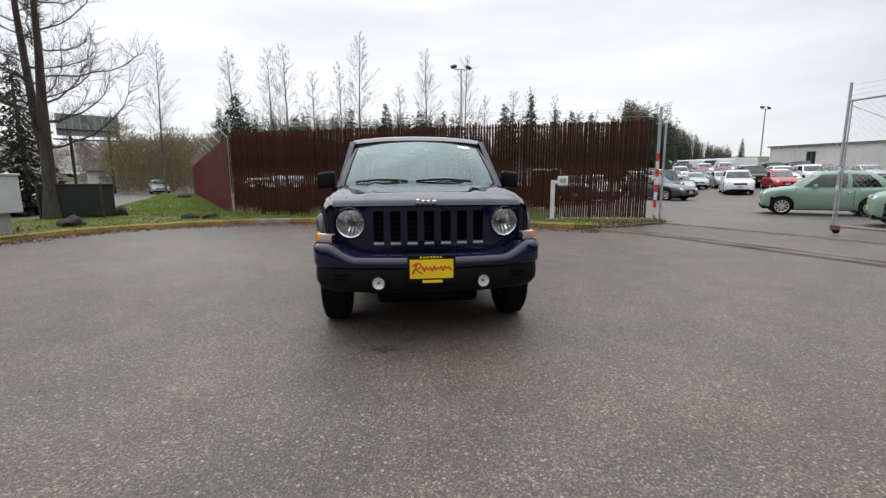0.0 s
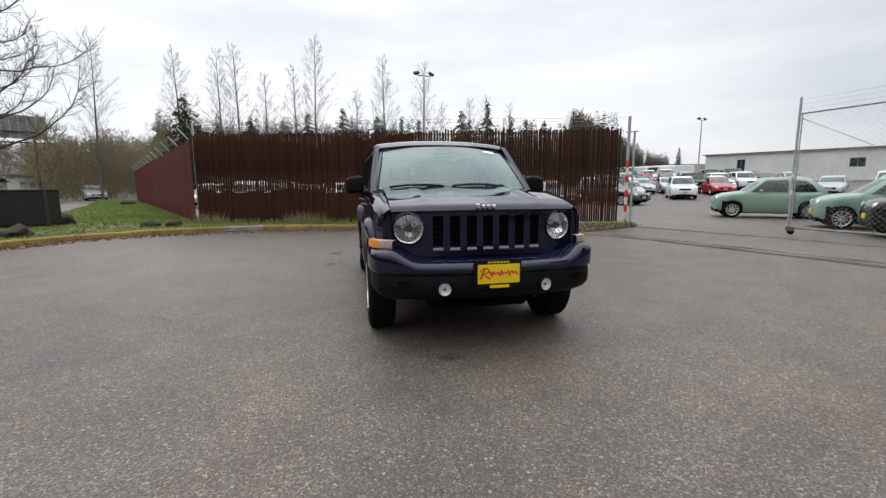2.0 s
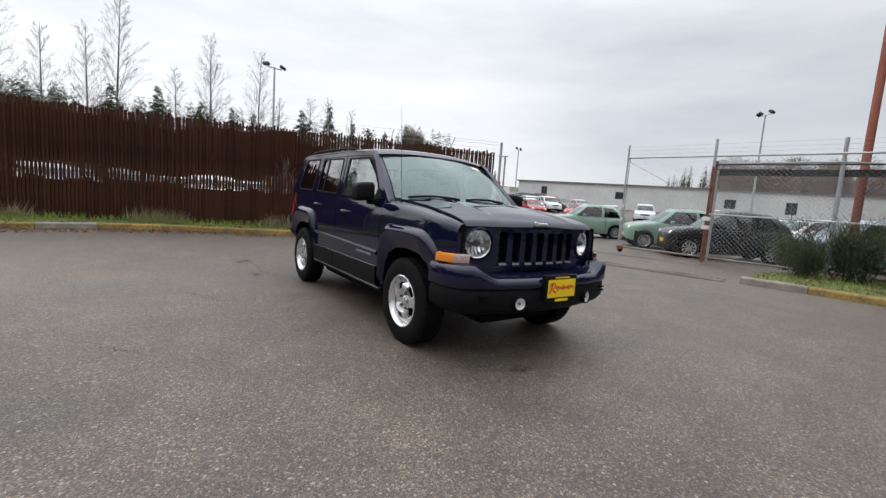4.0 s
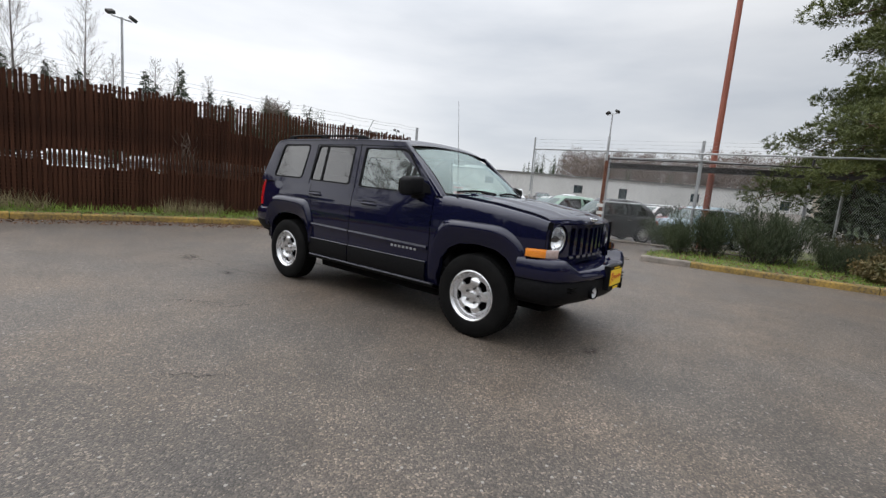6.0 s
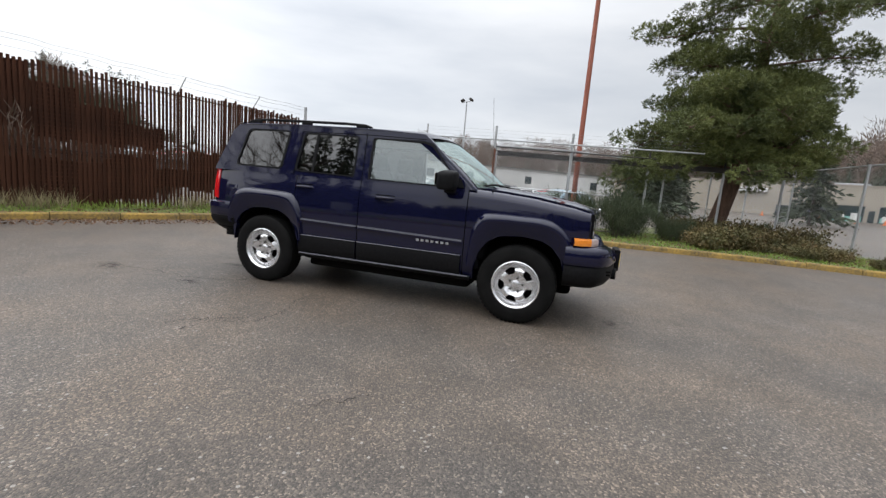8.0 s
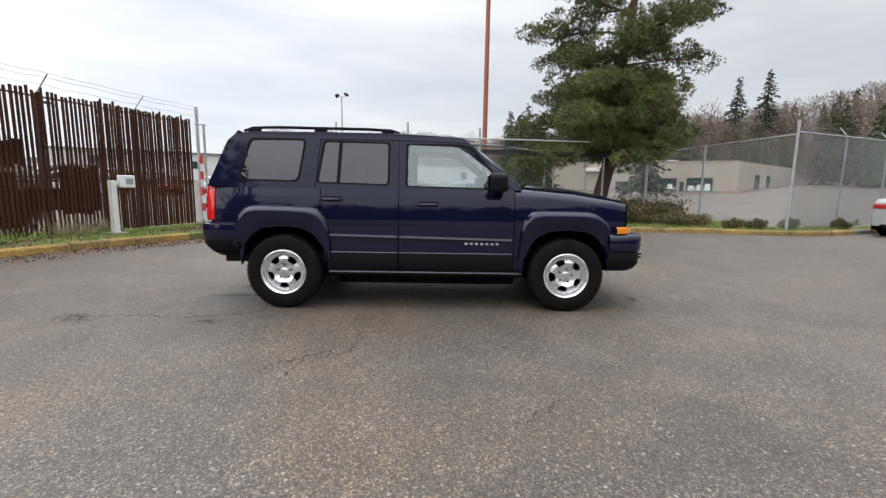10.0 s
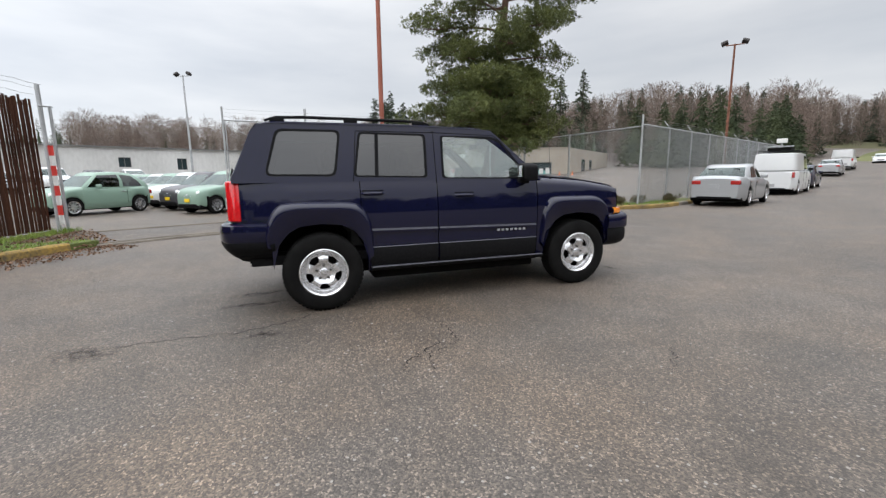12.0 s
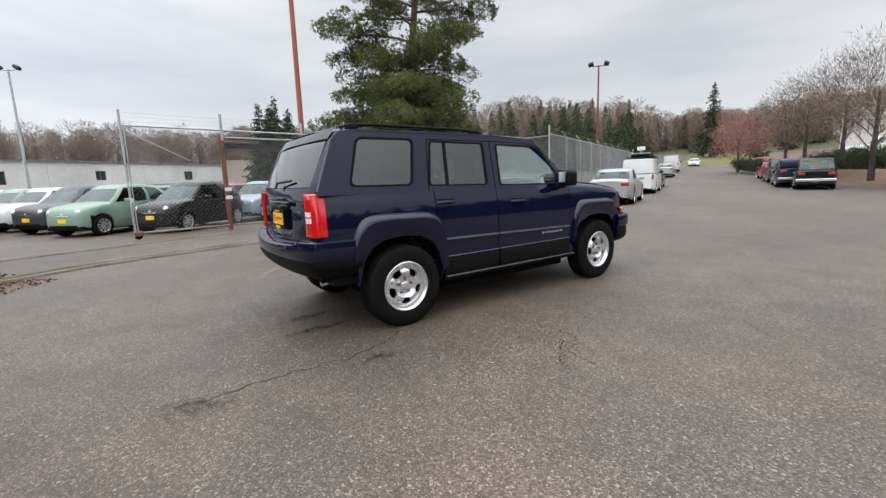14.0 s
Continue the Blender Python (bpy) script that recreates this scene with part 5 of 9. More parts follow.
            outer = [tuple(c + (Vector(p) - c) * (1 + 0.010 / max(0.01, (Vector(p) - c).length))) for p in w]
            plate(bm, outer, [inner], lambda u, v: Vector((s * (gx(v) + 0.004), u, v)), (-s * 0.012, 0, 0))
            part("window_seal", bm, BLACK_PLASTIC, pane, "black rubber seal")
        # divider of the rear door glass, door gaps
        bm = bmesh.new()
        plate(bm, [(0.795, 1.170), (0.825, 1.170), (0.805, 1.552), (0.775, 1.552)], [], lambda u, v: Vector((s * (gx(v) + 0.001), u, v)), (-s * 0.01, 0, 0))
        part("window_divider", bm, BLACK_PLASTIC, car)
        bm = bmesh.new()
        for a, b in (((0.250, 1.13), (0.258, 1.585)), ((1.02, 1.13), (0.975, 1.57))):
            tube(bm, [(s * (gx(a[1]) + 0.001), a[0], a[1]), (s * (gx(b[1]) + 0.001), b[0], b[1])], 0.0035, 4)
        for y0, y1 in ((0.985, -0.36),):
            tube(bm, [(s * (gx(1.565) + 0.001), 0.97, 1.570), (s * (gx(1.572) + 0.001), 0.2, 1.568), (s * (gx(1.56) + 0.001), -0.36, 1.553), (s * (gx(1.5) + 0.001), -0.455, 1.49)], 0.0035, 4)
        part("door_gap", bm, DARK_IN, car)

    # roof, rounded into the sides
    bm = bmesh.new()
    rows = []
    for k in range(31):
        v = k / 30
        yl, yr = -0.40, 1.80
        row = []
        for j in range(33):
            u = -1 + 2 * j / 32
            yf = -0.355 - 0.075 * (1 - u * u)
            yb = 1.765 + 0.05 * (1 - u * u)
            y = yf + (yb - yf) * v
            ze = 1.616 + 0.018 * min(1.0, v * 3) - 0.050 * max(0, (0.06 - v) / 0.06) ** 1.5 - 0.030 * max(0, (v - 0.95) / 0.05) ** 1.5
            a = abs(u)
            x = 0.716 * (1 - (1 - a) ** 1.0) if a < 0.92 else 0.716 * (0.92 + 0.08 * math.sin((a - 0.92) / 0.08 * math.pi / 2))
            z = ze + 0.043 * (1 - a ** 2.4) - 0.014 * max(0, (a - 0.9) / 0.1) ** 2
            z += 0.006 * max(0, 1 - abs(a - 0.55) / 0.06) * (1 if 0.08 < v < 0.93 else 0)
            row.append((math.copysign(x, u), y, z))
        rows.append(row)
    sheet(bm, rows)
    part("roof", bm, NAVY, car, "", True, 60)
    for s in (1, -1):
        bm = bmesh.new()
        tube(bm, [(s * 0.625, 0.26, 1.648), (s * 0.625, 0.34, 1.668), (s * 0.625, 0.55, 1.677), (s * 0.625, 1.40, 1.683), (s * 0.625, 1.63, 1.676), (s * 0.625, 1.72, 1.648)], [0.010, 0.013, 0.014, 0.014, 0.013, 0.010], 10)
        rail = part("roof_rail", bm, BLACK_PLASTIC, car, "black roof rail", True)
        for y in (0.37, 1.0, 1.62):
            bm = bmesh.new()
            box(bm, s * 0.625 - 0.014, s * 0.625 + 0.014, y - 0.06, y + 0.06, 1.638, 1.676, 0.008)
            part("rail_foot", bm, BLACK_PLASTIC, rail)
    # windscreen and its surround
    def shield(u, v, off=0.0):
        xb, xt = 0.742, 0.640
        x = u * (xb + (xt - xb) * v)
        yb, yt = -1.045 + 0.165 * u * u, -0.432 + 0.085 * u * u
        y = yb + (yt - yb) * v - 0.030 * math.sin(math.pi * v) - off * 0.55
        z = 1.150 - 0.012 * u * u + (1.600 - 0.030 * u * u - 1.150) * v + off * 0.8
        return (x, y, z)

    bm = bmesh.new()
    sheet(bm, [[shield(-1 + 2 * j / 24, k / 14) for j in range(25)] for k in range(15)])
    ws = part("windscreen", bm, WINDSHIELD, car, "large windscreen reflecting the pale sky", True)
    ws.visible_shadow = False
    bm = bmesh.new()
    for s in (1, -1):
        sheet(bm, [[shield(s * 0.975, k / 14, 0.003), shield(s * 1.0, k / 14, 0.004)] for k in range(15)])
    sheet(bm, [[shield(-1 + 2 * j / 24, 0.985, 0.003), shield(-1 + 2 * j / 24, 1.0, 0.004)] for j in range(25)])
    sheet(bm, [[shield(-1 + 2 * j / 24, 0.0, 0.003), shield(-1 + 2 * j / 24, 0.04, 0.003)] for j in range(25)])
    part("screen_border", bm, BLACK_PLASTIC, ws, "black ceramic border")
    bm = bmesh.new()
    sheet(bm, [[shield(0.64 + 0.2 * j / 4, 0.86 + 0.075 * k / 2, 0.004) for j in range(5)] for k in range(3)])
    part("sticker", bm, PAPER, ws, "pale paper sticker")
    both("pillar", lambda bm, s: sheet(bm, [[(s * (shield(1, k / 12)[0] - 0.012), shield(1, k / 12)[1] - 0.006, shield(1, k / 12)[2] + 0.003), (s * (shield(1, k / 12)[0] + 0.03), shield(1, k / 12)[1] + 0.005, shield(1, k / 12)[2] + 0.004), (s * (gx(shield(1, k / 12)[2]) + 0.002), shield(1, k / 12)[1] + 0.035, shield(1, k / 12)[2] - 0.004), (s * (gx(shield(1, k / 12)[2]) - 0.004), shield(1, k / 12)[1] + 0.10, shield(1, k / 12)[2] - 0.01)] for k in range(13)]), NAVY, angle=60)
    bm = bmesh.new()
    sheet(bm, [[(0.73 * u, -1.075 + 0.168 * u * u - 0.03, 1.140 - 0.018 * u * u), (0.74 * u, -1.05 + 0.166 * u * u, 1.150 - 0.014 * u * u), (0.745 * u, -0.98 + 0.166 * u * u, 1.135 - 0.014 * u * u)] for u in [-1 + k / 10 for k in range(21)]])
    part("cowl", bm, BLACK_PLASTIC, car)
    for x0, x1 in ((-0.62, -0.13), (-0.05, 0.48)):
        bm = bmesh.new()
        p = [shield(a / 0.74, 0.045 + 0.035 * math.sin((a - x0) / (x1 - x0) * math.pi), 0.018) for a in [x0 + (x1 - x0) * k / 8 for k in range(9)]]
        tube(bm, p, 0.010, 6)
        tube(bm, [(x1, -1.06, 1.15), p[5]], 0.009, 6)
        part("wiper", bm, BLACK_PLASTIC, car, smooth=True)
    # mirrors
    for s in (1, -1):
        bm = bmesh.new()
        box(bm, 0.845, 1.015, -0.735, -0.575, 1.125, 1.285, 0.035, seg=3)
        for v in bm.verts:
            v.co.y += 0.06 * (v.co.x - 0.84)
            v.co.z -= 0.02 * max(0, (v.co.x - 0.93) / 0.08)
            v.co.x *= s
        mir = part("mirror", bm, BLACK_PLASTIC, car, "black plastic door mirror", True)
        bm = bmesh.new()
        box(bm, min(s * 0.775, s * 0.88), max(s * 0.775, s * 0.88), -0.70, -0.60, 1.085, 1.14, 0.015)
        part("mirror_arm", bm, BLACK_PLASTIC, mir)
        bm = bmesh.new()
        vs = box(bm, -0.062, 0.062, -0.005, 0.005, -0.054, 0.054, 0.003)
        bmesh.ops.transform(bm, matrix=pose(s * 0.930, -0.566, 1.203, 0, 0, s * 14), verts=vs)
        part("mirror_glass", bm, CHROME, mir)
        bm = bmesh.new()
        plate(bm, [(-0.77, 1.142), (-0.60, 1.142), (-0.655, 1.245), (-0.735, 1.215)], [], lambda u, v: Vector((s * (gx(v) + 0.006), u, v)), (-s * 0.012, 0, 0))
        part("sail_panel", bm, BLACK_PLASTIC, mir)

    # tail: hatch with glass, lights, bumper
    def tail(x, z):
        y = 2.080 if z < 1.0 else lerp_table([(1.0, 2.080), (1.16, 2.060), (1.54, 1.880), (1.60, 1.835), (1.65, 1.79)], z)
        return y - 0.055 * (x / 0.78) ** 2

    bm = bmesh.new()
    zs = [0.55 + (1.19 - 0.55) * k / 12 for k in range(13)]
    sheet(bm, [[(-0.655 + 1.31 * j / 24, tail(-0.655 + 1.31 * j / 24, z) - (0.03 if 0.83 < z < 1.06 and abs(-0.655 + 1.31 * j / 24 + 0.03) < 0.28 else 0), z) for j in range(25)] for z in zs])
    hatch = part("hatch", bm, NAVY, car, "", True, 50)
    bm = bmesh.new()
    sheet(bm, [[((0.655 - 0.10 * (z - 1.2)) * (-1 + 2 * j / 24), tail(0.655 * (-1 + 2 * j / 24), z), z) for j in range(25)] for z in [1.195 + 0.378 * k / 10 for k in range(11)]])
    rg = part("rear_window", bm, TINT_GLASS, hatch, "dark tinted rear glass", True)
    rg.visible_shadow = False
    bm = bmesh.new()
    sheet(bm, [[((0.66) * (-1 + 2 * j / 24), tail(0.66 * (-1 + 2 * j / 24), z) + 0.012, z) for j in range(25)] for z in (1.56, 1.585, 1.62, 1.648)])
    part("spoiler", bm, NAVY, hatch, smooth=True)
    bm = bmesh.new()
    box(bm, -0.36, 0.24, 2.070, 2.100, 1.045, 1.085, 0.01)
    part("hatch_handle", bm, NAVY, hatch)
    bm = bmesh.new()
    tube(bm, [(0.0, 2.085, 1.19), (0.0, 2.070, 1.235), (-0.30, 2.035, 1.25)], 0.009, 6)
    part("rear_wiper", bm, BLACK_PLASTIC, hatch)

    def tail_pillar(bm, s):
        rows = []
        for z in [0.60 + 1.018 * k / 16 for k in range(17)]:
            xs = side_x(1.96, z) if z < 1.13 else gx(z) - 0.010
            ys = 2.005 if z < 1.13 else lerp_table([(1.13, 2.005), (1.16, 2.0), (1.54, 1.825), (1.60, 1.785)], z)
            xi = 0.65
            rows.append([(s * (xs + (xi - xs) * f), ys - 0.02 + (tail(xi, z) - ys + 0.02) * math.sin(f * math.pi / 2), z) for f in (0, 0.15, 0.3, 0.5, 0.75, 1.0)])
        sheet(bm, rows)

    both("rear_pillar", tail_pillar, NAVY, angle=60)

    def tail_lamp(bm, s, z0, z1, o):
        rows = []
        for k in range(8):
            z = z0 + (z1 - z0) * (0, 0.03, 0.25, 0.45, 0.65, 0.85, 0.97, 1)[k]
            e = -0.012 if k in (0, 7) else 0.0
            q = o + e
            rows.append([(s * x, y, z) for x, y in ((side_x(1.945, z) - 0.012, 1.942), (side_x(1.945, z) + q, 1.948), (side_x(1.96, z) + q, 1.97), (side_x(1.975, z) + q - 0.004, 2.000 + e), (side_x(1.985, z) - 0.020, 2.026 + q), (side_x(1.985, z) - 0.05, 2.040 + q), (0.70, 2.047 + q), (0.655, 2.049 + q), (0.645, 2.01))])
        sheet(bm, rows)

    both("tail_lamp", lambda bm, s: tail_lamp(bm, s, 0.815, 1.145, 0.010), RED_LENS, "tall red tail lamp")
    both("reverse_lamp", lambda bm, s: [sheet(bm, [[(s * (side_x(1.93, z) - a), b, z) for a, b in ((0.045, 2.046), (0.075, 2.058), (0.13, 2.061))] for z in zz]) for zz in ((0.925, 0.965), (0.975, 1.010))], CLEAR_LENS, "clear reverse lamp")
    bm = bmesh.new()
    pts = catmull([(x, y, 0) for x, y in rb], 6)
    rows = []
    for i, p in enumerate(pts):
        u = (pts[min(i + 1, len(pts) - 1)] - pts[max(i - 1, 0)]).normalized()
        nrm = Vector((u.y, -u.x, 0))
        dip = -0.05 * max(0.0, 1 - abs(p.x) / 0.62) ** 0.3 if abs(p.x) < 0.62 else 0.0
        prof = [(0.13, 0.80 + dip), (0.03, 0.795 + dip), (0.006, 0.78 + dip), (0.0, 0.74 + dip), (0.0, 0.655), (0.010, 0.645), (0.014, 0.635)]
        rows.append([tuple(p + nrm * o + Vector((0, 0, z))) for o, z in prof])
    sheet(bm, rows)
    part("rear_bumper", bm, NAVY, car, "body-coloured rear bumper", True, 45)
    bm = bmesh.new()
    rows = []
    for i, p in enumerate(pts):
        u = (pts[min(i + 1, len(pts) - 1)] - pts[max(i - 1, 0)]).normalized()
        nrm = Vector((u.y, -u.x, 0))
        rows.append([tuple(p + nrm * o + Vector((0, 0, z))) for o, z in ((0.012, 0.64), (0.008, 0.61), (0.028, 0.570), (0.075, 0.520), (0.14, 0.475), (0.22, 0.450), (0.36, 0.445))])
    sheet(bm, rows)
    part("lower_rear_bumper", bm, BLACK_PLASTIC, car, "black plastic lower rear bumper", True, 45)
    bm = bmesh.new()
    tube(bm, [(-0.52, 1.55, 0.42), (-0.52, 1.86, 0.415), (-0.52, 1.93, 0.405)], 0.022, 12)
    part("exhaust_pipe", bm, CHROME, car, smooth=True)

    # wheels
    for sx in (1, -1):
        for cy in (-WB, WB):
            build_wheel(car, sx, cy)

    # cabin: floor, dash, seats, wheel
    bm = bmesh.new()
    box(bm, -0.74, 0.74, -0.95, 1.9, 0.42, 0.50)
    box(bm, -0.76, 0.76, -1.0, -0.62, 0.5, 1.08, 0.05)
    box(bm, -0.72, 0.72, -0.96, -0.72, 1.0, 1.125, 0.04)
    part("dashboard", bm, BLACK_PLASTIC, car)
    bm = bmesh.new()
    sheet(bm, [[(0.69 * (-1 + 2 * j / 8), -0.28 + 2.0 * k / 8, 1.575 + 0.03 * (1 - (-1 + 2 * j / 8) ** 2)) for j in range(9)] for k in range(9)])
    part("headliner", bm, PALE_TRIM, car)
    for x, y, w in ((-0.37, 0.12, 0.48), (0.37, 0.12, 0.48), (-0.30, 1.0, 0.56), (0.32, 1.0, 0.62)):
        bm = bmesh.new()
        box(bm, x - w / 2, x + w / 2, y - 0.45, y + 0.05, 0.5, 0.72, 0.06)
        vs = box(bm, x - w / 2, x + w / 2, -0.06, 0.08, 0.0, 0.60, 0.06)
        bmesh.ops.transform(bm, matrix=pose(0, y, 0.66, -14, 0, 0), verts=vs)
        seat = part("seat", bm, SEAT_CLOTH, car, "grey cloth seat", True)
        bm = bmesh.new()
        box(bm, x - 0.14, x + 0.14, y + 0.12, y + 0.22, 1.25, 1.43, 0.04, seg=3)
        part("headrest", bm, SEAT_CLOTH, seat, smooth=True)
    bm = bmesh.new()
    m = pose(0.37, -0.52, 1.02, 0, 0, 90) @ pose(0, 0, 0, 0, 25, 0)
    rows = []
    for k in range(25):
        a = 2 * math.pi * k / 24
        rows.append([m @ Vector((0.016 * math.sin(b), (0.185 + 0.016 * math.cos(b)) * math.cos(a), (0.185 + 0.016 * math.cos(b)) * math.sin(a))) for b in [2 * math.pi * j / 8 for j in range(9)]])
    sheet(bm, rows)
    part("steering_wheel", bm, BLACK_PLASTIC, car, smooth=True)
    bm = bmesh.new()
    box(bm, -0.10, 0.10, -0.475, -0.455, 1.46, 1.52, 0.012)
    part("rear_view_mirror", bm, BLACK_PLASTIC, car)
    bm = bmesh.new()
    tube(bm, [(-0.745, -1.02, 1.10), (-0.745, -1.02, 1.135)], 0.012, 8)
    base = part("aerial", bm, BLACK_PLASTIC, car, "thin mast aerial on the wing")
    bm = bmesh.new()
    tube(bm, [(-0.745, -1.02, 1.13), (-0.750, -0.99, 1.50), (-0.756, -0.95, 1.93)], [0.0024, 0.0018, 0.0013], 6)
    part("mast", bm, DARK_STEEL, base)
    return car


def door_bits(door, s, y, z):
    """Handle with its recess, and lock."""
    bm = bmesh.new()
    x = side_x(y, z)
    sheet(bm, [[(s * (x + 0.001), y + a * 0.10, z - 0.035), (s * (x - 0.012), y + a * 0.09, z - 0.01), (s * (x - 0.012), y + a * 0.09, z + 0.01), (s * (x + 0.001), y + a * 0.10, z + 0.03)] for a in (-1, -0.5, 0, 0.5, 1)])
    part("handle_recess", bm, DARK_IN, door)
    bm = bmesh.new()
    tube(bm, [(s * (x - 0.002), y - 0.095, z), (s * (x + 0.022), y - 0.07, z + 0.003), (s * (x + 0.030), y, z + 0.004), (s * (x + 0.022), y + 0.07, z + 0.003), (s * (x - 0.002), y + 0.095, z)], [0.010, 0.014, 0.015, 0.014, 0.010], 8)
    part("door_handle", bm, NAVY, door, "", True)


WHEEL_PROFILE = [(0.0, 0.0), (0.05, -0.002), (0.07, -0.012), (0.085, -0.030), (0.10, -0.020), (0.13, 0.0), (0.165, -0.012), (0.19, -0.035)]


def build_wheel(car, s, cy):
    m = pose(s * 0.758, cy, WR, 0, 0, 0 if s > 0 else 180)
    bm = bmesh.new()
    lathe(bm, [(0.205, 0.098), (0.225, 0.108), (0.26, 0.110), (0.300, 0.106), (0.325, 0.098), (0.338, 0.085), (0.343, 0.070), (0.345, 0.0), (0.343, -0.070), (0.335, -0.09), (0.30, -0.106), (0.22, -0.1), (0.205, -0.09)], m, 64)
    tyre = part("tyre", bm, RUBBER, car, "black all-season tyre", True)
    # tread blocks along the shoulder
    bm = bmesh.new()
    for k in range(56):
        a = 2 * math.pi * (k + 0.5) / 56
        for off in (0.066, -0.066, 0.022, -0.022):
            vs = box(bm, off - 0.017, off + 0.017, -0.013, 0.013, 0.340, 0.3475)
            bmesh.ops.transform(bm, matrix=m @ Matrix.Rotation(a + (0.02 if off > 0 else 0.0), 4, "X"), verts=vs)
    part("tread", bm, RUBBER, tyre)
    bm = bmesh.new()
    lathe(bm, [(0.166, 0.050), (0.176, 0.056), (0.184, 0.082), (0.192, 0.098), (0.203, 0.107), (0.211, 0.103), (0.214, 0.095), (0.208, 0.085), (0.198, 0.070), (0.190, 0.02), (0.188, -0.09)], m, 56)
    rim = part("rim", bm, SILVER_WHEEL, car, "silver painted five-spoke steel wheel", True)
    # dished disc with five openings
    bm = bmesh.new()
    phase = -math.pi / 2 - (0.0 if cy > 0 else 0.2)
    holes = []
    for k in range(5):
        a = 2 * math.pi * k / 5 + phase
        pts = [(0.101, -0.25), (0.099, 0.0), (0.101, 0.25), (0.152, 0.345), (0.158, 0.0), (0.152, -0.345)]
        holes.append(rounded([(r * math.cos(a + d), r * math.sin(a + d)) for r, d in pts], 0.012, 3))
    nuts = [(0.060 * math.cos(math.pi * (2 * k + 1) / 5 + phase), 0.060 * math.sin(math.pi * (2 * k + 1) / 5 + phase)) for k in range(5)]

    def dish(u, v):
        r = math.hypot(u, v)
        x = lerp_table([(0.0, 0.072), (0.035, 0.072), (0.042, 0.066), (0.072, 0.066), (0.084, 0.078), (0.105, 0.090), (0.135, 0.088), (0.152, 0.074), (0.165, 0.052), (0.18, 0.050)], r)
        # the webs between the openings stand proud
        k = 0.5 - 0.5 * math.cos(5 * (math.atan2(v, u) - phase))
        x += 0.008 * k * max(0.0, 1 - abs(r - 0.118) / 0.045)
        return m @ Vector((x, u, v))

    ring_pts = [circle(0, 0, 0.176, 60)]
    plate(bm, ring_pts[0], holes + [circle(0, 0, 0.040, 20)], lambda u, v: Vector((u, v, 0)))
    bmesh.ops.subdivide_edges(bm, edges=[e for e in bm.edges if e.calc_length() > 0.022], cuts=2)
    bmesh.ops.triangulate(bm, faces=bm.faces)
    for v in bm.verts:
        v.co = dish(v.co.x, v.co.y)
    edge = [e for e in bm.edges if e.is_boundary]
    ex = bmesh.ops.extrude_edge_only(bm, edges=edge)
    for g in ex["geom"]:
        if isinstance(g, bmesh.types.BMVert):
            g.co -= m.to_3x3() @ Vector((0.022, 0, 0))
    part("wheel_disc", bm, SILVER_WHEEL, rim, "", True)
    bm = bmesh.new()
    lathe(bm, [(0.0, 0.080), (0.028, 0.079), (0.036, 0.074), (0.041, 0.060)], m, 24)
    part("hub_cap", bm, SILVER_WHEEL, rim, "", True)
    for u, v in nuts:
        bm = bmesh.new()
        lathe(bm, [(0.0, 0.084), (0.007, 0.083), (0.010, 0.078), (0.011, 0.060)], m @ pose(0, u, v), 8)
        part("lug_nut", bm, DARK_STEEL, rim, "", True)
    bm = bmesh.new()
    lathe(bm, [(0.0, 0.02), (0.12, 0.02), (0.165, 0.0), (0.168, -0.06), (0.0, -0.06)], m, 32)
    part("brake_drum", bm, DARK_IN, rim, "", True)


build_suv()


# ---- parked cars ----
def car_paint(name, c, metal=0.2):
    return surface(name, tuple(v * 0.92 for v in c), c, 0.40, metal, scale=60, fine=300, coat=0.8, spec=0.15)


PAINTS = {
    "pale green": car_paint("pale_green_car_paint", (0.235, 0.345, 0.275), 0.1),
    "white": car_paint("white_car_paint", (0.72, 0.73, 0.73), 0.0),
    "dark grey": car_paint("dark_grey_car_paint", (0.055, 0.052, 0.060)),
    "black": car_paint("black_car_paint", (0.006, 0.006, 0.0065)),
    "red": car_paint("red_car_paint", (0.36, 0.018, 0.02)),
    "silver": car_paint("silver_car_paint", (0.40, 0.41, 0.42), 0.4),
    "pale blue": car_paint("pale_blue_car_paint", (0.30, 0.40, 0.47), 0.1),
    "navy": car_paint("navy_car_paint", (0.02, 0.025, 0.05)),
    "brown": car_paint("brown_car_paint", (0.10, 0.06, 0.045)),
}
# length, width, height, wheelbase, wheel radius, belt, hood front, hood rear, cabin front, cabin rear, roof front, roof rear, deck height
SHAPES = {
    "hatchback": dict(L=3.38, W=1.51, H=1.43, wb=2.24, r=0.290, belt=0.875, nose=0.73, cowl=0.915, c0=-0.80, c1=1.56, r0=-0.20, r1=1.06, deck=0.915, doors=1),
    "sedan": dict(L=4.60, W=1.76, H=1.45, wb=2.68, r=0.32, belt=0.93, nose=0.70, cowl=0.97, c0=-0.75, c1=1.62, r0=-0.02, r1=1.00, deck=1.02, doors=2),
    "crossover": dict(L=4.70, W=1.84, H=1.70, wb=2.80, r=0.35, belt=1.05, nose=0.86, cowl=1.08, c0=-0.95, c1=2.20, r0=-0.35, r1=1.85, deck=1.05, doors=2),
    "van": dict(L=5.60, W=2.00, H=2.10, wb=3.50, r=0.36, belt=1.20, nose=0.95, cowl=1.18, c0=-1.75, c1=2.72, r0=-1.05, r1=2.66, deck=1.20, doors=2),
    "pickup": dict(L=5.50, W=1.95, H=1.80, wb=3.45, r=0.38, belt=1.12, nose=0.98, cowl=1.12, c0=-1.0, c1=0.75, r0=-0.45, r1=0.55, deck=1.15, doors=2),
}
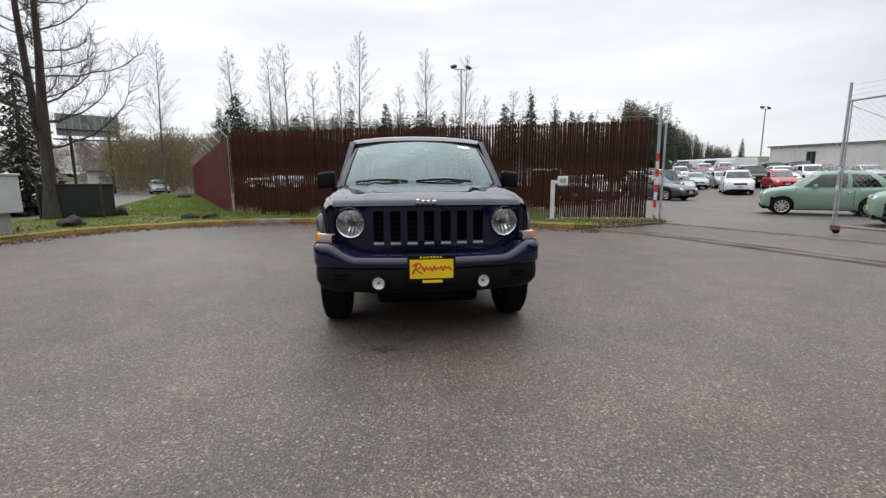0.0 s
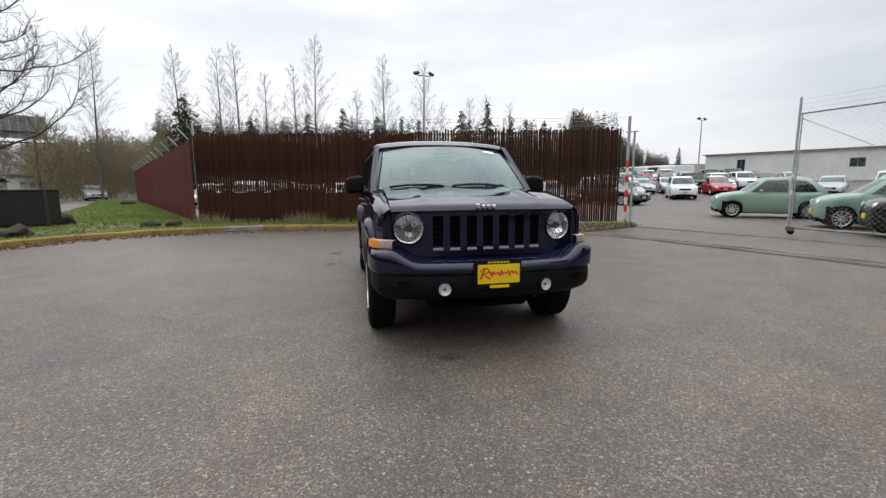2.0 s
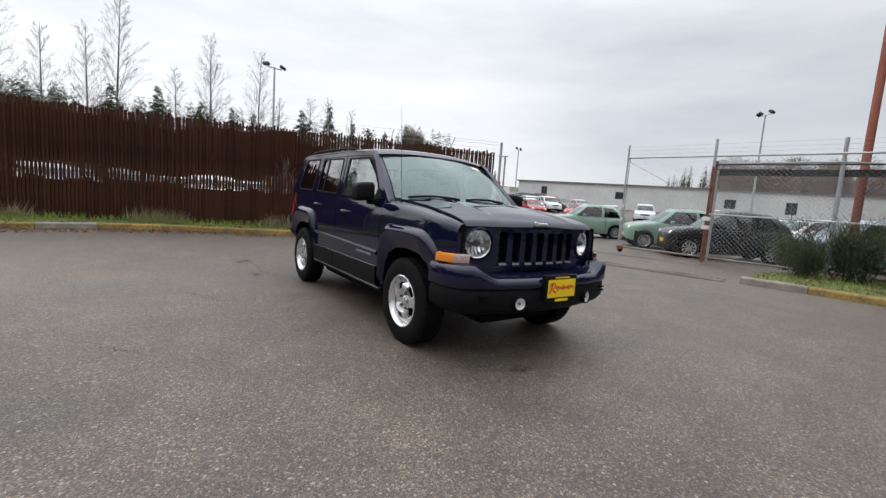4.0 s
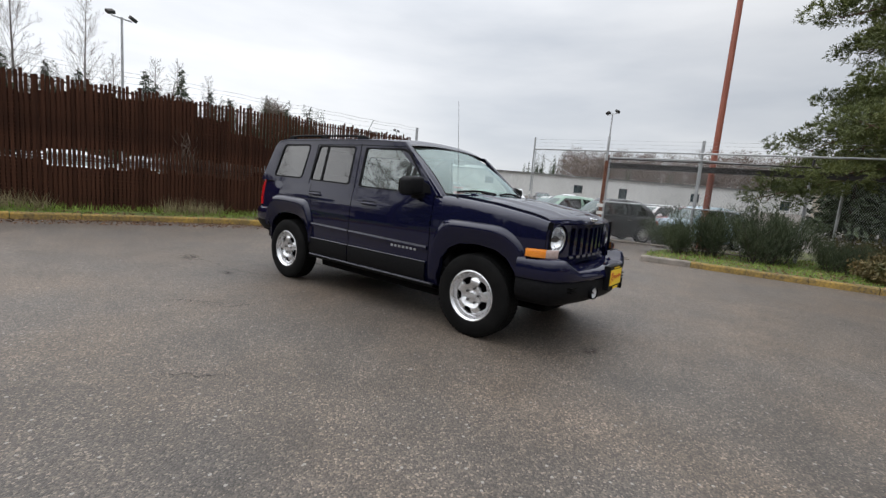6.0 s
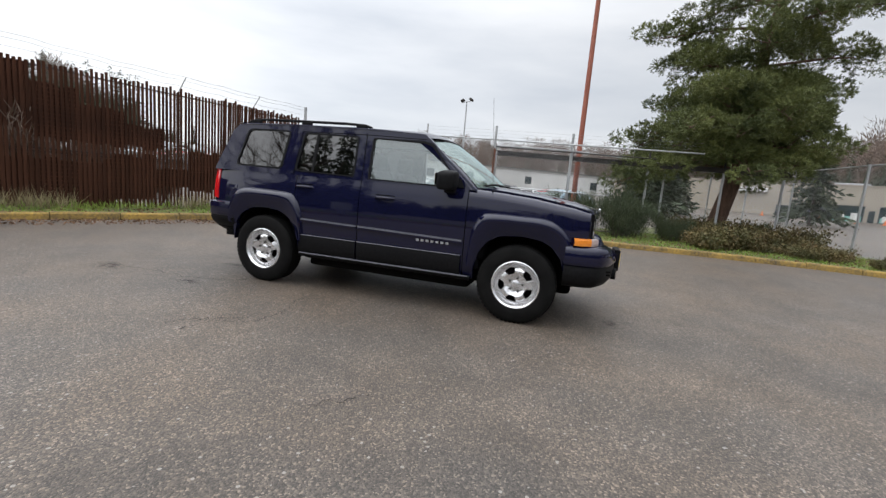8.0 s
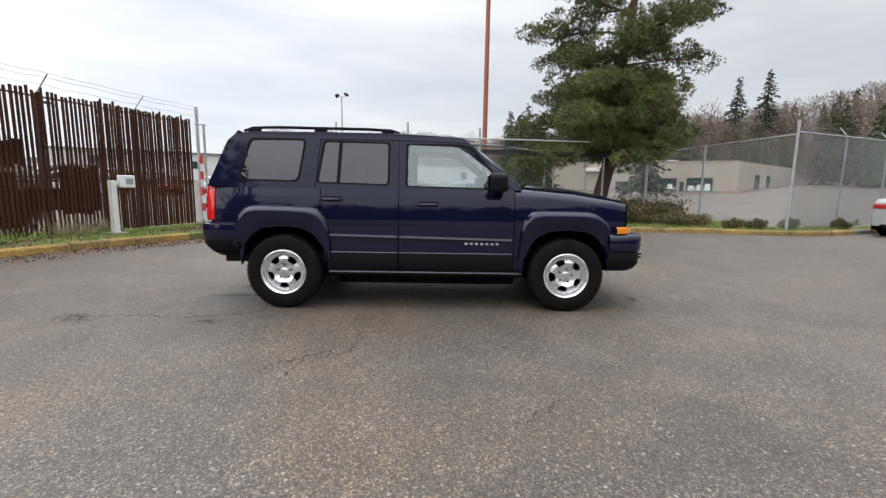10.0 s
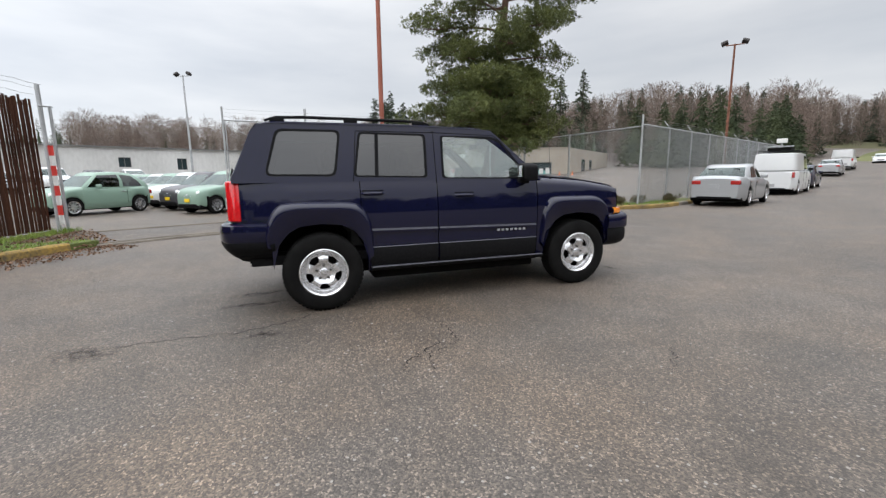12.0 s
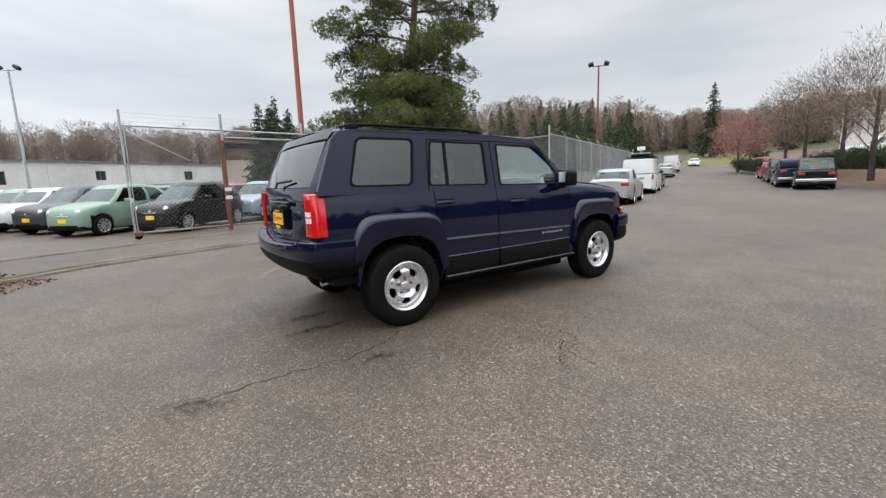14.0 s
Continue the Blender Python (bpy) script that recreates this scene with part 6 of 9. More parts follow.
PLATE_GREY = surface("plain_grey_plate", (0.30, 0.31, 0.32), (0.42, 0.43, 0.44), 0.5, scale=30, fine=90)


def build_car(shape, colour, label, m, plate_colour=None, group="", rack=False, blank=False, chrome=False):
    s = SHAPES[shape]
    L, W, H, wb, r, belt = s["L"], s["W"] / 2, s["H"], s["wb"], s["r"], s["belt"]
    paint = PAINTS[colour]
    kind = {"hatchback": "hatchback_car", "sedan": "sedan_car", "crossover": "crossover_car", "van": "van", "pickup": "pickup_truck"}[shape]
    car = thing(kind, label, "car" if shape not in ("van", "pickup") else shape, m, group)
    y0, y1 = -L / 2, L / 2
    ax = (-wb / 2 - 0.02, wb / 2 - 0.02)
    ra = r + (0.06 if shape != "hatchback" else 0.038)

    def half(y):
        e = min(1.0, max(0.0, min(y - y0, y1 - y)) / 0.62)
        if shape == "hatchback":
            return W * (0.60 + 0.40 * math.sqrt(1 - (1 - e) ** 2.4))
        return W * (0.80 + 0.20 * math.sin(max(0.0, e) * math.pi / 2) ** 0.8)

    def top(y):
        if shape == "hatchback":
            return lerp_table([(y0, 0.58), (y0 + 0.02, 0.680), (y0 + 0.06, 0.745), (y0 + 0.14, 0.800), (y0 + 0.30, 0.852), (y0 + 0.55, 0.898), (s["c0"], 0.930), (s["c0"] + 0.5, belt), (s["c1"] - 0.1, 0.93), (y1 - 0.10, 0.90), (y1 - 0.03, 0.83), (y1, 0.73)], y)
        return lerp_table([(y0, s["nose"] - 0.24), (y0 + 0.06, s["nose"] - 0.10), (y0 + 0.18, s["nose"] - 0.01), (y0 + 0.35, s["nose"] + 0.05), (s["c0"], s["cowl"]), (s["c0"] + 0.5, belt), (s["c1"] - 0.1, max(belt, s["deck"] - 0.02)), (y1 - 0.12, s["deck"]), (y1, s["deck"] - 0.10)], y)

    def low(y):
        z = 0.20 + 0.10 * max(0, 1 - min(y - y0, y1 - y) / 0.5)
        for a in ax:
            if abs(y - a) < ra:
                z = max(z, r + math.sqrt(max(0, ra * ra - (y - a) ** 2)))
        return z

    ys = sorted({round(v, 4) for v in [y0 + L * k / 44 for k in range(45)] + [y0 + 0.04, y0 + 0.10, y1 - 0.04, y1 - 0.12] + [a + d * ra for a in ax for d in (-1.001, -0.98, -0.9, -0.75, 0.75, 0.9, 0.98, 1.001)]})
    bm = bmesh.new()
    rows = []
    for y in ys:
        w, zt, zb = half(y), top(y), low(y)
        h = zt - zb
        side = [(w * 0.93, zb), (w * 0.985, zb + 0.10 * h), (w, zb + 0.35 * h), (w * 0.995, zb + 0.62 * h), (w * 0.97, zb + 0.86 * h), (w * 0.92, zt - 0.015), (w * 0.80, zt + 0.012), (w * 0.4, zt + 0.035), (0, zt + 0.042)]
        rows.append([(x, y, z) for x, z in side] + [(-x, y, z) for x, z in side[-2::-1]])
    vs = sheet(bm, rows)
    bm.faces.new(vs[0])
    bm.faces.new(vs[-1])
    part("body", bm, paint, car, "%s painted body" % colour, True, 42)
    bm = bmesh.new()
    box(bm, -W * 0.9, W * 0.9, y0 + 0.25, y1 - 0.2, 0.17, 0.42, 0.03)
    for a in ax:
        box(bm, -W * 0.95, W * 0.95, a - ra, a + ra, 0.32, r + ra - 0.02)
    part("underbody", bm, DARK_IN, car)

    # cabin: rings from belt to roof; glass between pillars
    fr = [0, 0.05, 0.40, 0.46, 0.80, 0.86, 1.0] if s["doors"] == 2 else [0, 0.05, 0.52, 0.58, 0.90, 0.95, 1.0]

    def ring(f):
        ya, yb = s["c0"] + (s["r0"] - s["c0"]) * (f + 0.10 * f * (f - 1)), s["c1"] + (s["r1"] - s["c1"]) * f ** 1.6
        w = W * (0.93 - (0.24 if shape == "hatchback" else 0.15 if shape != "van" else 0.07) * f ** (1.7 if shape == "hatchback" else 1.2))
        z = belt + 0.02 + (H - 0.06 - belt - 0.02) * f
        pts = [(w * k, ya - 0.16 * (1 - k * k) * (1 - 0.4 * f), z + 0.035 * (1 - k * k) * (f > 0.95)) for k in (-0.88, -0.45, 0, 0.45, 0.88)]
        pts += [(w * (1 - 0.07 * abs(2 * q - 1) ** 3), ya + 0.04 + (yb - ya - 0.08) * q, z + 0.045 * f * (1 - (2 * q - 0.8) ** 2)) for q in fr]
        pts += [(w * k, yb + 0.10 * (1 - k * k), z) for k in (0.88, 0.45, 0, -0.45, -0.88)]
        pts += [(-w * (1 - 0.07 * abs(2 * q - 1) ** 3), ya + 0.04 + (yb - ya - 0.08) * q, z + 0.045 * f * (1 - (2 * q - 0.8) ** 2)) for q in fr[::-1]]
        return pts

    rings = [ring(f) for f in (0, 0.06, 0.5, 0.88, 1.0)]
    n = len(rings[0])
    nf = len(fr)
    glass_cols = set(range(0, 4)) | {5 + k for k in (1, 3)} | ({5 + 5} if s["doors"] == 2 and shape == "crossover" else set()) | set(range(5 + nf, 5 + nf + 4)) | {10 + nf + (nf - 2 - k) for k in (1, 3)}
    if shape == "van":
        glass_cols = {0, 1, 2, 3, 6, 10 + nf + nf - 3, 5 + nf, 5 + nf + 1, 5 + nf + 2, 5 + nf + 3}
    if blank:
        glass_cols = set(range(0, 4)) | {6, 10 + nf + nf - 3}
    screen_cols = {0, 1, 2, 3} | set(range(5 + nf, 9 + nf))
    bm, bl, br, bs, bt = (bmesh.new() for _ in range(5))
    for target, want in ((bm, 0), (bl, 1), (br, 2), (bs, 3), (bt, 4)):
        vv = [[target.verts.new(p) for p in rr] for rr in rings]
        for i in range(len(rings) - 1):
            for k in range(n):
                kind_of = (3 if k < 4 else 1 if k < 5 + nf - 1 else 4 if k in screen_cols else 2) if k in glass_cols and i in (1, 2) else 0
                if kind_of == want:
                    target.faces.new((vv[i][k], vv[i][(k + 1) % n], vv[i + 1][(k + 1) % n], vv[i + 1][k]))
        if want == 0:
            prev = vv[-1]
            for q, dz in ((0.92, 0.035), (0.7, 0.055), (0.35, 0.062)):
                cx, cy = 0, (s["r0"] + s["r1"]) / 2
                nxt = [target.verts.new((v.co.x * q, cy + (v.co.y - cy) * q, rings[-1][0][2] + dz + (v.co.z - rings[-1][0][2]) * q)) for v in vv[-1]]
                for k in range(n):
                    target.faces.new((prev[k], prev[(k + 1) % n], nxt[(k + 1) % n], nxt[k]))
                prev = nxt
            target.faces.new(prev)
        for v in [v for v in target.verts if not v.link_faces]:
            target.verts.remove(v)
    part("cabin", bm, paint, car, "", True, 50)
    for name, mesh, material in (("side_glass", bl, CAR_GLASS), ("side_glass", br, CAR_GLASS), ("windscreen", bs, CAR_SCREEN), ("rear_window", bt, CAR_SCREEN)):
        if mesh.faces:
            part(name, mesh, material, car, "", True, 50).visible_shadow = False
        else:
            mesh.free()
    bm = bmesh.new()
    for sx in (-0.38, 0.38):
        for yy in (s["c0"] + 1.05, s["c0"] + 1.95):
            if yy < s["c1"] - 0.3:
                box(bm, sx - 0.22, sx + 0.22, yy, yy + 0.16, belt - 0.3, belt + 0.22, 0.04)
                box(bm, sx - 0.12, sx + 0.12, yy + 0.03, yy + 0.13, belt + 0.22, belt + 0.36, 0.03)
    box(bm, -W * 0.8, W * 0.8, s["c0"] + 0.05, s["c1"] - 0.1, belt - 0.25, belt - 0.05)
    part("interior", bm, DARK_IN, car)
    # wheels
    for sx in (1, -1):
        for a in ax:
            wm = pose(sx * (W - 0.11), a, r, 0, 0, 0 if sx > 0 else 180)
            bm = bmesh.new()
            lathe(bm, [(r * 0.62, 0.09), (r * 0.75, 0.102), (r * 0.92, 0.095), (r, 0.07), (r, -0.07), (r * 0.9, -0.1), (r * 0.6, -0.1)], wm, 28)
            tyre = part("wheel", bm, RUBBER, car, "black tyre on a light alloy rim", True)
            bm = bmesh.new()
            lathe(bm, [(r * 0.58, 0.060), (r * 0.62, 0.098), (r * 0.70, 0.104), (r * 0.71, 0.07)], wm, 28)
            lathe(bm, [(0.0, 0.092), (0.05, 0.088), (0.07, 0.07)], wm, 14)
            for k in range(10):
                q = box(bm, 0.070, 0.090, -0.020, 0.020, 0.04, r * 0.60)
                bmesh.ops.transform(bm, matrix=wm @ Matrix.Rotation(2 * math.pi * k / 10, 4, "X"), verts=q)
            part("rim", bm, SILVER_WHEEL, tyre, "", True)
            bm = bmesh.new()
            lathe(bm, [(0.0, 0.045), (r * 0.6, 0.045)], wm, 20)
            part("hub_back", bm, DARK_IN, tyre)
    # lamps, plates, mirrors, handles, trim
    zn = s["nose"]
    for sx in (1, -1):
        x = sx * half(y0 + 0.14) * (0.80 if shape != "hatchback" else 0.74)
        bm = bmesh.new()
        bmesh.ops.create_uvsphere(bm, u_segments=16, v_segments=10, radius=1.0, matrix=pose(x, y0 + (0.135 if shape != "hatchback" else 0.115), zn - (0.075 if shape != "hatchback" else 0.035), -25, 0, sx * 28) @ Matrix.Diagonal((0.12 if shape != "hatchback" else 0.105, 0.09, 0.085, 1)))
        part("headlamp", bm, CLEAR_LENS, car, "clear headlamp", True)
        bm = bmesh.new()
        if shape == "van":
            box(bm, sx * W * 0.86 - 0.06, sx * W * 0.86 + 0.06, y1 - 0.09, y1 + 0.012, 0.85, 1.12, 0.02)
        else:
            box(bm, sx * half(y1 - 0.1) * 0.78 - 0.17, sx * half(y1 - 0.1) * 0.78 + 0.13, y1 - 0.12, y1 + 0.012, s["deck"] - 0.27, s["deck"] - 0.12, 0.03)
        part("tail_lamp", bm, DULL_RED, car, "red tail lamp")
        bm = bmesh.new()
        box(bm, min(sx * W * 0.93, sx * (W + 0.16)), max(sx * W * 0.93, sx * (W + 0.16)), s["c0"] + 0.42, s["c0"] + 0.52, belt + 0.03, belt + 0.15, 0.03, seg=3)
        part("mirror", bm, BLACK_PLASTIC if shape == "van" else paint, car, "", True)
        for yy in ((s["c0"] + 1.25,) if s["doors"] == 1 else (s["c0"] + 1.15, s["c0"] + 2.05)):
            bm = bmesh.new()
            box(bm, sx * W * 0.985 - 0.015, sx * W * 0.985 + 0.015, yy, yy + 0.16, belt - 0.13, belt - 0.10, 0.008)
            part("door_handle", bm, CHROME if shape != "van" else BLACK_PLASTIC, car)
            bm = bmesh.new()
            box(bm, sx * W * 0.998 - 0.004, sx * W * 0.998 + 0.0015, yy + 0.20, yy + 0.212, 0.34, belt - 0.06)
            part("door_gap", bm, DARK_IN, car)
    for d, y, name in ((-1, y0 - 0.006, "front_bumper"), (1, y1 + 0.006, "rear_bumper")):
        bm = bmesh.new()
        box(bm, -W * 0.62, W * 0.62, min(y, y - d * 0.1), max(y, y - d * 0.1), 0.26, 0.36, 0.03)
        part(name, bm, BLACK_PLASTIC, car, "dark lower intake" if d < 0 else "")
        if chrome and d > 0:
            bm = bmesh.new()
            box(bm, -W * 0.93, W * 0.93, y1 - 0.10, y1 + 0.10, 0.44, 0.60, 0.04)
            part("step_bumper", bm, SATIN, car, "bright chrome step bumper")
        bm = bmesh.new()
        pc = PLATE_Y if plate_colour == "yellow" and d < 0 else PLATE_GREY
        zp = 0.40 if d < 0 or shape != "sedan" else 0.62
        wp = 0.15 if shape != "hatchback" else 0.13
        box(bm, -wp, wp, min(y + d * 0.012, y - d * 0.05), max(y + d * 0.012, y - d * 0.05), zp, zp + (0.15 if shape != "hatchback" else 0.115), 0.004)
        part("plate", bm, pc, car, "yellow dealer plate" if pc is PLATE_Y else "plain plate")
    if shape == "hatchback":
        bm = bmesh.new()
        box(bm, -0.22, 0.22, y0 - 0.006, y0 + 0.05, 0.585, 0.605, 0.008)
        part("chrome_moustache", bm, CHROME, car)
        bm = bmesh.new()
        bmesh.ops.create_uvsphere(bm, u_segments=12, v_segments=8, radius=0.05, matrix=pose(0, y0 + 0.02, 0.63) @ Matrix.Diagonal((1, 0.4, 0.8, 1)))
        part("badge", bm, SATIN, car, "", True)
        for sx in (1, -1):
            bm = bmesh.new()
            bmesh.ops.create_uvsphere(bm, u_segments=12, v_segments=8, radius=1, matrix=pose(sx * 0.56, y0 + 0.10, 0.50, 0, 0, sx * 30) @ Matrix.Diagonal((0.055, 0.05, 0.045, 1)))
            part("fog_lamp", bm, CLEAR_LENS, car, "", True)
        bm = bmesh.new()
        box(bm, -W * 0.80, W * 0.80, y0 + 0.035, y0 + 0.40, 0.19, 0.31, 0.03)
        part("lower_lip", bm, BLACK_PLASTIC, car)
    else:
        bm = bmesh.new()
        box(bm, -W * 0.42, W * 0.42, y0 - 0.004, y0 + 0.06, zn - 0.24, zn - 0.10, 0.02)
        part("grille", bm, DARK_IN, car)
    if rack:
        for yy in (-0.6, 0.6, 1.7):
            bm = bmesh.new()
            tube(bm, [(-W * 0.85, yy, H + 0.0), (-W * 0.85, yy, H + 0.12), (W * 0.85, yy, H + 0.12), (W * 0.85, yy, H + 0.0)], 0.02, 6)
            part("roof_bar", bm, BLACK_PLASTIC, car)
        bm = bmesh.new()
        box(bm, -0.5, 0.5, 0.6, 1.7, H + 0.13, H + 0.30, 0.04)
        part("rack_box", bm, DARK_IN, car)
        bm = bmesh.new()
        tube(bm, [(0, 1.1, H + 0.3), (0, 1.1, H + 0.55)], 0.05, 8)
        tube(bm, [(-0.55, 1.3, H + 0.36), (0.55, 1.3, H + 0.36)], 0.03, 8)
        part("mast", bm, GALV, car)
        bm = bmesh.new()
        box(bm, -0.22, 0.22, 0.95, 1.2, H + 0.55, H + 0.78, 0.02)
        part("roof_unit", bm, WHITE_PAINT, car)
    if shape == "pickup":
        bm = bmesh.new()
        box(bm, -W * 0.88, W * 0.88, 0.85, y1 - 0.06, s["deck"] + 0.03, s["deck"] + 0.56, 0.12, seg=3)
        part("canopy", bm, paint, car, "", True)
    return car


def heading(x, y, dx, dy, z=None):
    return pose(x, y, ground_z(x, y) if z is None else z, 0, 0, math.degrees(math.atan2(dy, dx)) + 90)


def place(shape, colour, label, x, y, dx, dy, **k):
    return build_car(shape, colour, label, heading(x, y, dx, dy), **k)


ROW = "hatchbacks in the lot"
g1 = place("hatchback", "pale green", "pale green rounded hatchback parked on the lot", 14.06, 8.15, -0.79, 0.61, group=ROW)
hd = (-0.70, 0.71)
lead = [(11.96, 1.62, "black", "black rounded hatchback with a yellow plate"), (12.98, 3.61, "pale green", "pale green rounded hatchback with a yellow plate"), (15.06, 4.65, "dark grey", "dark grey rounded hatchback with a yellow plate"), (17.15, 5.70, "white", "white rounded hatchback with a yellow plate"), (19.2, 6.75, "pale green", "pale green rounded hatchback with a yellow plate")]
made = {}
for x, y, c, lab in lead:
    if c in made:
        copy_thing(made[c], heading(x, y, *hd))
    else:
        made[c] = place("hatchback", c, lab, x, y, *hd, plate_colour="yellow", group=ROW)
for k in range(5):
    c = ("white", "pale green", "pale green", "white", "dark grey")[k]
    copy_thing(made[c], heading(21.3 + 2.1 * k, 7.8 + 1.05 * k, *hd))
# second row behind
for k, c in enumerate(("white", "pale green", "white", "dark grey", "white", "pale green", "black", "white")):
    copy_thing(made[c], heading(18.6 + 2.1 * k, 1.3 + 1.1 * k, *hd))
place("hatchback", "pale blue", "pale blue rounded hatchback behind the fence", 14.2, -1.0, -0.75, 0.66, plate_colour="yellow", group=ROW)
place("hatchback", "red", "red rounded hatchback behind the fence", 17.2, -0.3, -0.6, 0.8, group=ROW)

# far lot rows
wsuv = place("crossover", "white", "white crossover parked in the far lot", 24.6, 24.6, -0.55, -0.83, group="cars in the far lot")
rsed = place("sedan", "red", "red sedan parked in the far lot", 30.0, 26.6, -0.50, -0.86, group="cars in the far lot")
dsed = place("sedan", "dark grey", "dark grey sedan beside the gateway", 15.6, 20.2, 0.35, -0.94, group="cars in the far lot")
bpick = place("pickup", "black", "black pickup parked in the far lot", 18.2, 23.6, -0.4, -0.9, group="cars in the far lot")
ssed = place("sedan", "silver", "silver sedan parked in the far lot", 20.6, 25.4, -0.45, -0.9, group="cars in the far lot")
wsed = place("sedan", "white", "white sedan parked in the far lot", 33.5, 30.2, -0.4, -0.9, group="cars in the far lot")
stock = [wsuv, rsed, dsed, ssed, wsed, bpick]
for i in range(4):
    for k in range(9):
        o = stock[(i * 5 + k * 7 + (k * k) % 3) % len(stock)]
        x, y = 21.0 + 2.6 * k + 4.5 * i, 32.0 + 5.6 * i - 0.25 * k
        if x < 44:
            copy_thing(o, heading(x, y, -0.45 + 0.05 * math.sin(i + k), -0.9))
for k in range(5):
    copy_thing(stock[(k * 2 + 1) % 5], heading(31.5 + 2.7 * k, 22.5 - 1.9 * k, -0.8, -0.5))
for k in range(4):
    copy_thing(stock[(k * 3) % 5], heading(12.5 + 1.7 * k, 29.0 + 1.2 * k, -0.3, -0.95))

# street side
place("sedan", "silver", "silver sedan parked at the kerb", 7.35, -14.4, 0.41, -0.91)
place("van", "white", "white work van with roof gear parked at the kerb", 11.9, -24.2, 0.41, -0.91, rack=True, blank=True)
place("sedan", "navy", "dark sedan parked at the kerb beyond the van", 14.6, -30.2, 0.41, -0.91)
place("sedan", "silver", "pale sedan parked further down the street", 22.0, -46.5, 0.41, -0.91)
place("van", "white", "white van further down the street", 27.0, -57.5, 0.41, -0.91, blank=True)
place("sedan", "white", "white sedan far down the street", 34.5, -80.0, -0.41, 0.91)
d0 = place("crossover", "black", "black utility wagon parked along the bank", 4.4, -29.4, 0.30, -0.95, chrome=True)
place("pickup", "navy", "dark pickup with canopy parked along the bank", 6.4, -32.8, 0.36, -0.93, chrome=True)
place("crossover", "dark grey", "dark grey crossover parked along the bank", 8.8, -38.4, 0.38, -0.92)
place("sedan", "red", "red sedan parked along the bank", 11.0, -43.5, 0.40, -0.91)
place("pickup", "white", "white pickup up on the bank", 5.2, -51.0, 0.93, 0.36).location.z = 1.95
# side road to the north-west
place("sedan", "silver", "silver sedan far down the side road", -25.3, 43.8, 0.50, -0.86)
for k in range(4):
    place("crossover" if k % 2 else "sedan", ("black", "silver", "navy", "dark grey")[k], "car parked beyond the side road", -15.6 - 1.9 * k, 13.2 + 2.3 * k, 0.80, -0.6, group="cars beyond the side road")

rv = place("van", "white", "white van in the far row of the lot", 46.0, 56.0, -0.9, 0.4, group="white vans in the far row")
for k in range(9):
    a = radians(50.6 + 0.95 * k)
    r = 74 + 5 * math.sin(k * 2.3)
    copy_thing(rv, heading(-0.2 + r * math.cos(a), -5.1 + r * math.sin(a), -0.9, 0.4 + 0.2 * math.sin(k)))
place("sedan", "navy", "dark sedan parked before the beige store", 47.2, -23.4, 0.5, 0.85)
for k in range(4):
    copy_thing((ssed, dsed, wsed)[k % 3], heading(-9.5 + 4.2 * k, 25.0 + 0.6 * math.sin(k * 2), 0.1, -1))
for k in range(5):
    copy_thing((ssed, dsed, wsed)[k % 3], heading(-5.2 + 2.5 * k, 15.6 - 0.62 * k, 0.25, -1))
for k in range(3):
    copy_thing((dsed, bpick)[k % 2], heading(5.4 + 2.6 * k, 17.5 + 0.8 * k, 0.2, -1))


# ---- plants ----
class Soup:
    """Loose faces gathered for one mesh."""

    def __init__(self):
        self.v, self.f, self.count = [], [], 0

    def add(self, verts, faces):
        verts = np.asarray(verts, dtype=np.float32).reshape(-1, 3)
        self.f.append(np.asarray(faces, dtype=np.int32) + self.count)
        self.v.append(verts)
        self.count += len(verts)

    def limb(self, pts, radii, n=4):
        pts = np.asarray(pts, dtype=float)
        out = []
        for i, p in enumerate(pts):
            d = pts[min(i + 1, len(pts) - 1)] - pts[max(i - 1, 0)]
            d = d / (np.linalg.norm(d) + 1e-9)
            a = np.cross(d, (0.31, 0.95, 0.07))
            a /= np.linalg.norm(a) + 1e-9
            b = np.cross(d, a)
            for k in range(n):
                t = 2 * math.pi * k / n
                out.append(p + radii[i] * (math.cos(t) * a + math.sin(t) * b))
        faces = []
        for i in range(len(pts) - 1):
            for k in range(n):
                q = i * n
                faces.append((q + k, q + (k + 1) % n, q + n + (k + 1) % n, q + n + k))
        self.add(out, faces)

    def blades(self, base, tip, width):
        """Thin two-triangle leaves from base to tip points."""
        base, tip = np.asarray(base), np.asarray(tip)
        d = tip - base
        side = np.cross(d, np.random.normal(size=d.shape))
        side /= np.linalg.norm(side, axis=1, keepdims=True) + 1e-9
        w = side * (width if np.isscalar(width) else np.asarray(width)[:, None])
        midp = base + d * 0.45
        v = np.stack([base, midp + w, tip, midp - w], axis=1).reshape(-1, 3)
        n = len(base)
        f = np.arange(n * 4).reshape(n, 4)
        self.add(v, f)

    def mesh(self, name, material, parent=None, smooth=False):
        v = np.concatenate(self.v)
        loops = np.concatenate([f.reshape(-1) for f in self.f])
        sizes = np.concatenate([np.full(len(f), f.shape[1], dtype=np.int32) for f in self.f])
        me = bpy.data.meshes.new(name)
        me.vertices.add(len(v))
        me.vertices.foreach_set("co", v.reshape(-1))
        me.loops.add(len(loops))
        me.loops.foreach_set("vertex_index", loops)
        me.polygons.add(len(sizes))
        me.polygons.foreach_set("loop_start", np.concatenate([[0], np.cumsum(sizes)[:-1]]).astype(np.int32))
        me.update(calc_edges=True)
        me.validate()
        me.materials.append(material)
        if smooth:
            me.polygons.foreach_set("use_smooth", [True] * len(me.polygons))
        ob = new(name, me)
        if parent is not None:
            ob.parent = parent
        return ob


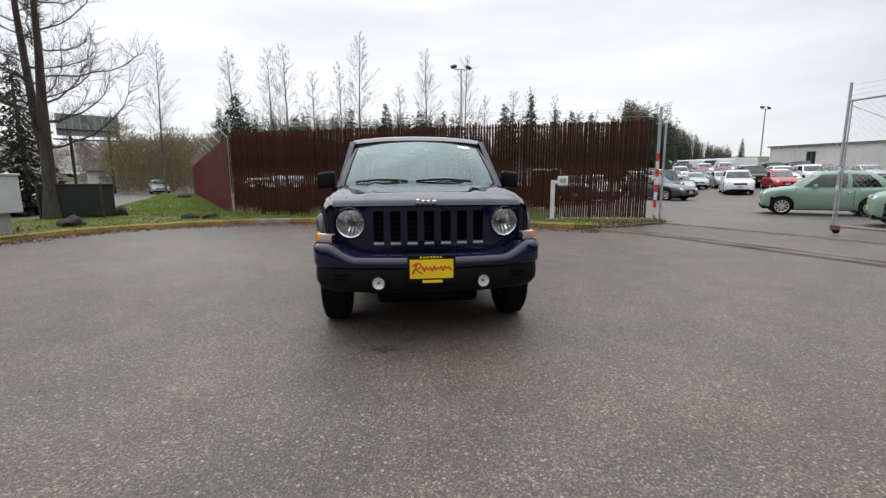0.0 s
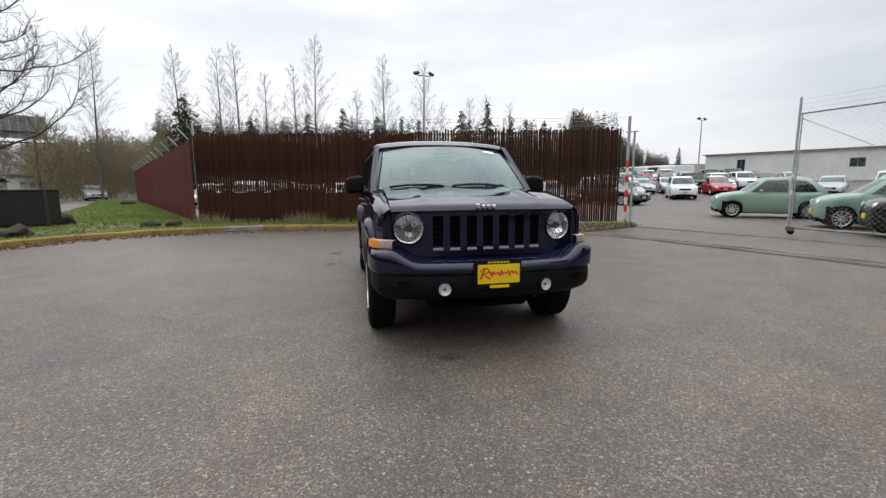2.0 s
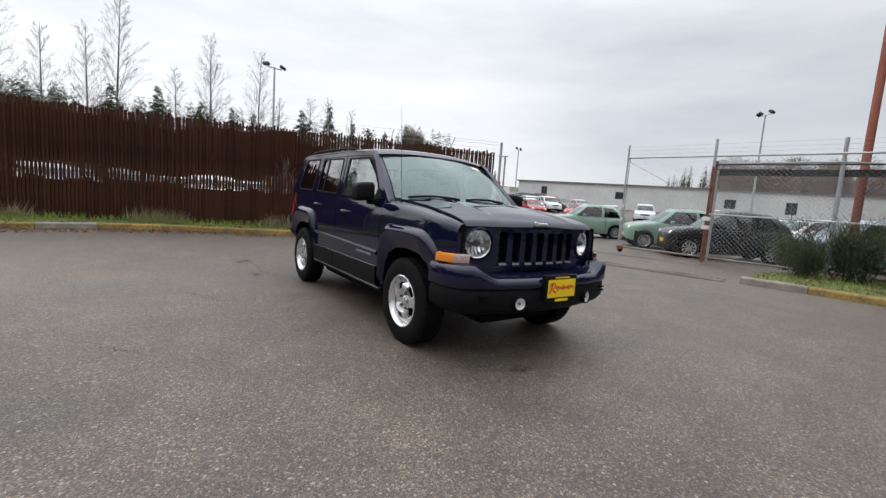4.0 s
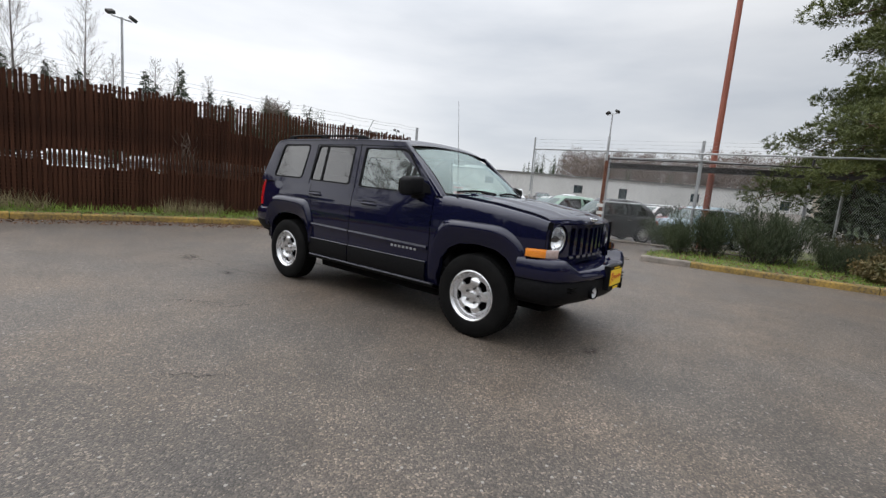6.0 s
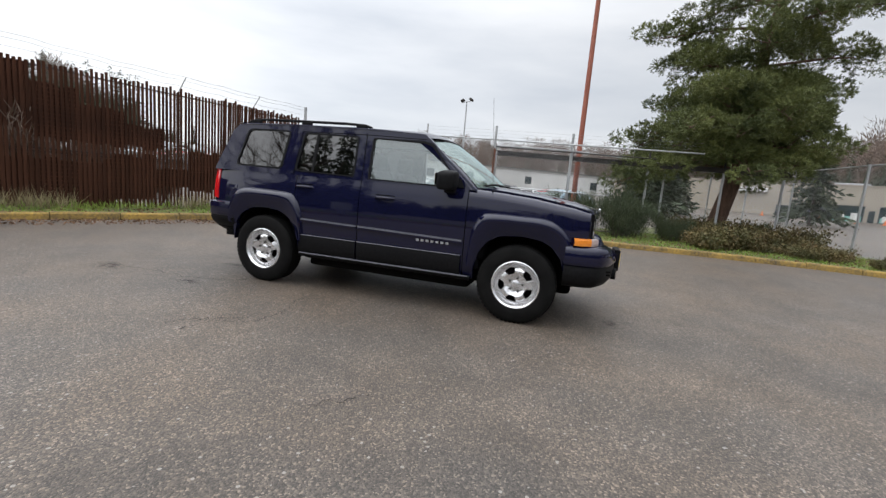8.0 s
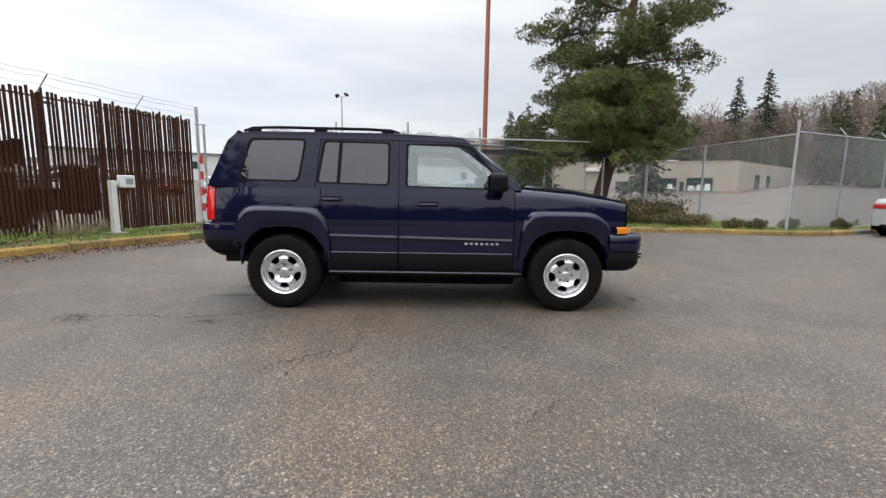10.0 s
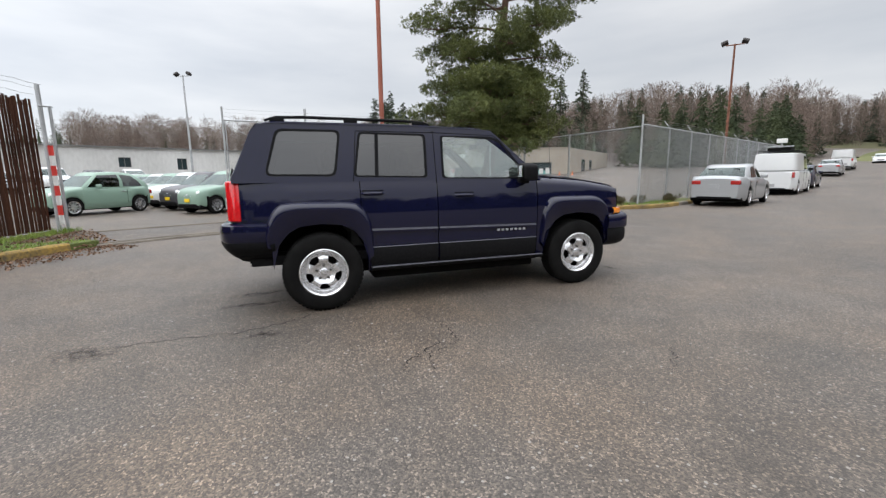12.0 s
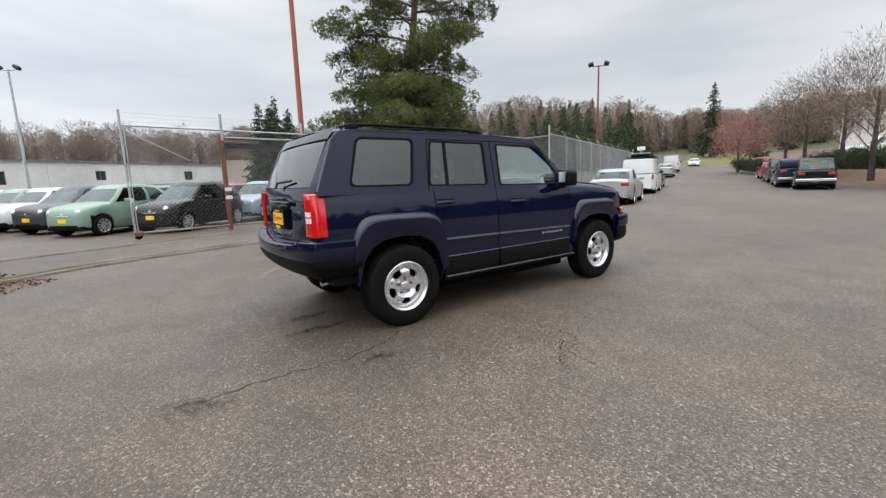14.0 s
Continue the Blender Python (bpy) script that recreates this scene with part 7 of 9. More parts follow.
def grow(soup, p, d, length, r, depth, rng, spread=0.6, up=0.25, kids=4, n=4, taper=0.45, fine=0.0075):
    """A bare branch and its side branches."""
    p, d = np.array(p, float), np.array(d, float)
    d /= np.linalg.norm(d)
    pts, radii = [p], [r]
    seg = 4 if depth > 1 else 3
    for i in range(seg):
        d = d + rng.normal(size=3) * 0.10 + np.array((0, 0, up * 0.12))
        d /= np.linalg.norm(d)
        pts.append(pts[-1] + d * length / seg)
        radii.append(r * (1 - (1 - taper) * (i + 1) / seg))
    soup.limb(pts, radii, n if depth > 1 else 3)
    if depth <= 0:
        return
    for k in range(kids):
        t = 0.25 + 0.75 * (k + rng.uniform(0, 0.8)) / kids
        i = min(seg - 1, int(t * seg))
        q = pts[i] + (pts[i + 1] - pts[i]) * (t * seg - i)
        side = rng.normal(size=3)
        side -= d * side.dot(d)
        side /= np.linalg.norm(side) + 1e-9
        nd = d * (1 - spread * 0.5) + side * spread + np.array((0, 0, up))
        grow(soup, q, nd, length * rng.uniform(0.42, 0.62) * (1.15 - 0.4 * t), max(fine, r * 0.50 * (1.1 - 0.5 * t)), depth - 1, rng, spread, up, kids, n, taper, fine)


def spray(soup, p, d, length, r, depth, rng, kids, fine):
    """A nearly straight branch with side branches at an acute angle."""
    p, d = np.array(p, float), np.array(d, float)
    d /= np.linalg.norm(d)
    bend = rng.normal(size=3) * 0.05 + np.array((0, 0, 0.10))
    pts = [p + d * length * f + bend * length * f * f for f in (0, 0.35, 0.7, 1.0)]
    soup.limb(pts, [r, r * 0.75, r * 0.5, r * 0.3], 3 if r < 0.03 else 5)
    if depth <= 0:
        return
    for k in range(kids):
        f = 0.22 + 0.74 * (k + rng.uniform(0, 0.9)) / kids
        i = min(2, int(f * 3))
        q = pts[i] + (pts[i + 1] - pts[i]) * (f * 3 - i if f * 3 - i < 1 else 1.0)
        side = rng.normal(size=3)
        side -= d * side.dot(d)
        side /= np.linalg.norm(side) + 1e-9
        spray(soup, q, d * 0.75 + side * 0.55 + np.array((0, 0, 0.12)), length * rng.uniform(0.32, 0.55) * (1.2 - 0.7 * f), max(fine, r * 0.45), depth - 1, rng, max(3, kids - 2), fine)


def bare_tree(name, label, x, y, height, seed, material, r=0.14, wide=0.17):
    rng = np.random.default_rng(seed)
    tree = thing(name, label, "tree", pose(x, y, ground_z(x, y)))
    trunk, twigs = Soup(), Soup()
    lean = rng.normal(size=2) * 0.012
    n = 9
    pts = [(lean[0] * height * i / n + 0.05 * math.sin(i * 0.6 + seed), lean[1] * height * i / n + 0.05 * math.cos(i * 0.5 + seed), height * i / n) for i in range(n + 1)]
    trunk.limb(pts, [r * (1.12 - 1.05 * i / n) for i in range(n + 1)], 7)
    k = 58
    for i in range(k):
        t = 0.16 + 0.80 * (i + rng.uniform(0, 0.8)) / k
        a = i * 2.4 + rng.uniform(-0.5, 0.5)
        j = min(n - 1, int(t * n))
        q = np.array(pts[j]) + (np.array(pts[j + 1]) - np.array(pts[j])) * (t * n - j)
        # narrow egg-shaped crown
        reach = height * wide * min(1.0, 0.45 + 2.2 * (t - 0.16)) * (1.02 - t) ** 0.75 * rng.uniform(0.6, 1.2) * 1.6 + 0.25
        spray(twigs, q, (math.cos(a), math.sin(a), rng.uniform(0.85, 1.5)), reach, max(0.016, r * 0.22 * (1.15 - t)), 2, rng, 7, 0.0075)
    trunk.mesh("trunk", material, tree, True)
    twigs.mesh("crown", material, tree)
    return tree


def conifer(name, label, x, y, height, seed, width=0.24, z=None, dense=1.0):
    rng = np.random.default_rng(seed)
    tree = thing(name, label, "tree", pose(x, y, ground_z(x, y) if z is None else z))
    trunk, crown = Soup(), Soup()
    trunk.limb([(0, 0, 0), (0.05, 0, height * 0.5), (0, 0, height)], [height * 0.018, height * 0.012, 0.01], 6)
    conifer_crown(crown, (0, 0, 0), height, width, rng, int(30 * dense), int(9 * dense), int(9 * dense))
    trunk.mesh("trunk", BARK, tree)
    crown.mesh("crown", CONIFER, tree)
    return tree


def conifer_crown(crown, at, height, width, rng, whorls, arms, sprays):
    bases, tips, ws = [], [], []
    for i in range(whorls):
        t = 0.10 + 0.90 * i / whorls
        z = height * t
        reach = height * width * (1 - t) ** 0.85 * rng.uniform(0.75, 1.15) + 0.12
        for k in range(arms):
            a = 2 * math.pi * (k + rng.uniform(0, 1)) / arms
            L = reach * rng.uniform(0.55, 1.15)
            z = height * (t + rng.uniform(-0.9, 0.9) / whorls)
            ca, sa = math.cos(a), math.sin(a)
            for j in range(sprays):
                f = (j + rng.uniform(0, 1)) / sprays
                c = np.array((ca * L * f, sa * L * f, z + L * (0.12 - 0.45 * f)))
                dd = np.array((ca, sa, -0.25)) + rng.normal(size=3) * 0.55
                s = L * rng.uniform(0.16, 0.34) + height * 0.012
                bases.append(c + at)
                tips.append(c + at + dd / np.linalg.norm(dd) * s)
                ws.append(s * 0.20)
    crown.blades(bases, tips, np.array(ws))


# the large pine behind the shrubs
def build_pine(x, y):
    rng = np.random.default_rng(11)
    tree = thing("pine_tree", "large dark green pine with a reddish trunk and dense pads", "tree", pose(x, y, 0.1))
    trunk, limbs, needles = Soup(), Soup(), Soup()
    H = 11.8
    tp = [(0.10 * math.sin(i * 0.9) - 0.02 * i + (0.35 if i == 0 else 0.12 if i == 1 else 0), 0.42 - 0.13 * i * (1 if i < 5 else 0.75) + 0.08 * math.cos(i * 1.3), H * i / 10) for i in range(11)]
    trunk.limb(tp, [0.30, 0.26, 0.235, 0.215, 0.195, 0.17, 0.145, 0.12, 0.09, 0.06, 0.02], 12)
    bases, tips = [], []

    def stem(z):
        j = min(9, int(z / H * 10))
        return np.array(tp[j]) + (np.array(tp[j + 1]) - np.array(tp[j])) * (z / H * 10 - j)

    def clump(c, R, flat, tufts):
        """A rounded pad of needle tufts, fuller above than below."""
        m = int(tufts * (R / 0.6) ** 2)
        u = rng.normal(size=(m, 3))
        u[:, 2] = np.where(u[:, 2] < 0, u[:, 2] * 0.6, u[:, 2])
        u /= np.linalg.norm(u, axis=1, keepdims=True)
        lump = 1 + 0.22 * np.sin(u[:, :1] * 5 + c[0] * 3) * np.sin(u[:, 1:2] * 5 + c[1] * 3)
        at = c + u * rng.uniform(0.45, 1.0, size=(m, 1)) ** 0.5 * lump * np.array((R, R, R * flat))
        out = u * np.array((1, 1, 0.8)) + np.array((0, 0, 0.45))
        out /= np.linalg.norm(out, axis=1, keepdims=True)
        for _ in range(8):
            dd = out + rng.normal(size=(m, 3)) * 0.55
            dd /= np.linalg.norm(dd, axis=1, keepdims=True)
            bases.append(at)
            tips.append(at + dd * rng.uniform(0.08, 0.15, size=(m, 1)))

    def limb(z, a, L, rise, sag, r, clumps, size, tufts, start):
        q = stem(z)
        pts = [q + np.array((math.cos(a) * L * f, math.sin(a) * L * f, L * (rise * f - sag * f * f) + 0.10 * math.sin(5 * f + z * 3) * f)) for f in (0, 0.2, 0.4, 0.6, 0.8, 1.0)]
        limbs.limb(pts, [r * (1 - 0.85 * i / 5) for i in range(6)], 5)
        for i in range(clumps):
            f = start + (1.0 - start) * (i + 0.7) / clumps
            j = min(4, int(f * 5))
            c0 = pts[j] + (pts[j + 1] - pts[j]) * (f * 5 - j)
            c = c0 + rng.normal(size=3) * np.array((0.40, 0.40, 0.12)) * (0.6 + 0.1 * L) + np.array((0, 0, 0.16))
            limbs.limb([c0 - (pts[1] - pts[0]) * 0.3, c], [0.022, 0.008], 3)
            clump(c, size * rng.uniform(0.7, 1.2), rng.uniform(0.34, 0.52), tufts)

    # broad lower skirt of flat layered pads, reaching furthest to the north
    for k in range(40):
        z = 2.2 + 2.95 * (k + 0.5) / 40
        a = k * 2.399 + rng.uniform(-0.4, 0.4)
        north = max(0.0, math.sin(a - 0.2))
        L = lerp_table([(2.2, 3.0), (3.0, 3.3), (4.0, 3.0), (4.8, 2.5), (5.6, 1.9)], z) * (0.82 + 0.58 * north * (1.3 - 0.30 * (z - 2.2))) * rng.uniform(0.55, 1.06)
        limb(z, a, L, 0.14, 0.30, 0.06, 5, 0.64, 165, 0.30)
    # open upper crown: separate limbs that carry pads towards their ends
    for z, a, L, rise in ((5.3, 0.5, 2.3, 0.15), (5.4, 2.0, 2.3, 0.12), (5.6, -1.5, 3.0, 0.25), (5.8, 2.9, 2.3, 0.12), (6.0, 1.2, 2.6, 0.12), (6.3, 3.3, 2.6, 0.20), (6.4, -0.7, 3.0, 0.25), (6.7, 1.5, 3.3, 0.14), (7.0, -1.6, 3.4, 0.28), (7.3, 2.1, 3.1, 0.20), (7.6, 0.7, 2.7, 0.24), (7.9, -1.6, 3.5, 0.30), (8.1, 1.4, 3.1, 0.24), (8.4, 3.6, 2.6, 0.30), (8.6, -0.8, 3.3, 0.30), (8.8, 1.9, 2.9, 0.28), (9.1, -2.4, 2.6, 0.34), (9.4, 0.9, 2.8, 0.32), (9.6, -1.4, 2.9, 0.34), (9.9, 2.3, 2.4, 0.36), (10.2, 0.2, 2.0, 0.4), (10.5, 1.3, 1.9, 0.42), (10.7, -2.0, 1.8, 0.5), (10.9, -0.6, 1.6, 0.5), (11.2, 1.9, 1.1, 0.6), (11.5, -1.4, 0.9, 0.7)):
        limb(z, a, L, rise, 0.18, 0.055, 6, 0.66, 170, 0.36)
    b, t = np.concatenate(bases), np.concatenate(tips)
    needles.blades(b, t, 0.0090)
    trunk.mesh("trunk", PINE_BARK, tree, True)
    limbs.mesh("branchwork", PINE_BARK, tree)
    needles.mesh("needles", NEEDLE, tree)


build_pine(12.1, -6.75)


def build_pole():
    p = thing("timber_pole", "tall red-brown painted steel pole", "pole", pose(10.55, -1.6, 0.1))
    bm = bmesh.new()
    tube(bm, [(0, 0, -0.2), (0, 0, 4), (0, 0, 8), (0, 0, 14)], [0.085, 0.080, 0.070, 0.055], 16)
    part("shaft", bm, POLE_RED, p, smooth=True)
    bm = bmesh.new()
    tube(bm, [(0, 0, -0.1), (0, 0, 0.12)], 0.2, 16)
    part("base_collar", bm, RUST, p)


build_pole()


def lamp_post(x, y, h, heads, yaw=0, material=GALV, label="tall grey lot lamp post with floodlight heads"):
    p = thing("lamp_post", label, "lamp post", pose(x, y, ground_z(x, y), 0, 0, yaw), "lot lamp posts")
    bm = bmesh.new()
    tube(bm, [(0, 0, -0.1), (0, 0, h * 0.5), (0, 0, h)], [0.09, 0.07, 0.05], 10)
    part("pole", bm, material, p, smooth=True)
    bm = bmesh.new()
    tube(bm, [(-0.45, 0, h - 0.05), (0.45, 0, h - 0.05)], 0.035, 6)
    part("cross_arm", bm, material, p)
    for k in range(heads):
        sx = -1 if k % 2 else 1
        bm = bmesh.new()
        vs = box(bm, -0.17, 0.17, -0.14, 0.14, -0.07, 0.10, 0.03)
        bmesh.ops.transform(bm, matrix=pose(sx * 0.5, 0, h + 0.08, 28, sx * 20, 0), verts=vs)
        head = part("floodlight", bm, DARK_STEEL, p, "dark floodlight head")
        bm = bmesh.new()
        vs = box(bm, -0.15, 0.15, -0.146, -0.141, -0.04, 0.08)
        bmesh.ops.transform(bm, matrix=pose(sx * 0.5, 0, h + 0.08, 28, sx * 20, 0), verts=vs)
        part("lens", bm, SHOP_GLASS, head)


lamp_post(4.0, 23.7, 8.3, 2, 10)
lamp_post(32.4, 8.3, 8.4, 2, 60)
lamp_post(37.6, 37.2, 7.3, 2, 15)
lamp_post(14.8, -23.4, 8.5, 2, 40, RUST, "tall rusty lot lamp post with floodlight heads")

# bare poplars and birches behind the slatted fence
PALE = "slender bare pale birch behind the fence"
birches = [bare_tree("birch_tree", PALE, -4.4, 45.0, 16.8, 3, BIRCH_BARK), bare_tree("birch_tree", PALE, -16.5, 42.0, 14.2, 5, BIRCH_BARK), bare_tree("birch_tree", PALE, 3.5, 46.5, 15.4, 8, BIRCH_BARK)]
for b in birches:
    b["group"] = "bare birches"
for i, (x, y, k, s) in enumerate([(-23.5, 41.5, 0, 0.86), (-13.8, 45.0, 2, 0.98), (-11.5, 43.0, 0, 0.92), (-9.3, 46.0, 1, 0.95), (-6.2, 46.5, 2, 0.93), (0.3, 47.0, 1, 0.86), (7.6, 46.5, 0, 0.93), (10.6, 50.0, 2, 0.76), (14.6, 50.0, 1, 0.88), (17.2, 51.5, 0, 0.78), (20.4, 51.0, 2, 0.78), (25.5, 52.0, 1, 0.66)]):
    t = copy_thing(birches[k], pose(x, y, 0, 0, 0, 70 * i + 20))
    t.scale = (s, s, s)

# dark conifers
CON = "dark green conifer beyond the fence"
cons = [conifer("conifer_tree", CON, 16.2, 48.0, 10.9, 21, 0.20), conifer("conifer_tree", CON, -13.2, 33.0, 8.3, 22, 0.34), conifer("conifer_tree", CON, 7.0, 45.0, 8.4, 23, 0.24)]
for c in cons:
    c["group"] = "dark conifers"
for i, (x, y, k, s) in enumerate([(-8.8, 34.5, 1, 0.82), (-4.4, 37.0, 2, 0.94), (-1.3, 42.0, 2, 1.08), (2.4, 46.0, 1, 1.06), (5.4, 47.5, 0, 0.82), (12.6, 47.0, 1, 1.16), (14.0, 48.5, 2, 1.06), (19.6, 49.0, 0, 0.86), (22.2, 50.0, 2, 1.08), (25.0, 50.5, 1, 1.06), (28.3, 51.0, 2, 1.0), (31.5, 52.0, 1, 0.98),
                                  (39.0, -8.0, 1, 1.0), (40.5, -8.8, 0, 0.85), (37.6, -6.6, 2, 0.98), (36.4, -7.2, 1, 0.92), (41.6, -10.4, 2, 1.0), (38.4, -9.2, 1, 0.9), (70.6, 79.0, 0, 0.50), (66.0, 80.0, 2, 0.34), (39.5, -98.0, 0, 1.45), (30.5, -96.0, 2, 1.05), (48.0, -88.0, 2, 0.9), (79.0, -55.4, 0, 1.72), (76.8, -59.4, 0, 1.78), (38.0, -20.0, 1, 0.9)]):
    t = copy_thing(cons[k], pose(x, y, ground_z(x, y), 0, 0, 50 * i))
    t.scale = (s, s, s)


# the bare street tree on the west verge
def build_street_tree():
    rng = np.random.default_rng(41)
    tree = thing("street_tree", "bare street tree with two stems and upswept dark branches", "tree", pose(-10.6, 9.1, 0.1))
    wood, crown = Soup(), Soup()
    main = [(0, 0, -0.1), (0.02, 0, 1.0), (0.05, 0.02, 2.2), (0.12, 0.0, 3.4), (0.20, 0.05, 5.0), (0.30, 0.0, 7.0), (0.36, 0, 9.5)]
    wood.limb(main, [0.29, 0.17, 0.145, 0.12, 0.09, 0.06, 0.03], 12)
    second = [(-0.02, 0.1, 1.5), (-0.30, 0.3, 2.6), (-0.46, 0.4, 4.2), (-0.55, 0.45, 5.8), (-0.6, 0.5, 7.5), (-0.62, 0.5, 9.2)]
    wood.limb(second, [0.15, 0.125, 0.10, 0.08, 0.055, 0.02], 9)
    wood.mesh("trunk", BARK, tree, True)

    def arm(stem, z, a, reach, rise, r):
        """A side branch that leaves the stem nearly level and curves upward, set with short spurs."""
        q = np.array([np.interp(z, [p[2] for p in stem], [p[i] for p in stem]) for i in range(3)])
        pts = []
        for i in range(9):
            f = i / 8
            w = reach * (0.25 * f + 0.75 * math.sin(f * math.pi / 2))
            pts.append(q + np.array((math.cos(a) * w, math.sin(a) * w, rise * (0.30 * f + 0.70 * f * f))) + rng.normal(size=3) * 0.025 * (f > 0))
        crown.limb(pts, [r * (1 - 0.8 * i / 8) for i in range(9)], 5)
        for i in range(1, 9):
            d = pts[i] - pts[i - 1]
            for _ in range(4):
                side = d / np.linalg.norm(d) * 0.55 + rng.normal(size=3) * 0.55 + np.array((0, 0, 0.25))
                spray(crown, pts[i - 1] + d * rng.uniform(0, 1), side, reach * rng.uniform(0.12, 0.36), r * 0.26, 1, rng, 6, 0.0045)

    for k in range(26):
        z = 2.1 + 6.6 * k / 26
        reach = lerp_table([(2.0, 2.2), (3.2, 2.7), (5.0, 2.0), (7.0, 1.3), (9.0, 0.7)], z) * rng.uniform(0.75, 1.1)
        arm(main, z, k * 2.4 + 0.1, reach, reach * rng.uniform(0.45, 0.95), 0.034 * (1.15 - z / 12))
    for k in range(20):
        z = 2.3 + 6.2 * k / 20
        reach = lerp_table([(2.0, 1.9), (4.0, 2.0), (6.0, 1.4), (8.5, 0.7)], z) * rng.uniform(0.75, 1.1)
        arm(second, z, k * 2.4 + 2.9, reach, reach * rng.uniform(0.5, 1.0), 0.030 * (1.15 - z / 12))
    crown.mesh("crown", BARK, tree)


build_street_tree()
conifer("conifer_tree", "dark green conifer behind the street tree", -13.7, 12.3, 5.6, 29, 0.22, None, 0.9)


# shrubs, ground cover, grass, litter: countless, so joined
def scatter(name, label, category, material, count, where, size, width, seed, up=1.0, z=0.1, flop=0.5):
    rng = np.random.default_rng(seed)
    pts = np.array([where(rng) for _ in range(count)])
    s = Soup()
    d = rng.normal(size=(count, 3)) * flop + np.array((0, 0, up))
    d /= np.linalg.norm(d, axis=1, keepdims=True)
    s.blades(pts, pts + d * rng.uniform(0.5, 1.2, size=(count, 1)) * size, width)
    return tagged(s.mesh(name, material), label, category, kind="stuff")


def in_poly(x, y, poly):
    inside = False
    for (a, b), (c, d) in zip(poly, poly[1:] + poly[:1]):
        if (b > y) != (d > y) and x < (c - a) * (y - b) / (d - b) + a:
            inside = not inside
    return inside


def area_sampler(poly, x0, x1, y0, y1, z=0.105, keep=None):
    def pick(rng):
        while True:
            x, y = rng.uniform(x0, x1), rng.uniform(y0, y1)
            if in_poly(x, y, poly) and (keep is None or keep(x, y, rng)):
                return (x, y, z)
    return pick


scatter("verge_grass", "short green lawn grass on the verge", "grass", GRASS, 26000, area_sampler(WEST_AREA, -12, 7.0, 2, 14, keep=lambda x, y, r: (0.5 + 0.5 * math.sin(x * 1.7 + 2 * math.sin(y * 1.3))) * (1.0 if x < -3.5 else 0.55) > r.uniform(0, 0.75)), 0.065, 0.006, 51)
scatter("far_verge_grass", "short green lawn grass along the side road", "grass", GRASS, 16000, area_sampler(WEST_AREA, -22, -6, 10, 38), 0.10, 0.012, 52)
scatter("fence_weeds", "taller grass and dry weeds along the fence foot", "grass", GRASS, 1500, area_sampler(WEST_AREA, -5.6, 7.2, 5, 10, keep=lambda x, y, r: abs((y - 9.65) + (x + 5.55) * 0.2626 + 0.22) < 0.22), 0.20, 0.006, 53)
scatter("dry_weeds", "straw-coloured dead weeds along the fence foot", "grass", STRAW, 1500, area_sampler(WEST_AREA, -5.6, 7.2, 5, 10, keep=lambda x, y, r: abs((y - 9.65) + (x + 5.55) * 0.2626 + 0.25) < 0.2 and math.sin(x * 2.1) > 0.35), 0.42, 0.004, 54)
scatter("east_grass", "thin grass on the planted verge", "grass", GRASS, 9000, area_sampler(EAST_AREA, 6.5, 12, -12, 1.2), 0.10, 0.006, 55)


def litter(name, label, n, sampler, seed, size=0.05, material=LEAF_LITTER):
    rng = np.random.default_rng(seed)
    pts = np.array([sampler(rng) for _ in range(n)]) + np.array((0, 0, 0.012))
    d = rng.normal(size=(n, 3)) * np.array((1, 1, 0.18))
    d /= np.linalg.norm(d, axis=1, keepdims=True)
    s = Soup()
    s.blades(pts, pts + d * rng.uniform(0.5, 1.3, size=(n, 1)) * size, size * 0.35)
    tagged(s.mesh(name, material), label, "leaves", kind="stuff")


def along_kerb(pts, off0, off1, z):
    path = catmull([(x, y, 0) for x, y in pts], 8)

    def pick(rng):
        i = rng.integers(0, len(path) - 1)
        p = path[i].lerp(path[i + 1], rng.uniform(0, 1))
        u = (path[i + 1] - path[i]).normalized()
        o = off0 + (off1 - off0) * rng.uniform(0, 1) ** 2
        return (p.x + u.y * o, p.y - u.x * o, z)
    return pick


litter("gutter_leaves", "dead brown leaves and grit in the gutter", 5600, along_kerb(KERB_W, 0.02, 0.75, 0.0), 61, 0.045)
litter("east_gutter_leaves", "dead brown leaves along the kerb", 1500, along_kerb(KERB_E[:8], -0.02, -0.35, 0.0), 62, 0.04)
litter("dirt_leaves", "dead brown leaves on the dirt by the gate", 1500, area_sampler([(4.0, 4.9), (4.9, 4.7), (7.2, 5.9), (7.2, 6.6), (4.2, 7.3)], 3.8, 7.3, 4.5, 7.5, 0.045), 65, 0.05)
scatter("gate_weeds", "weeds at the fence foot beside the gate", "grass", GRASS, 1400, area_sampler([(4.5, 6.6), (7.1, 5.98), (7.2, 6.4), (4.6, 7.1)], 4.3, 7.3, 5.8, 7.3, 0.045), 0.13, 0.005, 56)
litter("verge_leaves", "dead leaves lying on the verge", 3500, area_sampler(WEST_AREA, -11, 7, 2, 11), 63, 0.06)
litter("east_verge_leaves", "dead leaves under the shrubs", 2600, area_sampler(EAST_AREA, 6.8, 12, -12, 1), 64, 0.06)


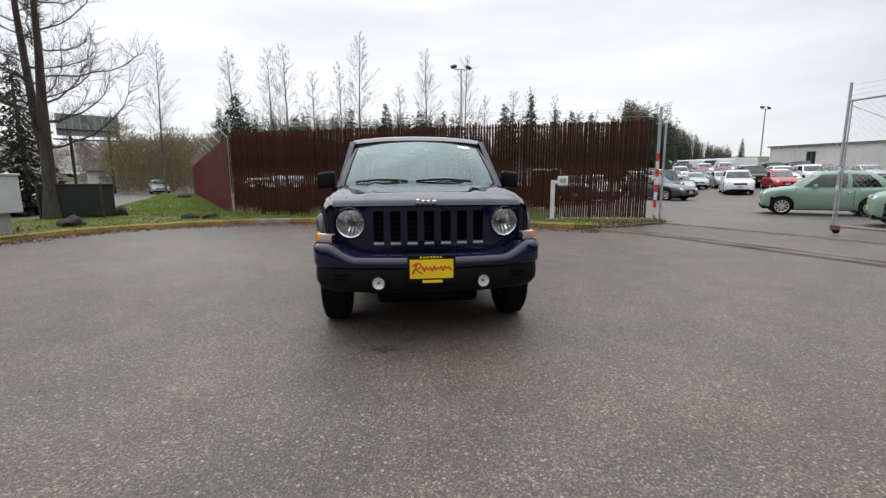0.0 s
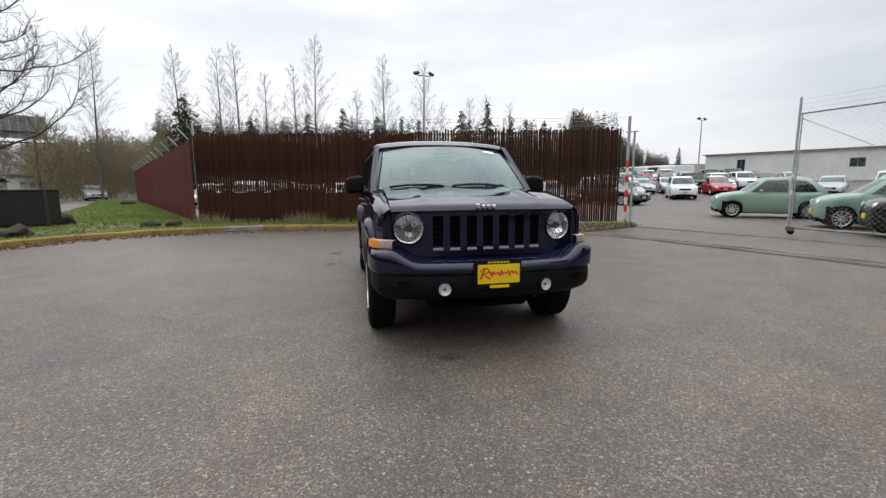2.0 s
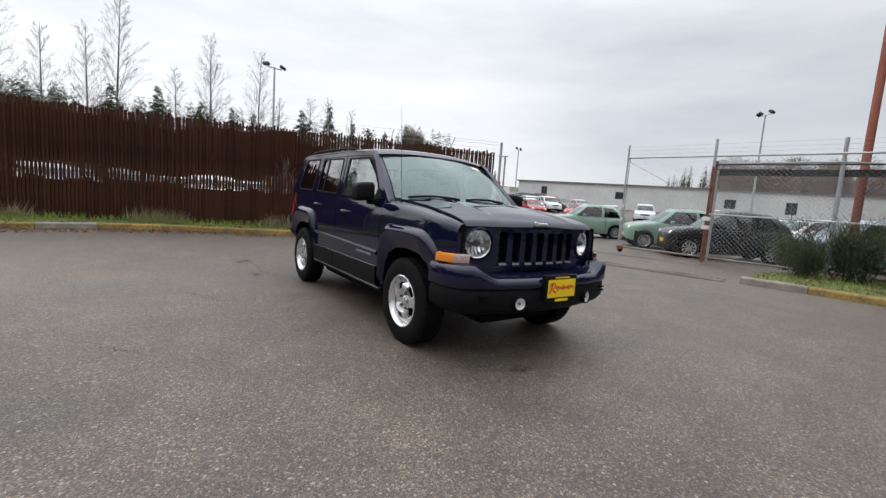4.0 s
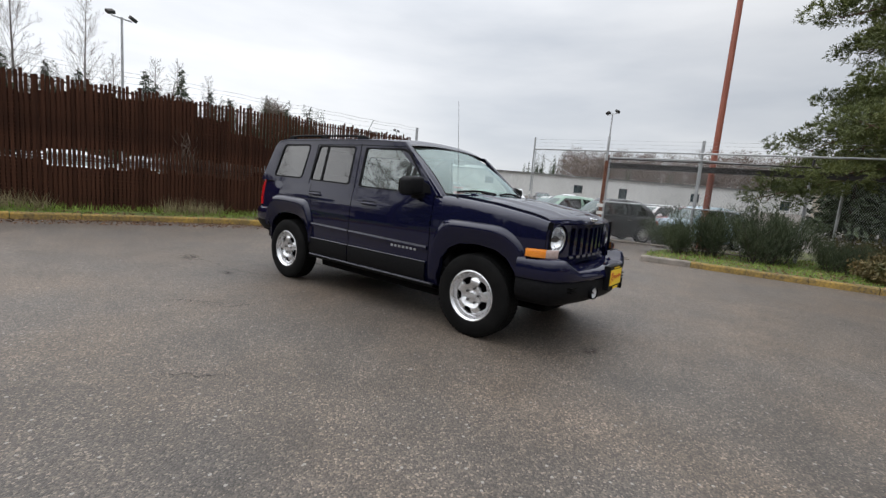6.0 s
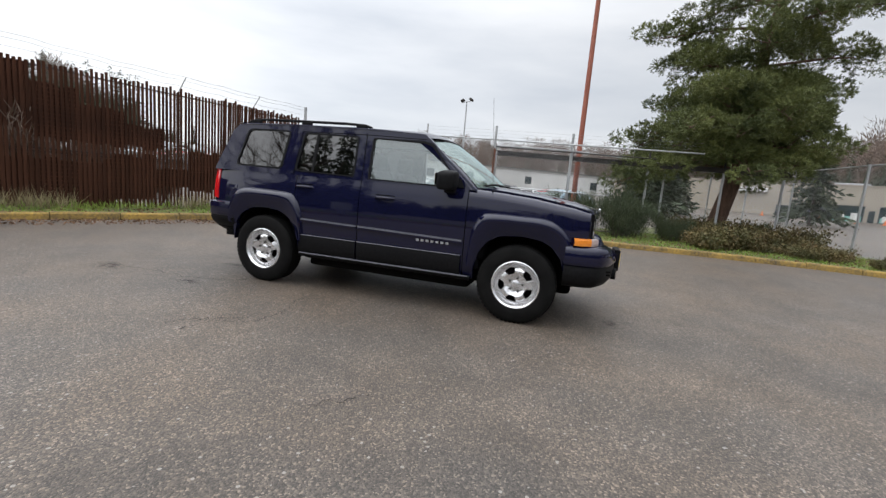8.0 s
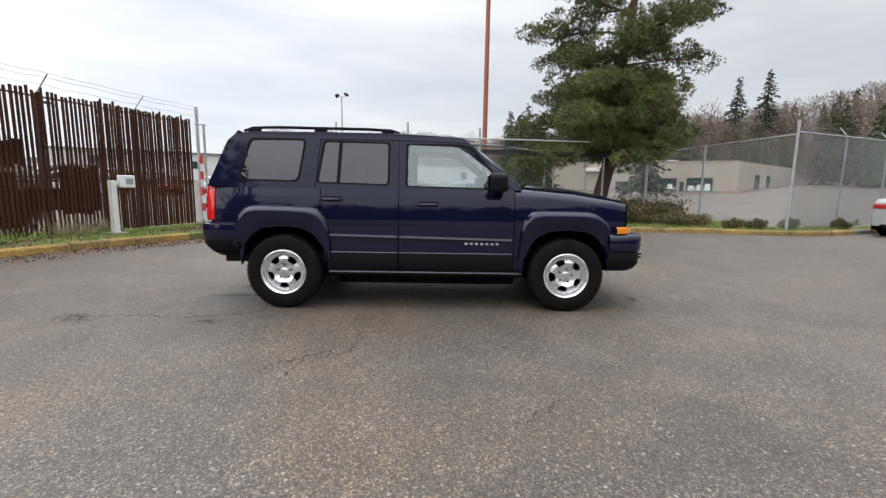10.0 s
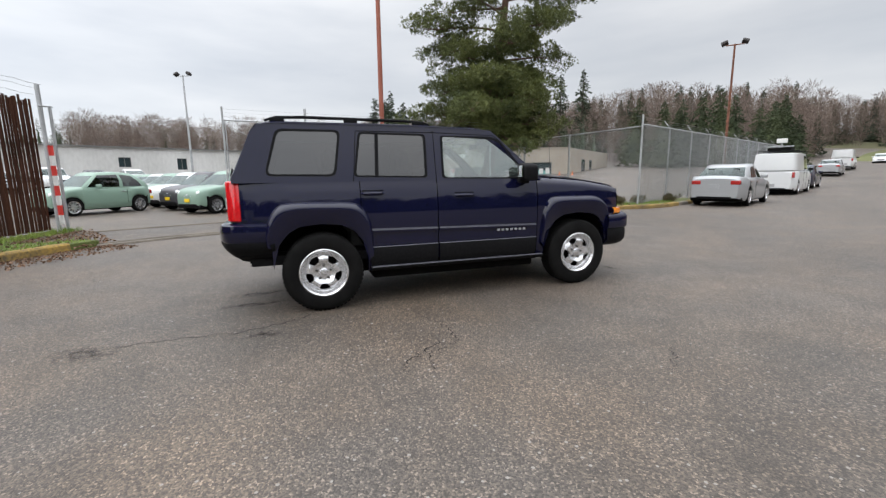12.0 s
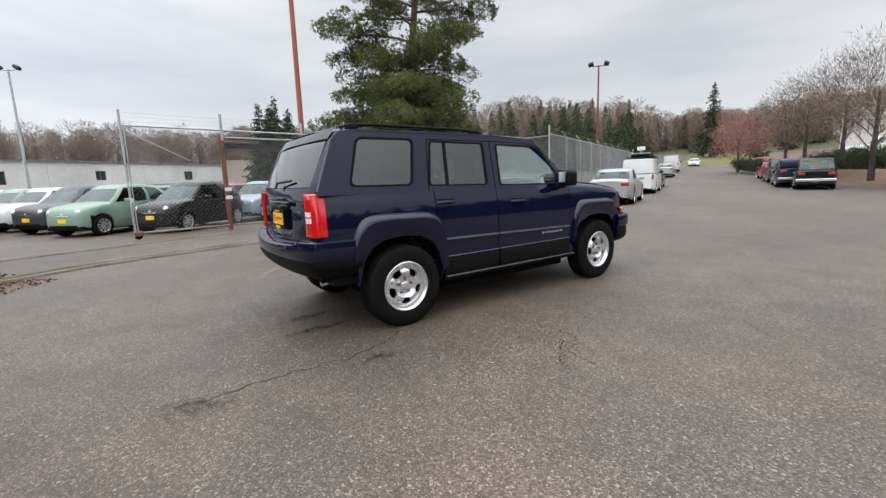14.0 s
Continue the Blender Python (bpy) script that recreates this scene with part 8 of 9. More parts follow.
def shrub(name, label, x, y, w, h, material, seed, n=2600, leaf=0.09, wide=0.012, upright=0.9, z=0.1):
    rng = np.random.default_rng(seed)
    t = thing(name, label, "shrub", pose(x, y, z))
    stems, leaves = Soup(), Soup()
    bases, tips = [], []
    for k in range(26):
        a, L = rng.uniform(0, 2 * math.pi), h * rng.uniform(0.6, 1.1)
        lean = rng.uniform(0.1, 0.9) * w / h
        p = np.array((rng.normal() * w * 0.15, rng.normal() * w * 0.15, 0))
        q = p + np.array((math.cos(a) * lean * L, math.sin(a) * lean * L, L * rng.uniform(0.75, 1.0)))
        stems.limb([p, (p + q) / 2 + rng.normal(size=3) * 0.04, q], [0.012, 0.008, 0.003], 3)
        m = n // 26
        f = rng.uniform(0.25, 1.02, size=(m, 1))
        c = p + (q - p) * f + rng.normal(size=(m, 3)) * 0.09 * w
        c[:, 2] = np.maximum(c[:, 2], 0.02)
        d = rng.normal(size=(m, 3)) * 0.6 + np.array((0, 0, upright)) + (q - p) * 0.3
        d /= np.linalg.norm(d, axis=1, keepdims=True)
        bases.append(c)
        tips.append(c + d * rng.uniform(0.6, 1.3, size=(m, 1)) * leaf)
    leaves.blades(np.concatenate(bases), np.concatenate(tips), wide)
    stems.mesh("stemwork", BARK, t)
    leaves.mesh("foliage", material, t)
    return t


BR = "dark green broom shrub on the verge"
rng5 = np.random.default_rng(77)
b0 = shrub("broom_shrub", BR, 9.3, -2.0, 1.0, 1.15, BROOM, 71, 5200, 0.20, 0.006)
b1 = shrub("broom_shrub", BR, 9.9, -3.3, 1.2, 1.3, BROOM, 72, 6000, 0.20, 0.006)
for o in (b0, b1):
    o["group"] = "broom shrubs"
for x, y, s, k in ((8.7, -1.3, 0.7, 0), (9.0, -3.0, 0.85, 1), (9.4, -4.4, 0.6, 1), (10.0, -0.7, 0.6, 1), (12.9, -8.0, 0.6, 0)):
    t = copy_thing((b0, b1)[k], pose(x, y, 0.1, 0, 0, 100 * s))
    t.scale = (s, s, s)
SL = "low russet and green ground-cover shrub"
s0 = shrub("ground_cover", SL, 8.3, -5.2, 0.9, 0.45, SALAL, 73, 3600, 0.075, 0.022, 0.4)
s1 = shrub("ground_cover", SL, 9.2, -6.0, 1.1, 0.55, SALAL, 74, 4200, 0.075, 0.022, 0.4)
for o in (s0, s1):
    o["group"] = "ground cover"
for i in range(26):
    x, y = 8.1 + 3.6 * rng5.uniform(), -3.2 - 5.4 * rng5.uniform()
    if x > 8.1 + 0.12 * (-y):
        continue
    s = rng5.uniform(0.6, 1.05)
    t = copy_thing((s0, s1)[i % 2], pose(x, y, 0.1, 0, 0, rng5.uniform(0, 360)))
    t.scale = (s, s, s * rng5.uniform(0.7, 1.1))
for i in range(9):
    t = copy_thing((s0, s1)[i % 2], pose(10.6 + rng5.uniform(-1.2, 1.6), -6.6 + rng5.uniform(-1.6, 1.2), 0.1, 0, 0, rng5.uniform(0, 360)))
    t.scale = (1.2, 1.2, 1.15)
for x, y in ((7.6, -9.2), (7.9, -10.4), (8.2, -12.2), (7.7, -8.6)):
    t = copy_thing(s0, pose(x, y, 0.1, 0, 0, x * 90))
    t.scale = (0.5, 0.5, 0.55)


BRUSH = "brown bare brush behind the slatted fence"
w0 = shrub("bare_brush", BRUSH, 2.9, 8.4, 1.0, 1.7, TWIG, 78, 4200, 0.22, 0.007)
w0["group"] = "bare brush"
for k, (u, o, q) in enumerate(((0.58, 1.0, 1.15), (0.64, 1.3, 1.0), (0.73, 1.0, 0.85), (0.52, 1.2, 1.2))):
    p = FENCE_A.lerp(FENCE_B, u)
    t = copy_thing(w0, pose(p.x + 0.25 * o, p.y + o, 0.02, 0, 0, 75 * k))
    t.scale = (q, q, q)


# far woods: joined masses of bare and evergreen trees
def woods(name, label, seed, trees, material, bare, width=0.21, full=1):
    rng = np.random.default_rng(seed)
    s = Soup()
    for x, y, z, h in trees:
        if bare:
            n = 560
            f = rng.uniform(0.02, 1.0, size=(n, 1)) ** 0.7
            a = rng.uniform(0, 2 * math.pi, size=(n, 1))
            reach = h * 0.24 * np.sin(np.clip(f, 0.05, 1) * 2.75) * rng.uniform(0.05, 1.0, size=(n, 1))
            base = np.array((x, y, z)) + np.concatenate([np.cos(a) * reach, np.sin(a) * reach, h * (0.03 + 0.87 * f)], axis=1)
            L = h * rng.uniform(0.02, 0.065, size=(n, 1))
            tip = base + np.concatenate([np.cos(a) * L * 0.8, np.sin(a) * L * 0.8, L], axis=1) + rng.normal(size=(n, 3)) * L * 0.3
            s.blades(base, tip, h * 0.0027)
            s.limb([(x, y, z), (x, y, z + h * 0.8)], [h * 0.005, h * 0.0015], 3)
        else:
            conifer_crown(s, np.array((x, y, z)), h, width, rng, 20 + 6 * (full - 1), 8 + 3 * (full - 1), 4 * full)
            k = 6
            ring = [(x + h * width * 0.29 * full * math.cos(2 * math.pi * i / k), y + h * width * 0.29 * full * math.sin(2 * math.pi * i / k), z + h * 0.08) for i in range(k)]
            s.add(ring + [(x, y, z + h * 0.8)], [(i, (i + 1) % k, k) for i in range(k)])
    return tagged(s.mesh(name, material), label, "woods", kind="stuff")


def band_trees(seed, n, a0, a1, r0, r1, h0, h1, lift0=0.0, lift1=0.0):
    """Trees over a ring sector, bearings in degrees from +x, on ground that climbs outwards."""
    rng = np.random.default_rng(seed)
    out = []
    for _ in range(n):
        a, f = radians(rng.uniform(a0, a1)), rng.uniform(0, 1)
        r = r0 + (r1 - r0) * f
        x, y = r * math.cos(a), r * math.sin(a)
        out.append((x, y, ground_z(x, y) + lift0 + (lift1 - lift0) * f - 0.5, rng.uniform(h0, h1)))
    return out


woods("bare_thicket_north", "tan bare thicket behind the red fence", 93, band_trees(193, 300, 97, 124, 48, 78, 5.4, 8.8), OLIVE_TWIG, True)
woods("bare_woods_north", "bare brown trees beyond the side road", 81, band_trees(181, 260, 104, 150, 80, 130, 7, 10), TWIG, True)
woods("hill_woods_north", "dark evergreen trees on the far northern rise", 82, band_trees(182, 190, 84, 112, 100, 135, 11.5, 16), CONIFER, False)
woods("low_woods_north", "low dark evergreens behind the slatted fence", 92, band_trees(192, 230, 54, 96, 58, 88, 7.5, 11), CONIFER, False)
slope = [(x, y, z, 2.0 + max(0.0, (math.degrees(math.atan2(y + 5, x)) - 52.2)) * 1.45 + h * 0.25) for x, y, z, h in band_trees(183, 170, 49.5, 61, 118, 150, 0, 9)]
woods("hill_woods_northeast", "wooded hill sloping down beyond the car lot", 83, slope[::2], CONIFER, False)
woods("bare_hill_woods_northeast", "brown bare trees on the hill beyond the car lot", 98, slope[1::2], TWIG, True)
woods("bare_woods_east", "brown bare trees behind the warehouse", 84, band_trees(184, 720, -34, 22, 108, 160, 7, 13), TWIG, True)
woods("evergreens_east", "dark evergreens behind the warehouse", 85, band_trees(185, 90, -20, 28, 112, 165, 6, 10), CONIFER, False)
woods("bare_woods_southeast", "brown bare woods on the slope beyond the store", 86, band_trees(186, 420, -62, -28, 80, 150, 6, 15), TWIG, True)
woods("evergreens_southeast", "dark evergreens beyond the street", 87, band_trees(187, 70, -59, -30, 92, 150, 8, 14) + band_trees(188, 45, -78, -59, 118, 150, 7, 11), CONIFER, False, 0.22, 2)
woods("store_conifers", "dark conifers behind the beige store", 99, band_trees(199, 26, -40, -25, 68, 84, 5.5, 9.5), CONIFER, False)
woods("slope_conifers", "scattered dark conifers on the wooded slope", 100, band_trees(200, 46, -60, -30, 84, 120, 7, 11), CONIFER, False)
woods("evergreens_street", "green conifers lining the far street", 88, [(x, y, ground_z(x, y) - 0.3, h) for x, y, h in ((28.1, -48.7, 8.6), (29.4, -49.2, 7.8), (27.6, -47.4, 7.2), (25.9, -47.7, 6.2), (26.4, -45.6, 5.4), (30.0, -52.0, 7.4), (31.1, -51.5, 8.2), (33.3, -52.4, 8.0), (45.5, -50.1, 9.8), (45.1, -53.2, 10.0), (44.6, -56.3, 11.0), (45.4, -60.8, 12.2), (42.7, -60.4, 10.6), (47.5, -55.0, 9.0), (41.5, -56.5, 8.4), (53.8, -53.1, 11.2))], STREET_NEEDLE, False, 0.30, 2)
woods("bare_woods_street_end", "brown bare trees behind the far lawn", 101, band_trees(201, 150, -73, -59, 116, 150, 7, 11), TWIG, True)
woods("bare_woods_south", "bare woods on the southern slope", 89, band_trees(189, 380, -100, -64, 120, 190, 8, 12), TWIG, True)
woods("woods_northwest", "tall dark evergreens beyond the side road", 102, [(x, y, -0.3, h) for x, y, h in ((-20.5, 13.0, 13.0), (-23.5, 17.0, 14.5), (-27.5, 22.0, 15.5), (-25.0, 14.0, 14.0), (-29.0, 18.0, 15.0), (-31.5, 25.0, 16.0))], CONIFER, False, 0.24, 2)
woods("woods_west", "mixed woods west of the yard", 90, band_trees(190, 320, 146, 262, 44, 72, 8.5, 12.5), CONIFER, False, 0.25, 2)
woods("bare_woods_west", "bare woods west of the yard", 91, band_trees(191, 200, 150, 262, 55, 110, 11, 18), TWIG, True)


# ---- west verge furniture ----
def build_mailboxes():
    t = thing("cluster_mailbox", "grey metal cluster mailbox on a square pedestal", "mailbox", pose(-8.70, 5.02, 0.1, 0, 0, -35))
    bm = bmesh.new()
    box(bm, -0.16, 0.16, -0.14, 0.14, 0, 0.47, 0.01)
    part("pedestal", bm, GALV, t)
    bm = bmesh.new()
    box(bm, -0.42, 0.42, -0.28, 0.28, 0.47, 1.24, 0.015)
    body = part("box_body", bm, MAIL_GREY, t, "pale grey box")
    for i in range(3):
        for k in range(5):
            bm = bmesh.new()
            box(bm, -0.38 + i * 0.255, -0.14 + i * 0.255, -0.288, -0.28, 0.51 + k * 0.14, 0.64 + k * 0.14, 0.003)
            part("mail_door", bm, MAIL_GREY, body)
    bm = bmesh.new()
    box(bm, -0.45, 0.45, -0.31, 0.31, 1.24, 1.29, 0.012)
    part("box_roof", bm, MAIL_GREY, t)


def build_bin():
    t = thing("dark_screen", "dark green mesh screen panel beside the tree", "screen", pose(-10.1, 9.45, 0.1, 0, 0, 5))
    bm = bmesh.new()
    box(bm, -0.85, 0.85, -0.35, 0.35, 0.06, 1.02, 0.03)
    part("panel", bm, surface("dark_green_screen", (0.005, 0.008, 0.006), (0.012, 0.016, 0.012), 0.7, scale=10, fine=120), t)
    for s in (-0.84, 0.84):
        bm = bmesh.new()
        box(bm, s - 0.03, s + 0.03, -0.38, -0.34, -0.1, 1.08, 0.006)
        part("post", bm, DARK_STEEL, t)
    bm = bmesh.new()
    box(bm, -0.88, 0.88, -0.37, 0.37, 1.02, 1.06, 0.008)
    part("top_cap", bm, DARK_STEEL, t)


def rock(x, y, s, seed):
    rng = np.random.default_rng(seed)
    bm = bmesh.new()
    bmesh.ops.create_icosphere(bm, subdivisions=3, radius=1.0)
    off = rng.uniform(0, 50, 3)
    for v in bm.verts:
        k = 1 + 0.38 * noise.noise(Vector(v.co) * 1.3 + Vector(off)) + 0.12 * noise.noise(Vector(v.co) * 4 + Vector(off))
        v.co = Vector((v.co.x * k * s[0], v.co.y * k * s[1], max(-0.02, v.co.z * k * s[2] + s[2] * 0.35)))
    ob = part("boulder", bm, ROCK, None, smooth=True, angle=50)
    ob.matrix_basis = pose(x, y, 0.1, 0, 0, seed * 40)
    tagged(ob, "dark mossy boulder lying in the grass", "rock", "boulders")


build_mailboxes()
build_bin()
for x, y, s, k in ((-8.3, 6.5, (0.34, 0.26, 0.20), 3), (-9.4, 10.2, (0.26, 0.22, 0.22), 4), (-6.45, 8.55, (0.26, 0.18, 0.13), 5), (-5.85, 8.5, (0.24, 0.18, 0.13), 6), (-15.5, 28.0, (0.9, 0.4, 0.2), 7)):
    rock(x, y, s, k)


def build_keypad_post():
    t = thing("keypad_post", "white square post with a small keypad box", "post", pose(4.05, 6.55, 0.1, 0, 0, -15))
    bm = bmesh.new()
    box(bm, -0.055, 0.055, -0.055, 0.055, -0.05, 1.06, 0.006)
    part("post", bm, WHITE_PAINT, t)
    bm = bmesh.new()
    box(bm, -0.055, 0.30, -0.05, 0.05, 1.0, 1.09, 0.006)
    part("arm", bm, WHITE_PAINT, t)
    bm = bmesh.new()
    box(bm, 0.12, 0.38, -0.16, 0.02, 0.95, 1.20, 0.015)
    b = part("keypad_box", bm, PAPER, t, "white keypad housing")
    bm = bmesh.new()
    box(bm, 0.17, 0.33, -0.166, -0.158, 1.02, 1.14, 0.004)
    part("keypad", bm, GALV, b)
    bm = bmesh.new()
    box(bm, -0.16, 0.16, -0.16, 0.16, -0.05, 0.04, 0.01)
    part("footing", bm, KERB_C, t)


build_keypad_post()


def build_billboard():
    t = thing("billboard", "large weathered billboard frame seen from behind", "billboard", pose(-32.5, 45.4, 0.0, 0, 0, 32.5))
    for x in (-1.6, 1.6):
        bm = bmesh.new()
        box(bm, x - 0.12, x + 0.12, -0.12, 0.12, 0, 7.9, 0.02)
        part("post", bm, DARK_STEEL, t)
    bm = bmesh.new()
    box(bm, -2.6, 2.6, -0.25, -0.12, 6.0, 8.2, 0.02)
    part("board", bm, BOARD, t)
    for k in range(9):
        bm = bmesh.new()
        box(bm, -2.55 + k * 0.62, -2.48 + k * 0.62, -0.34, -0.26, 6.0, 8.25)
        part("stringer", bm, GALV, t)
    bm = bmesh.new()
    box(bm, -2.9, 2.9, -0.9, -0.3, 5.55, 5.65)
    box(bm, -2.6, 2.3, -0.42, -0.34, 6.55, 6.68)
    part("walkway", bm, DARK_STEEL, t)


build_billboard()


def build_cone(x, y, z):
    bm = bmesh.new()
    box(bm, -0.18, 0.18, -0.18, 0.18, 0, 0.03, 0.008)
    bmesh.ops.create_cone(bm, cap_ends=True, segments=14, radius1=0.12, radius2=0.03, depth=0.42, matrix=Matrix.Translation((0, 0, 0.24)))
    ob = part("traffic_cone", bm, ORANGE)
    ob.matrix_basis = pose(x, y, z)
    tagged(ob, "small orange traffic cone before the store", "cone", "traffic cones")


for k in range(7):
    u = Vector((-6.2, -12.7)).normalized()
    s = 0.5 + 2.3 * k + 0.5 * math.sin(k * 3)
    x, y = 50.0 + u.x * s - 2.2, -20.5 + u.y * s + 1.0
    build_cone(x, y, ground_z(x, y))


def build_shed(x, y, w, d, h, yaw, wall, label):
    t = thing("low_building", label, "building", pose(x, y, ground_z(x, y), 0, 0, yaw))
    bm = bmesh.new()
    plate(bm, [(-w / 2, 0), (w / 2, 0), (w / 2, h), (-w / 2, h)], [[(-w / 2 + 1.2 + k * 3.2, 0.9), (-w / 2 + 2.8 + k * 3.2, 0.9), (-w / 2 + 2.8 + k * 3.2, h - 0.7), (-w / 2 + 1.2 + k * 3.2, h - 0.7)] for k in range(int((w - 2) / 3.2))], lambda u, v: Vector((u, 0, v)), (0, 0.25, 0))
    part("front_wall", bm, wall, t)
    bm = bmesh.new()
    box(bm, -w / 2, w / 2, 0.26, d, 0, h - 0.05)
    part("back_body", bm, wall, t)
    bm = bmesh.new()
    box(bm, -w / 2 - 0.3, w / 2 + 0.3, -0.4, d + 0.3, h, h + 0.22, 0.03)
    part("roof", bm, ROOF_GREY, t)


build_shed(-37.0, 60.2, 10, 8, 2.7, 30, WALL_WHITE, "white low building down the side road")
build_shed(-53.5, 91.0, 14, 8, 4.2, 30, WALL_WHITE, "pale low building beyond the side road")
build_shed(4.5, -68.0, 14, 8, 7.0, 195, WALL_WHITE, "white house up on the bank")


# the bank on the street's west side
def build_bank():
    rows = []
    rng = np.random.default_rng(95)
    for i in range(30):
        s = i / 29
        a = Vector((-4.6 + 26 * s + 5 * s * s, -17.0 - 52 * s, 0))
        nrm = Vector((-0.91, -0.41, 0))
        rows.append([tuple(a + nrm * o + Vector((0, 0, ground_z(a.x, a.y) - 0.02 + h + 0.05 * rng.normal() * (1 if h > 0 else 0)))) for o, h in ((0.8, 0), (1.6, 0.22), (3.0, 0.75), (4.6, 1.25), (7.0, 1.5), (14, 1.7), (26, 2.2))])
    bm = bmesh.new()
    sheet(bm, rows)
    tagged(part("bank", bm, surface("brown_bark_mulch", (0.10, 0.055, 0.035), (0.22, 0.13, 0.085), 0.95, scale=1.5, fine=20, bump=0.02), None, smooth=True), "brown mulched bank along the street", "ground", kind="structure")


build_bank()


def fuzzy_tree(name, label, x, y, z, h, w, material, seed, twigs=5200):
    """A bare tree with a rounded crown of very fine twigs."""
    rng = np.random.default_rng(seed)
    tree = thing(name, label, "tree", pose(x, y, z), "bare trees on the bank")
    trunk, crown = Soup(), Soup()
    trunk.limb([(0, 0, -0.3), (0.04, 0, h * 0.16), (0.0, 0.05, h * 0.34), (0.05, 0, h * 0.6)], [0.17, 0.14, 0.11, 0.05], 8)
    for k in range(11):
        a = k * 2.4
        d = (math.cos(a), math.sin(a), rng.uniform(0.5, 1.4))
        grow(crown, (0, 0, h * (0.17 + 0.03 * k)), d, w * rng.uniform(0.6, 0.9), 0.05, 2, rng, 0.6, 0.2, 5, 4, 0.4, 0.010)
    u = rng.normal(size=(twigs, 3))
    u /= np.linalg.norm(u, axis=1, keepdims=True)
    lump = 1 + 0.22 * np.sin(u[:, :1] * 5 + seed) * np.cos(u[:, 1:2] * 4 + seed) + 0.12 * np.sin(u[:, 2:3] * 9)
    base = u * rng.uniform(0.2, 1.0, size=(twigs, 1)) ** 0.5 * lump * np.array((w, w, h * 0.38)) + np.array((0, 0, h * 0.60))
    d = u * 0.7 + rng.normal(size=(twigs, 3)) * 0.5 + np.array((0, 0, 0.5))
    d /= np.linalg.norm(d, axis=1, keepdims=True)
    crown.blades(base, base + d * rng.uniform(0.25, 0.7, size=(twigs, 1)), 0.011)
    trunk.mesh("trunk", BARK, tree, True)
    crown.mesh("crown", material, tree)
    return tree


fuzzy_tree("red_tree", "rounded tree with reddish fine bare twigs", 18.0, -55.0, 0.9, 7.0, 3.3, RED_TWIG, 301, 8000)
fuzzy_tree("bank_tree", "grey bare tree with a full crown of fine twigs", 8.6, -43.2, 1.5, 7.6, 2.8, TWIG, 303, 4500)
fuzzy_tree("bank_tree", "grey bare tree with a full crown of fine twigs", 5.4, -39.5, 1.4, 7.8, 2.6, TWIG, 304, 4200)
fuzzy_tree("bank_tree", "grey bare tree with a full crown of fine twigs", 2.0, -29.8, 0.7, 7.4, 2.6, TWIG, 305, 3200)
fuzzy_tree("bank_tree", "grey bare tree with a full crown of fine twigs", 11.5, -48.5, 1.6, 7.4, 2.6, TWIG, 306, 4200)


def build_far_lawn():
    bm = bmesh.new()
    rows = []
    for i in range(13):
        f = i / 12
        a = Vector((54.0 - 26.0 * f, -80.0 - 6.0 * f, 0))
        a.z = ground_z(a.x, a.y) + 0.03
        b = Vector((60.0 - 28.0 * f, -100.0 - 6.0 * f, 5.0))
        rows.append([a + Vector((0, 0, -0.2)), a, a.lerp(b, 0.35) + Vector((0, 0, 0.25 * math.sin(i))), a.lerp(b, 0.7), b, b + Vector((2, -12, 0.4)), b + Vector((2, -14, -6))])
    sheet(bm, rows)
    tagged(part("far_lawn", bm, LAWN, None, smooth=True), "green lawn slope at the end of the street", "lawn", kind="structure")


build_far_lawn()
hedge = shrub("hedge_shrub", "clipped dark green hedge shrub on the bank", 7.2, -42.5, 1.6, 1.3, CONIFER, 97, 5200, 0.14, 0.02, z=1.0)
hedge["group"] = "hedge shrubs"
for x, y in ((14.2, -50.5), (15.6, -52.6), (16.9, -54.6), (18.3, -56.8)):
    copy_thing(hedge, pose(x, y, ground_z(x, y) + 0.2, 0, 0, 40 * x))
for k in range(6):
    copy_thing(hedge, pose(5.9 - 1.1 * k, -40.0 + 2.4 * k, 1.0, 0, 0, 60 * k))


# ---- marks on the asphalt ----
CRACK = surface("asphalt_crack", (0.018, 0.016, 0.015), (0.035, 0.032, 0.03), 0.95, scale=8, fine=60)


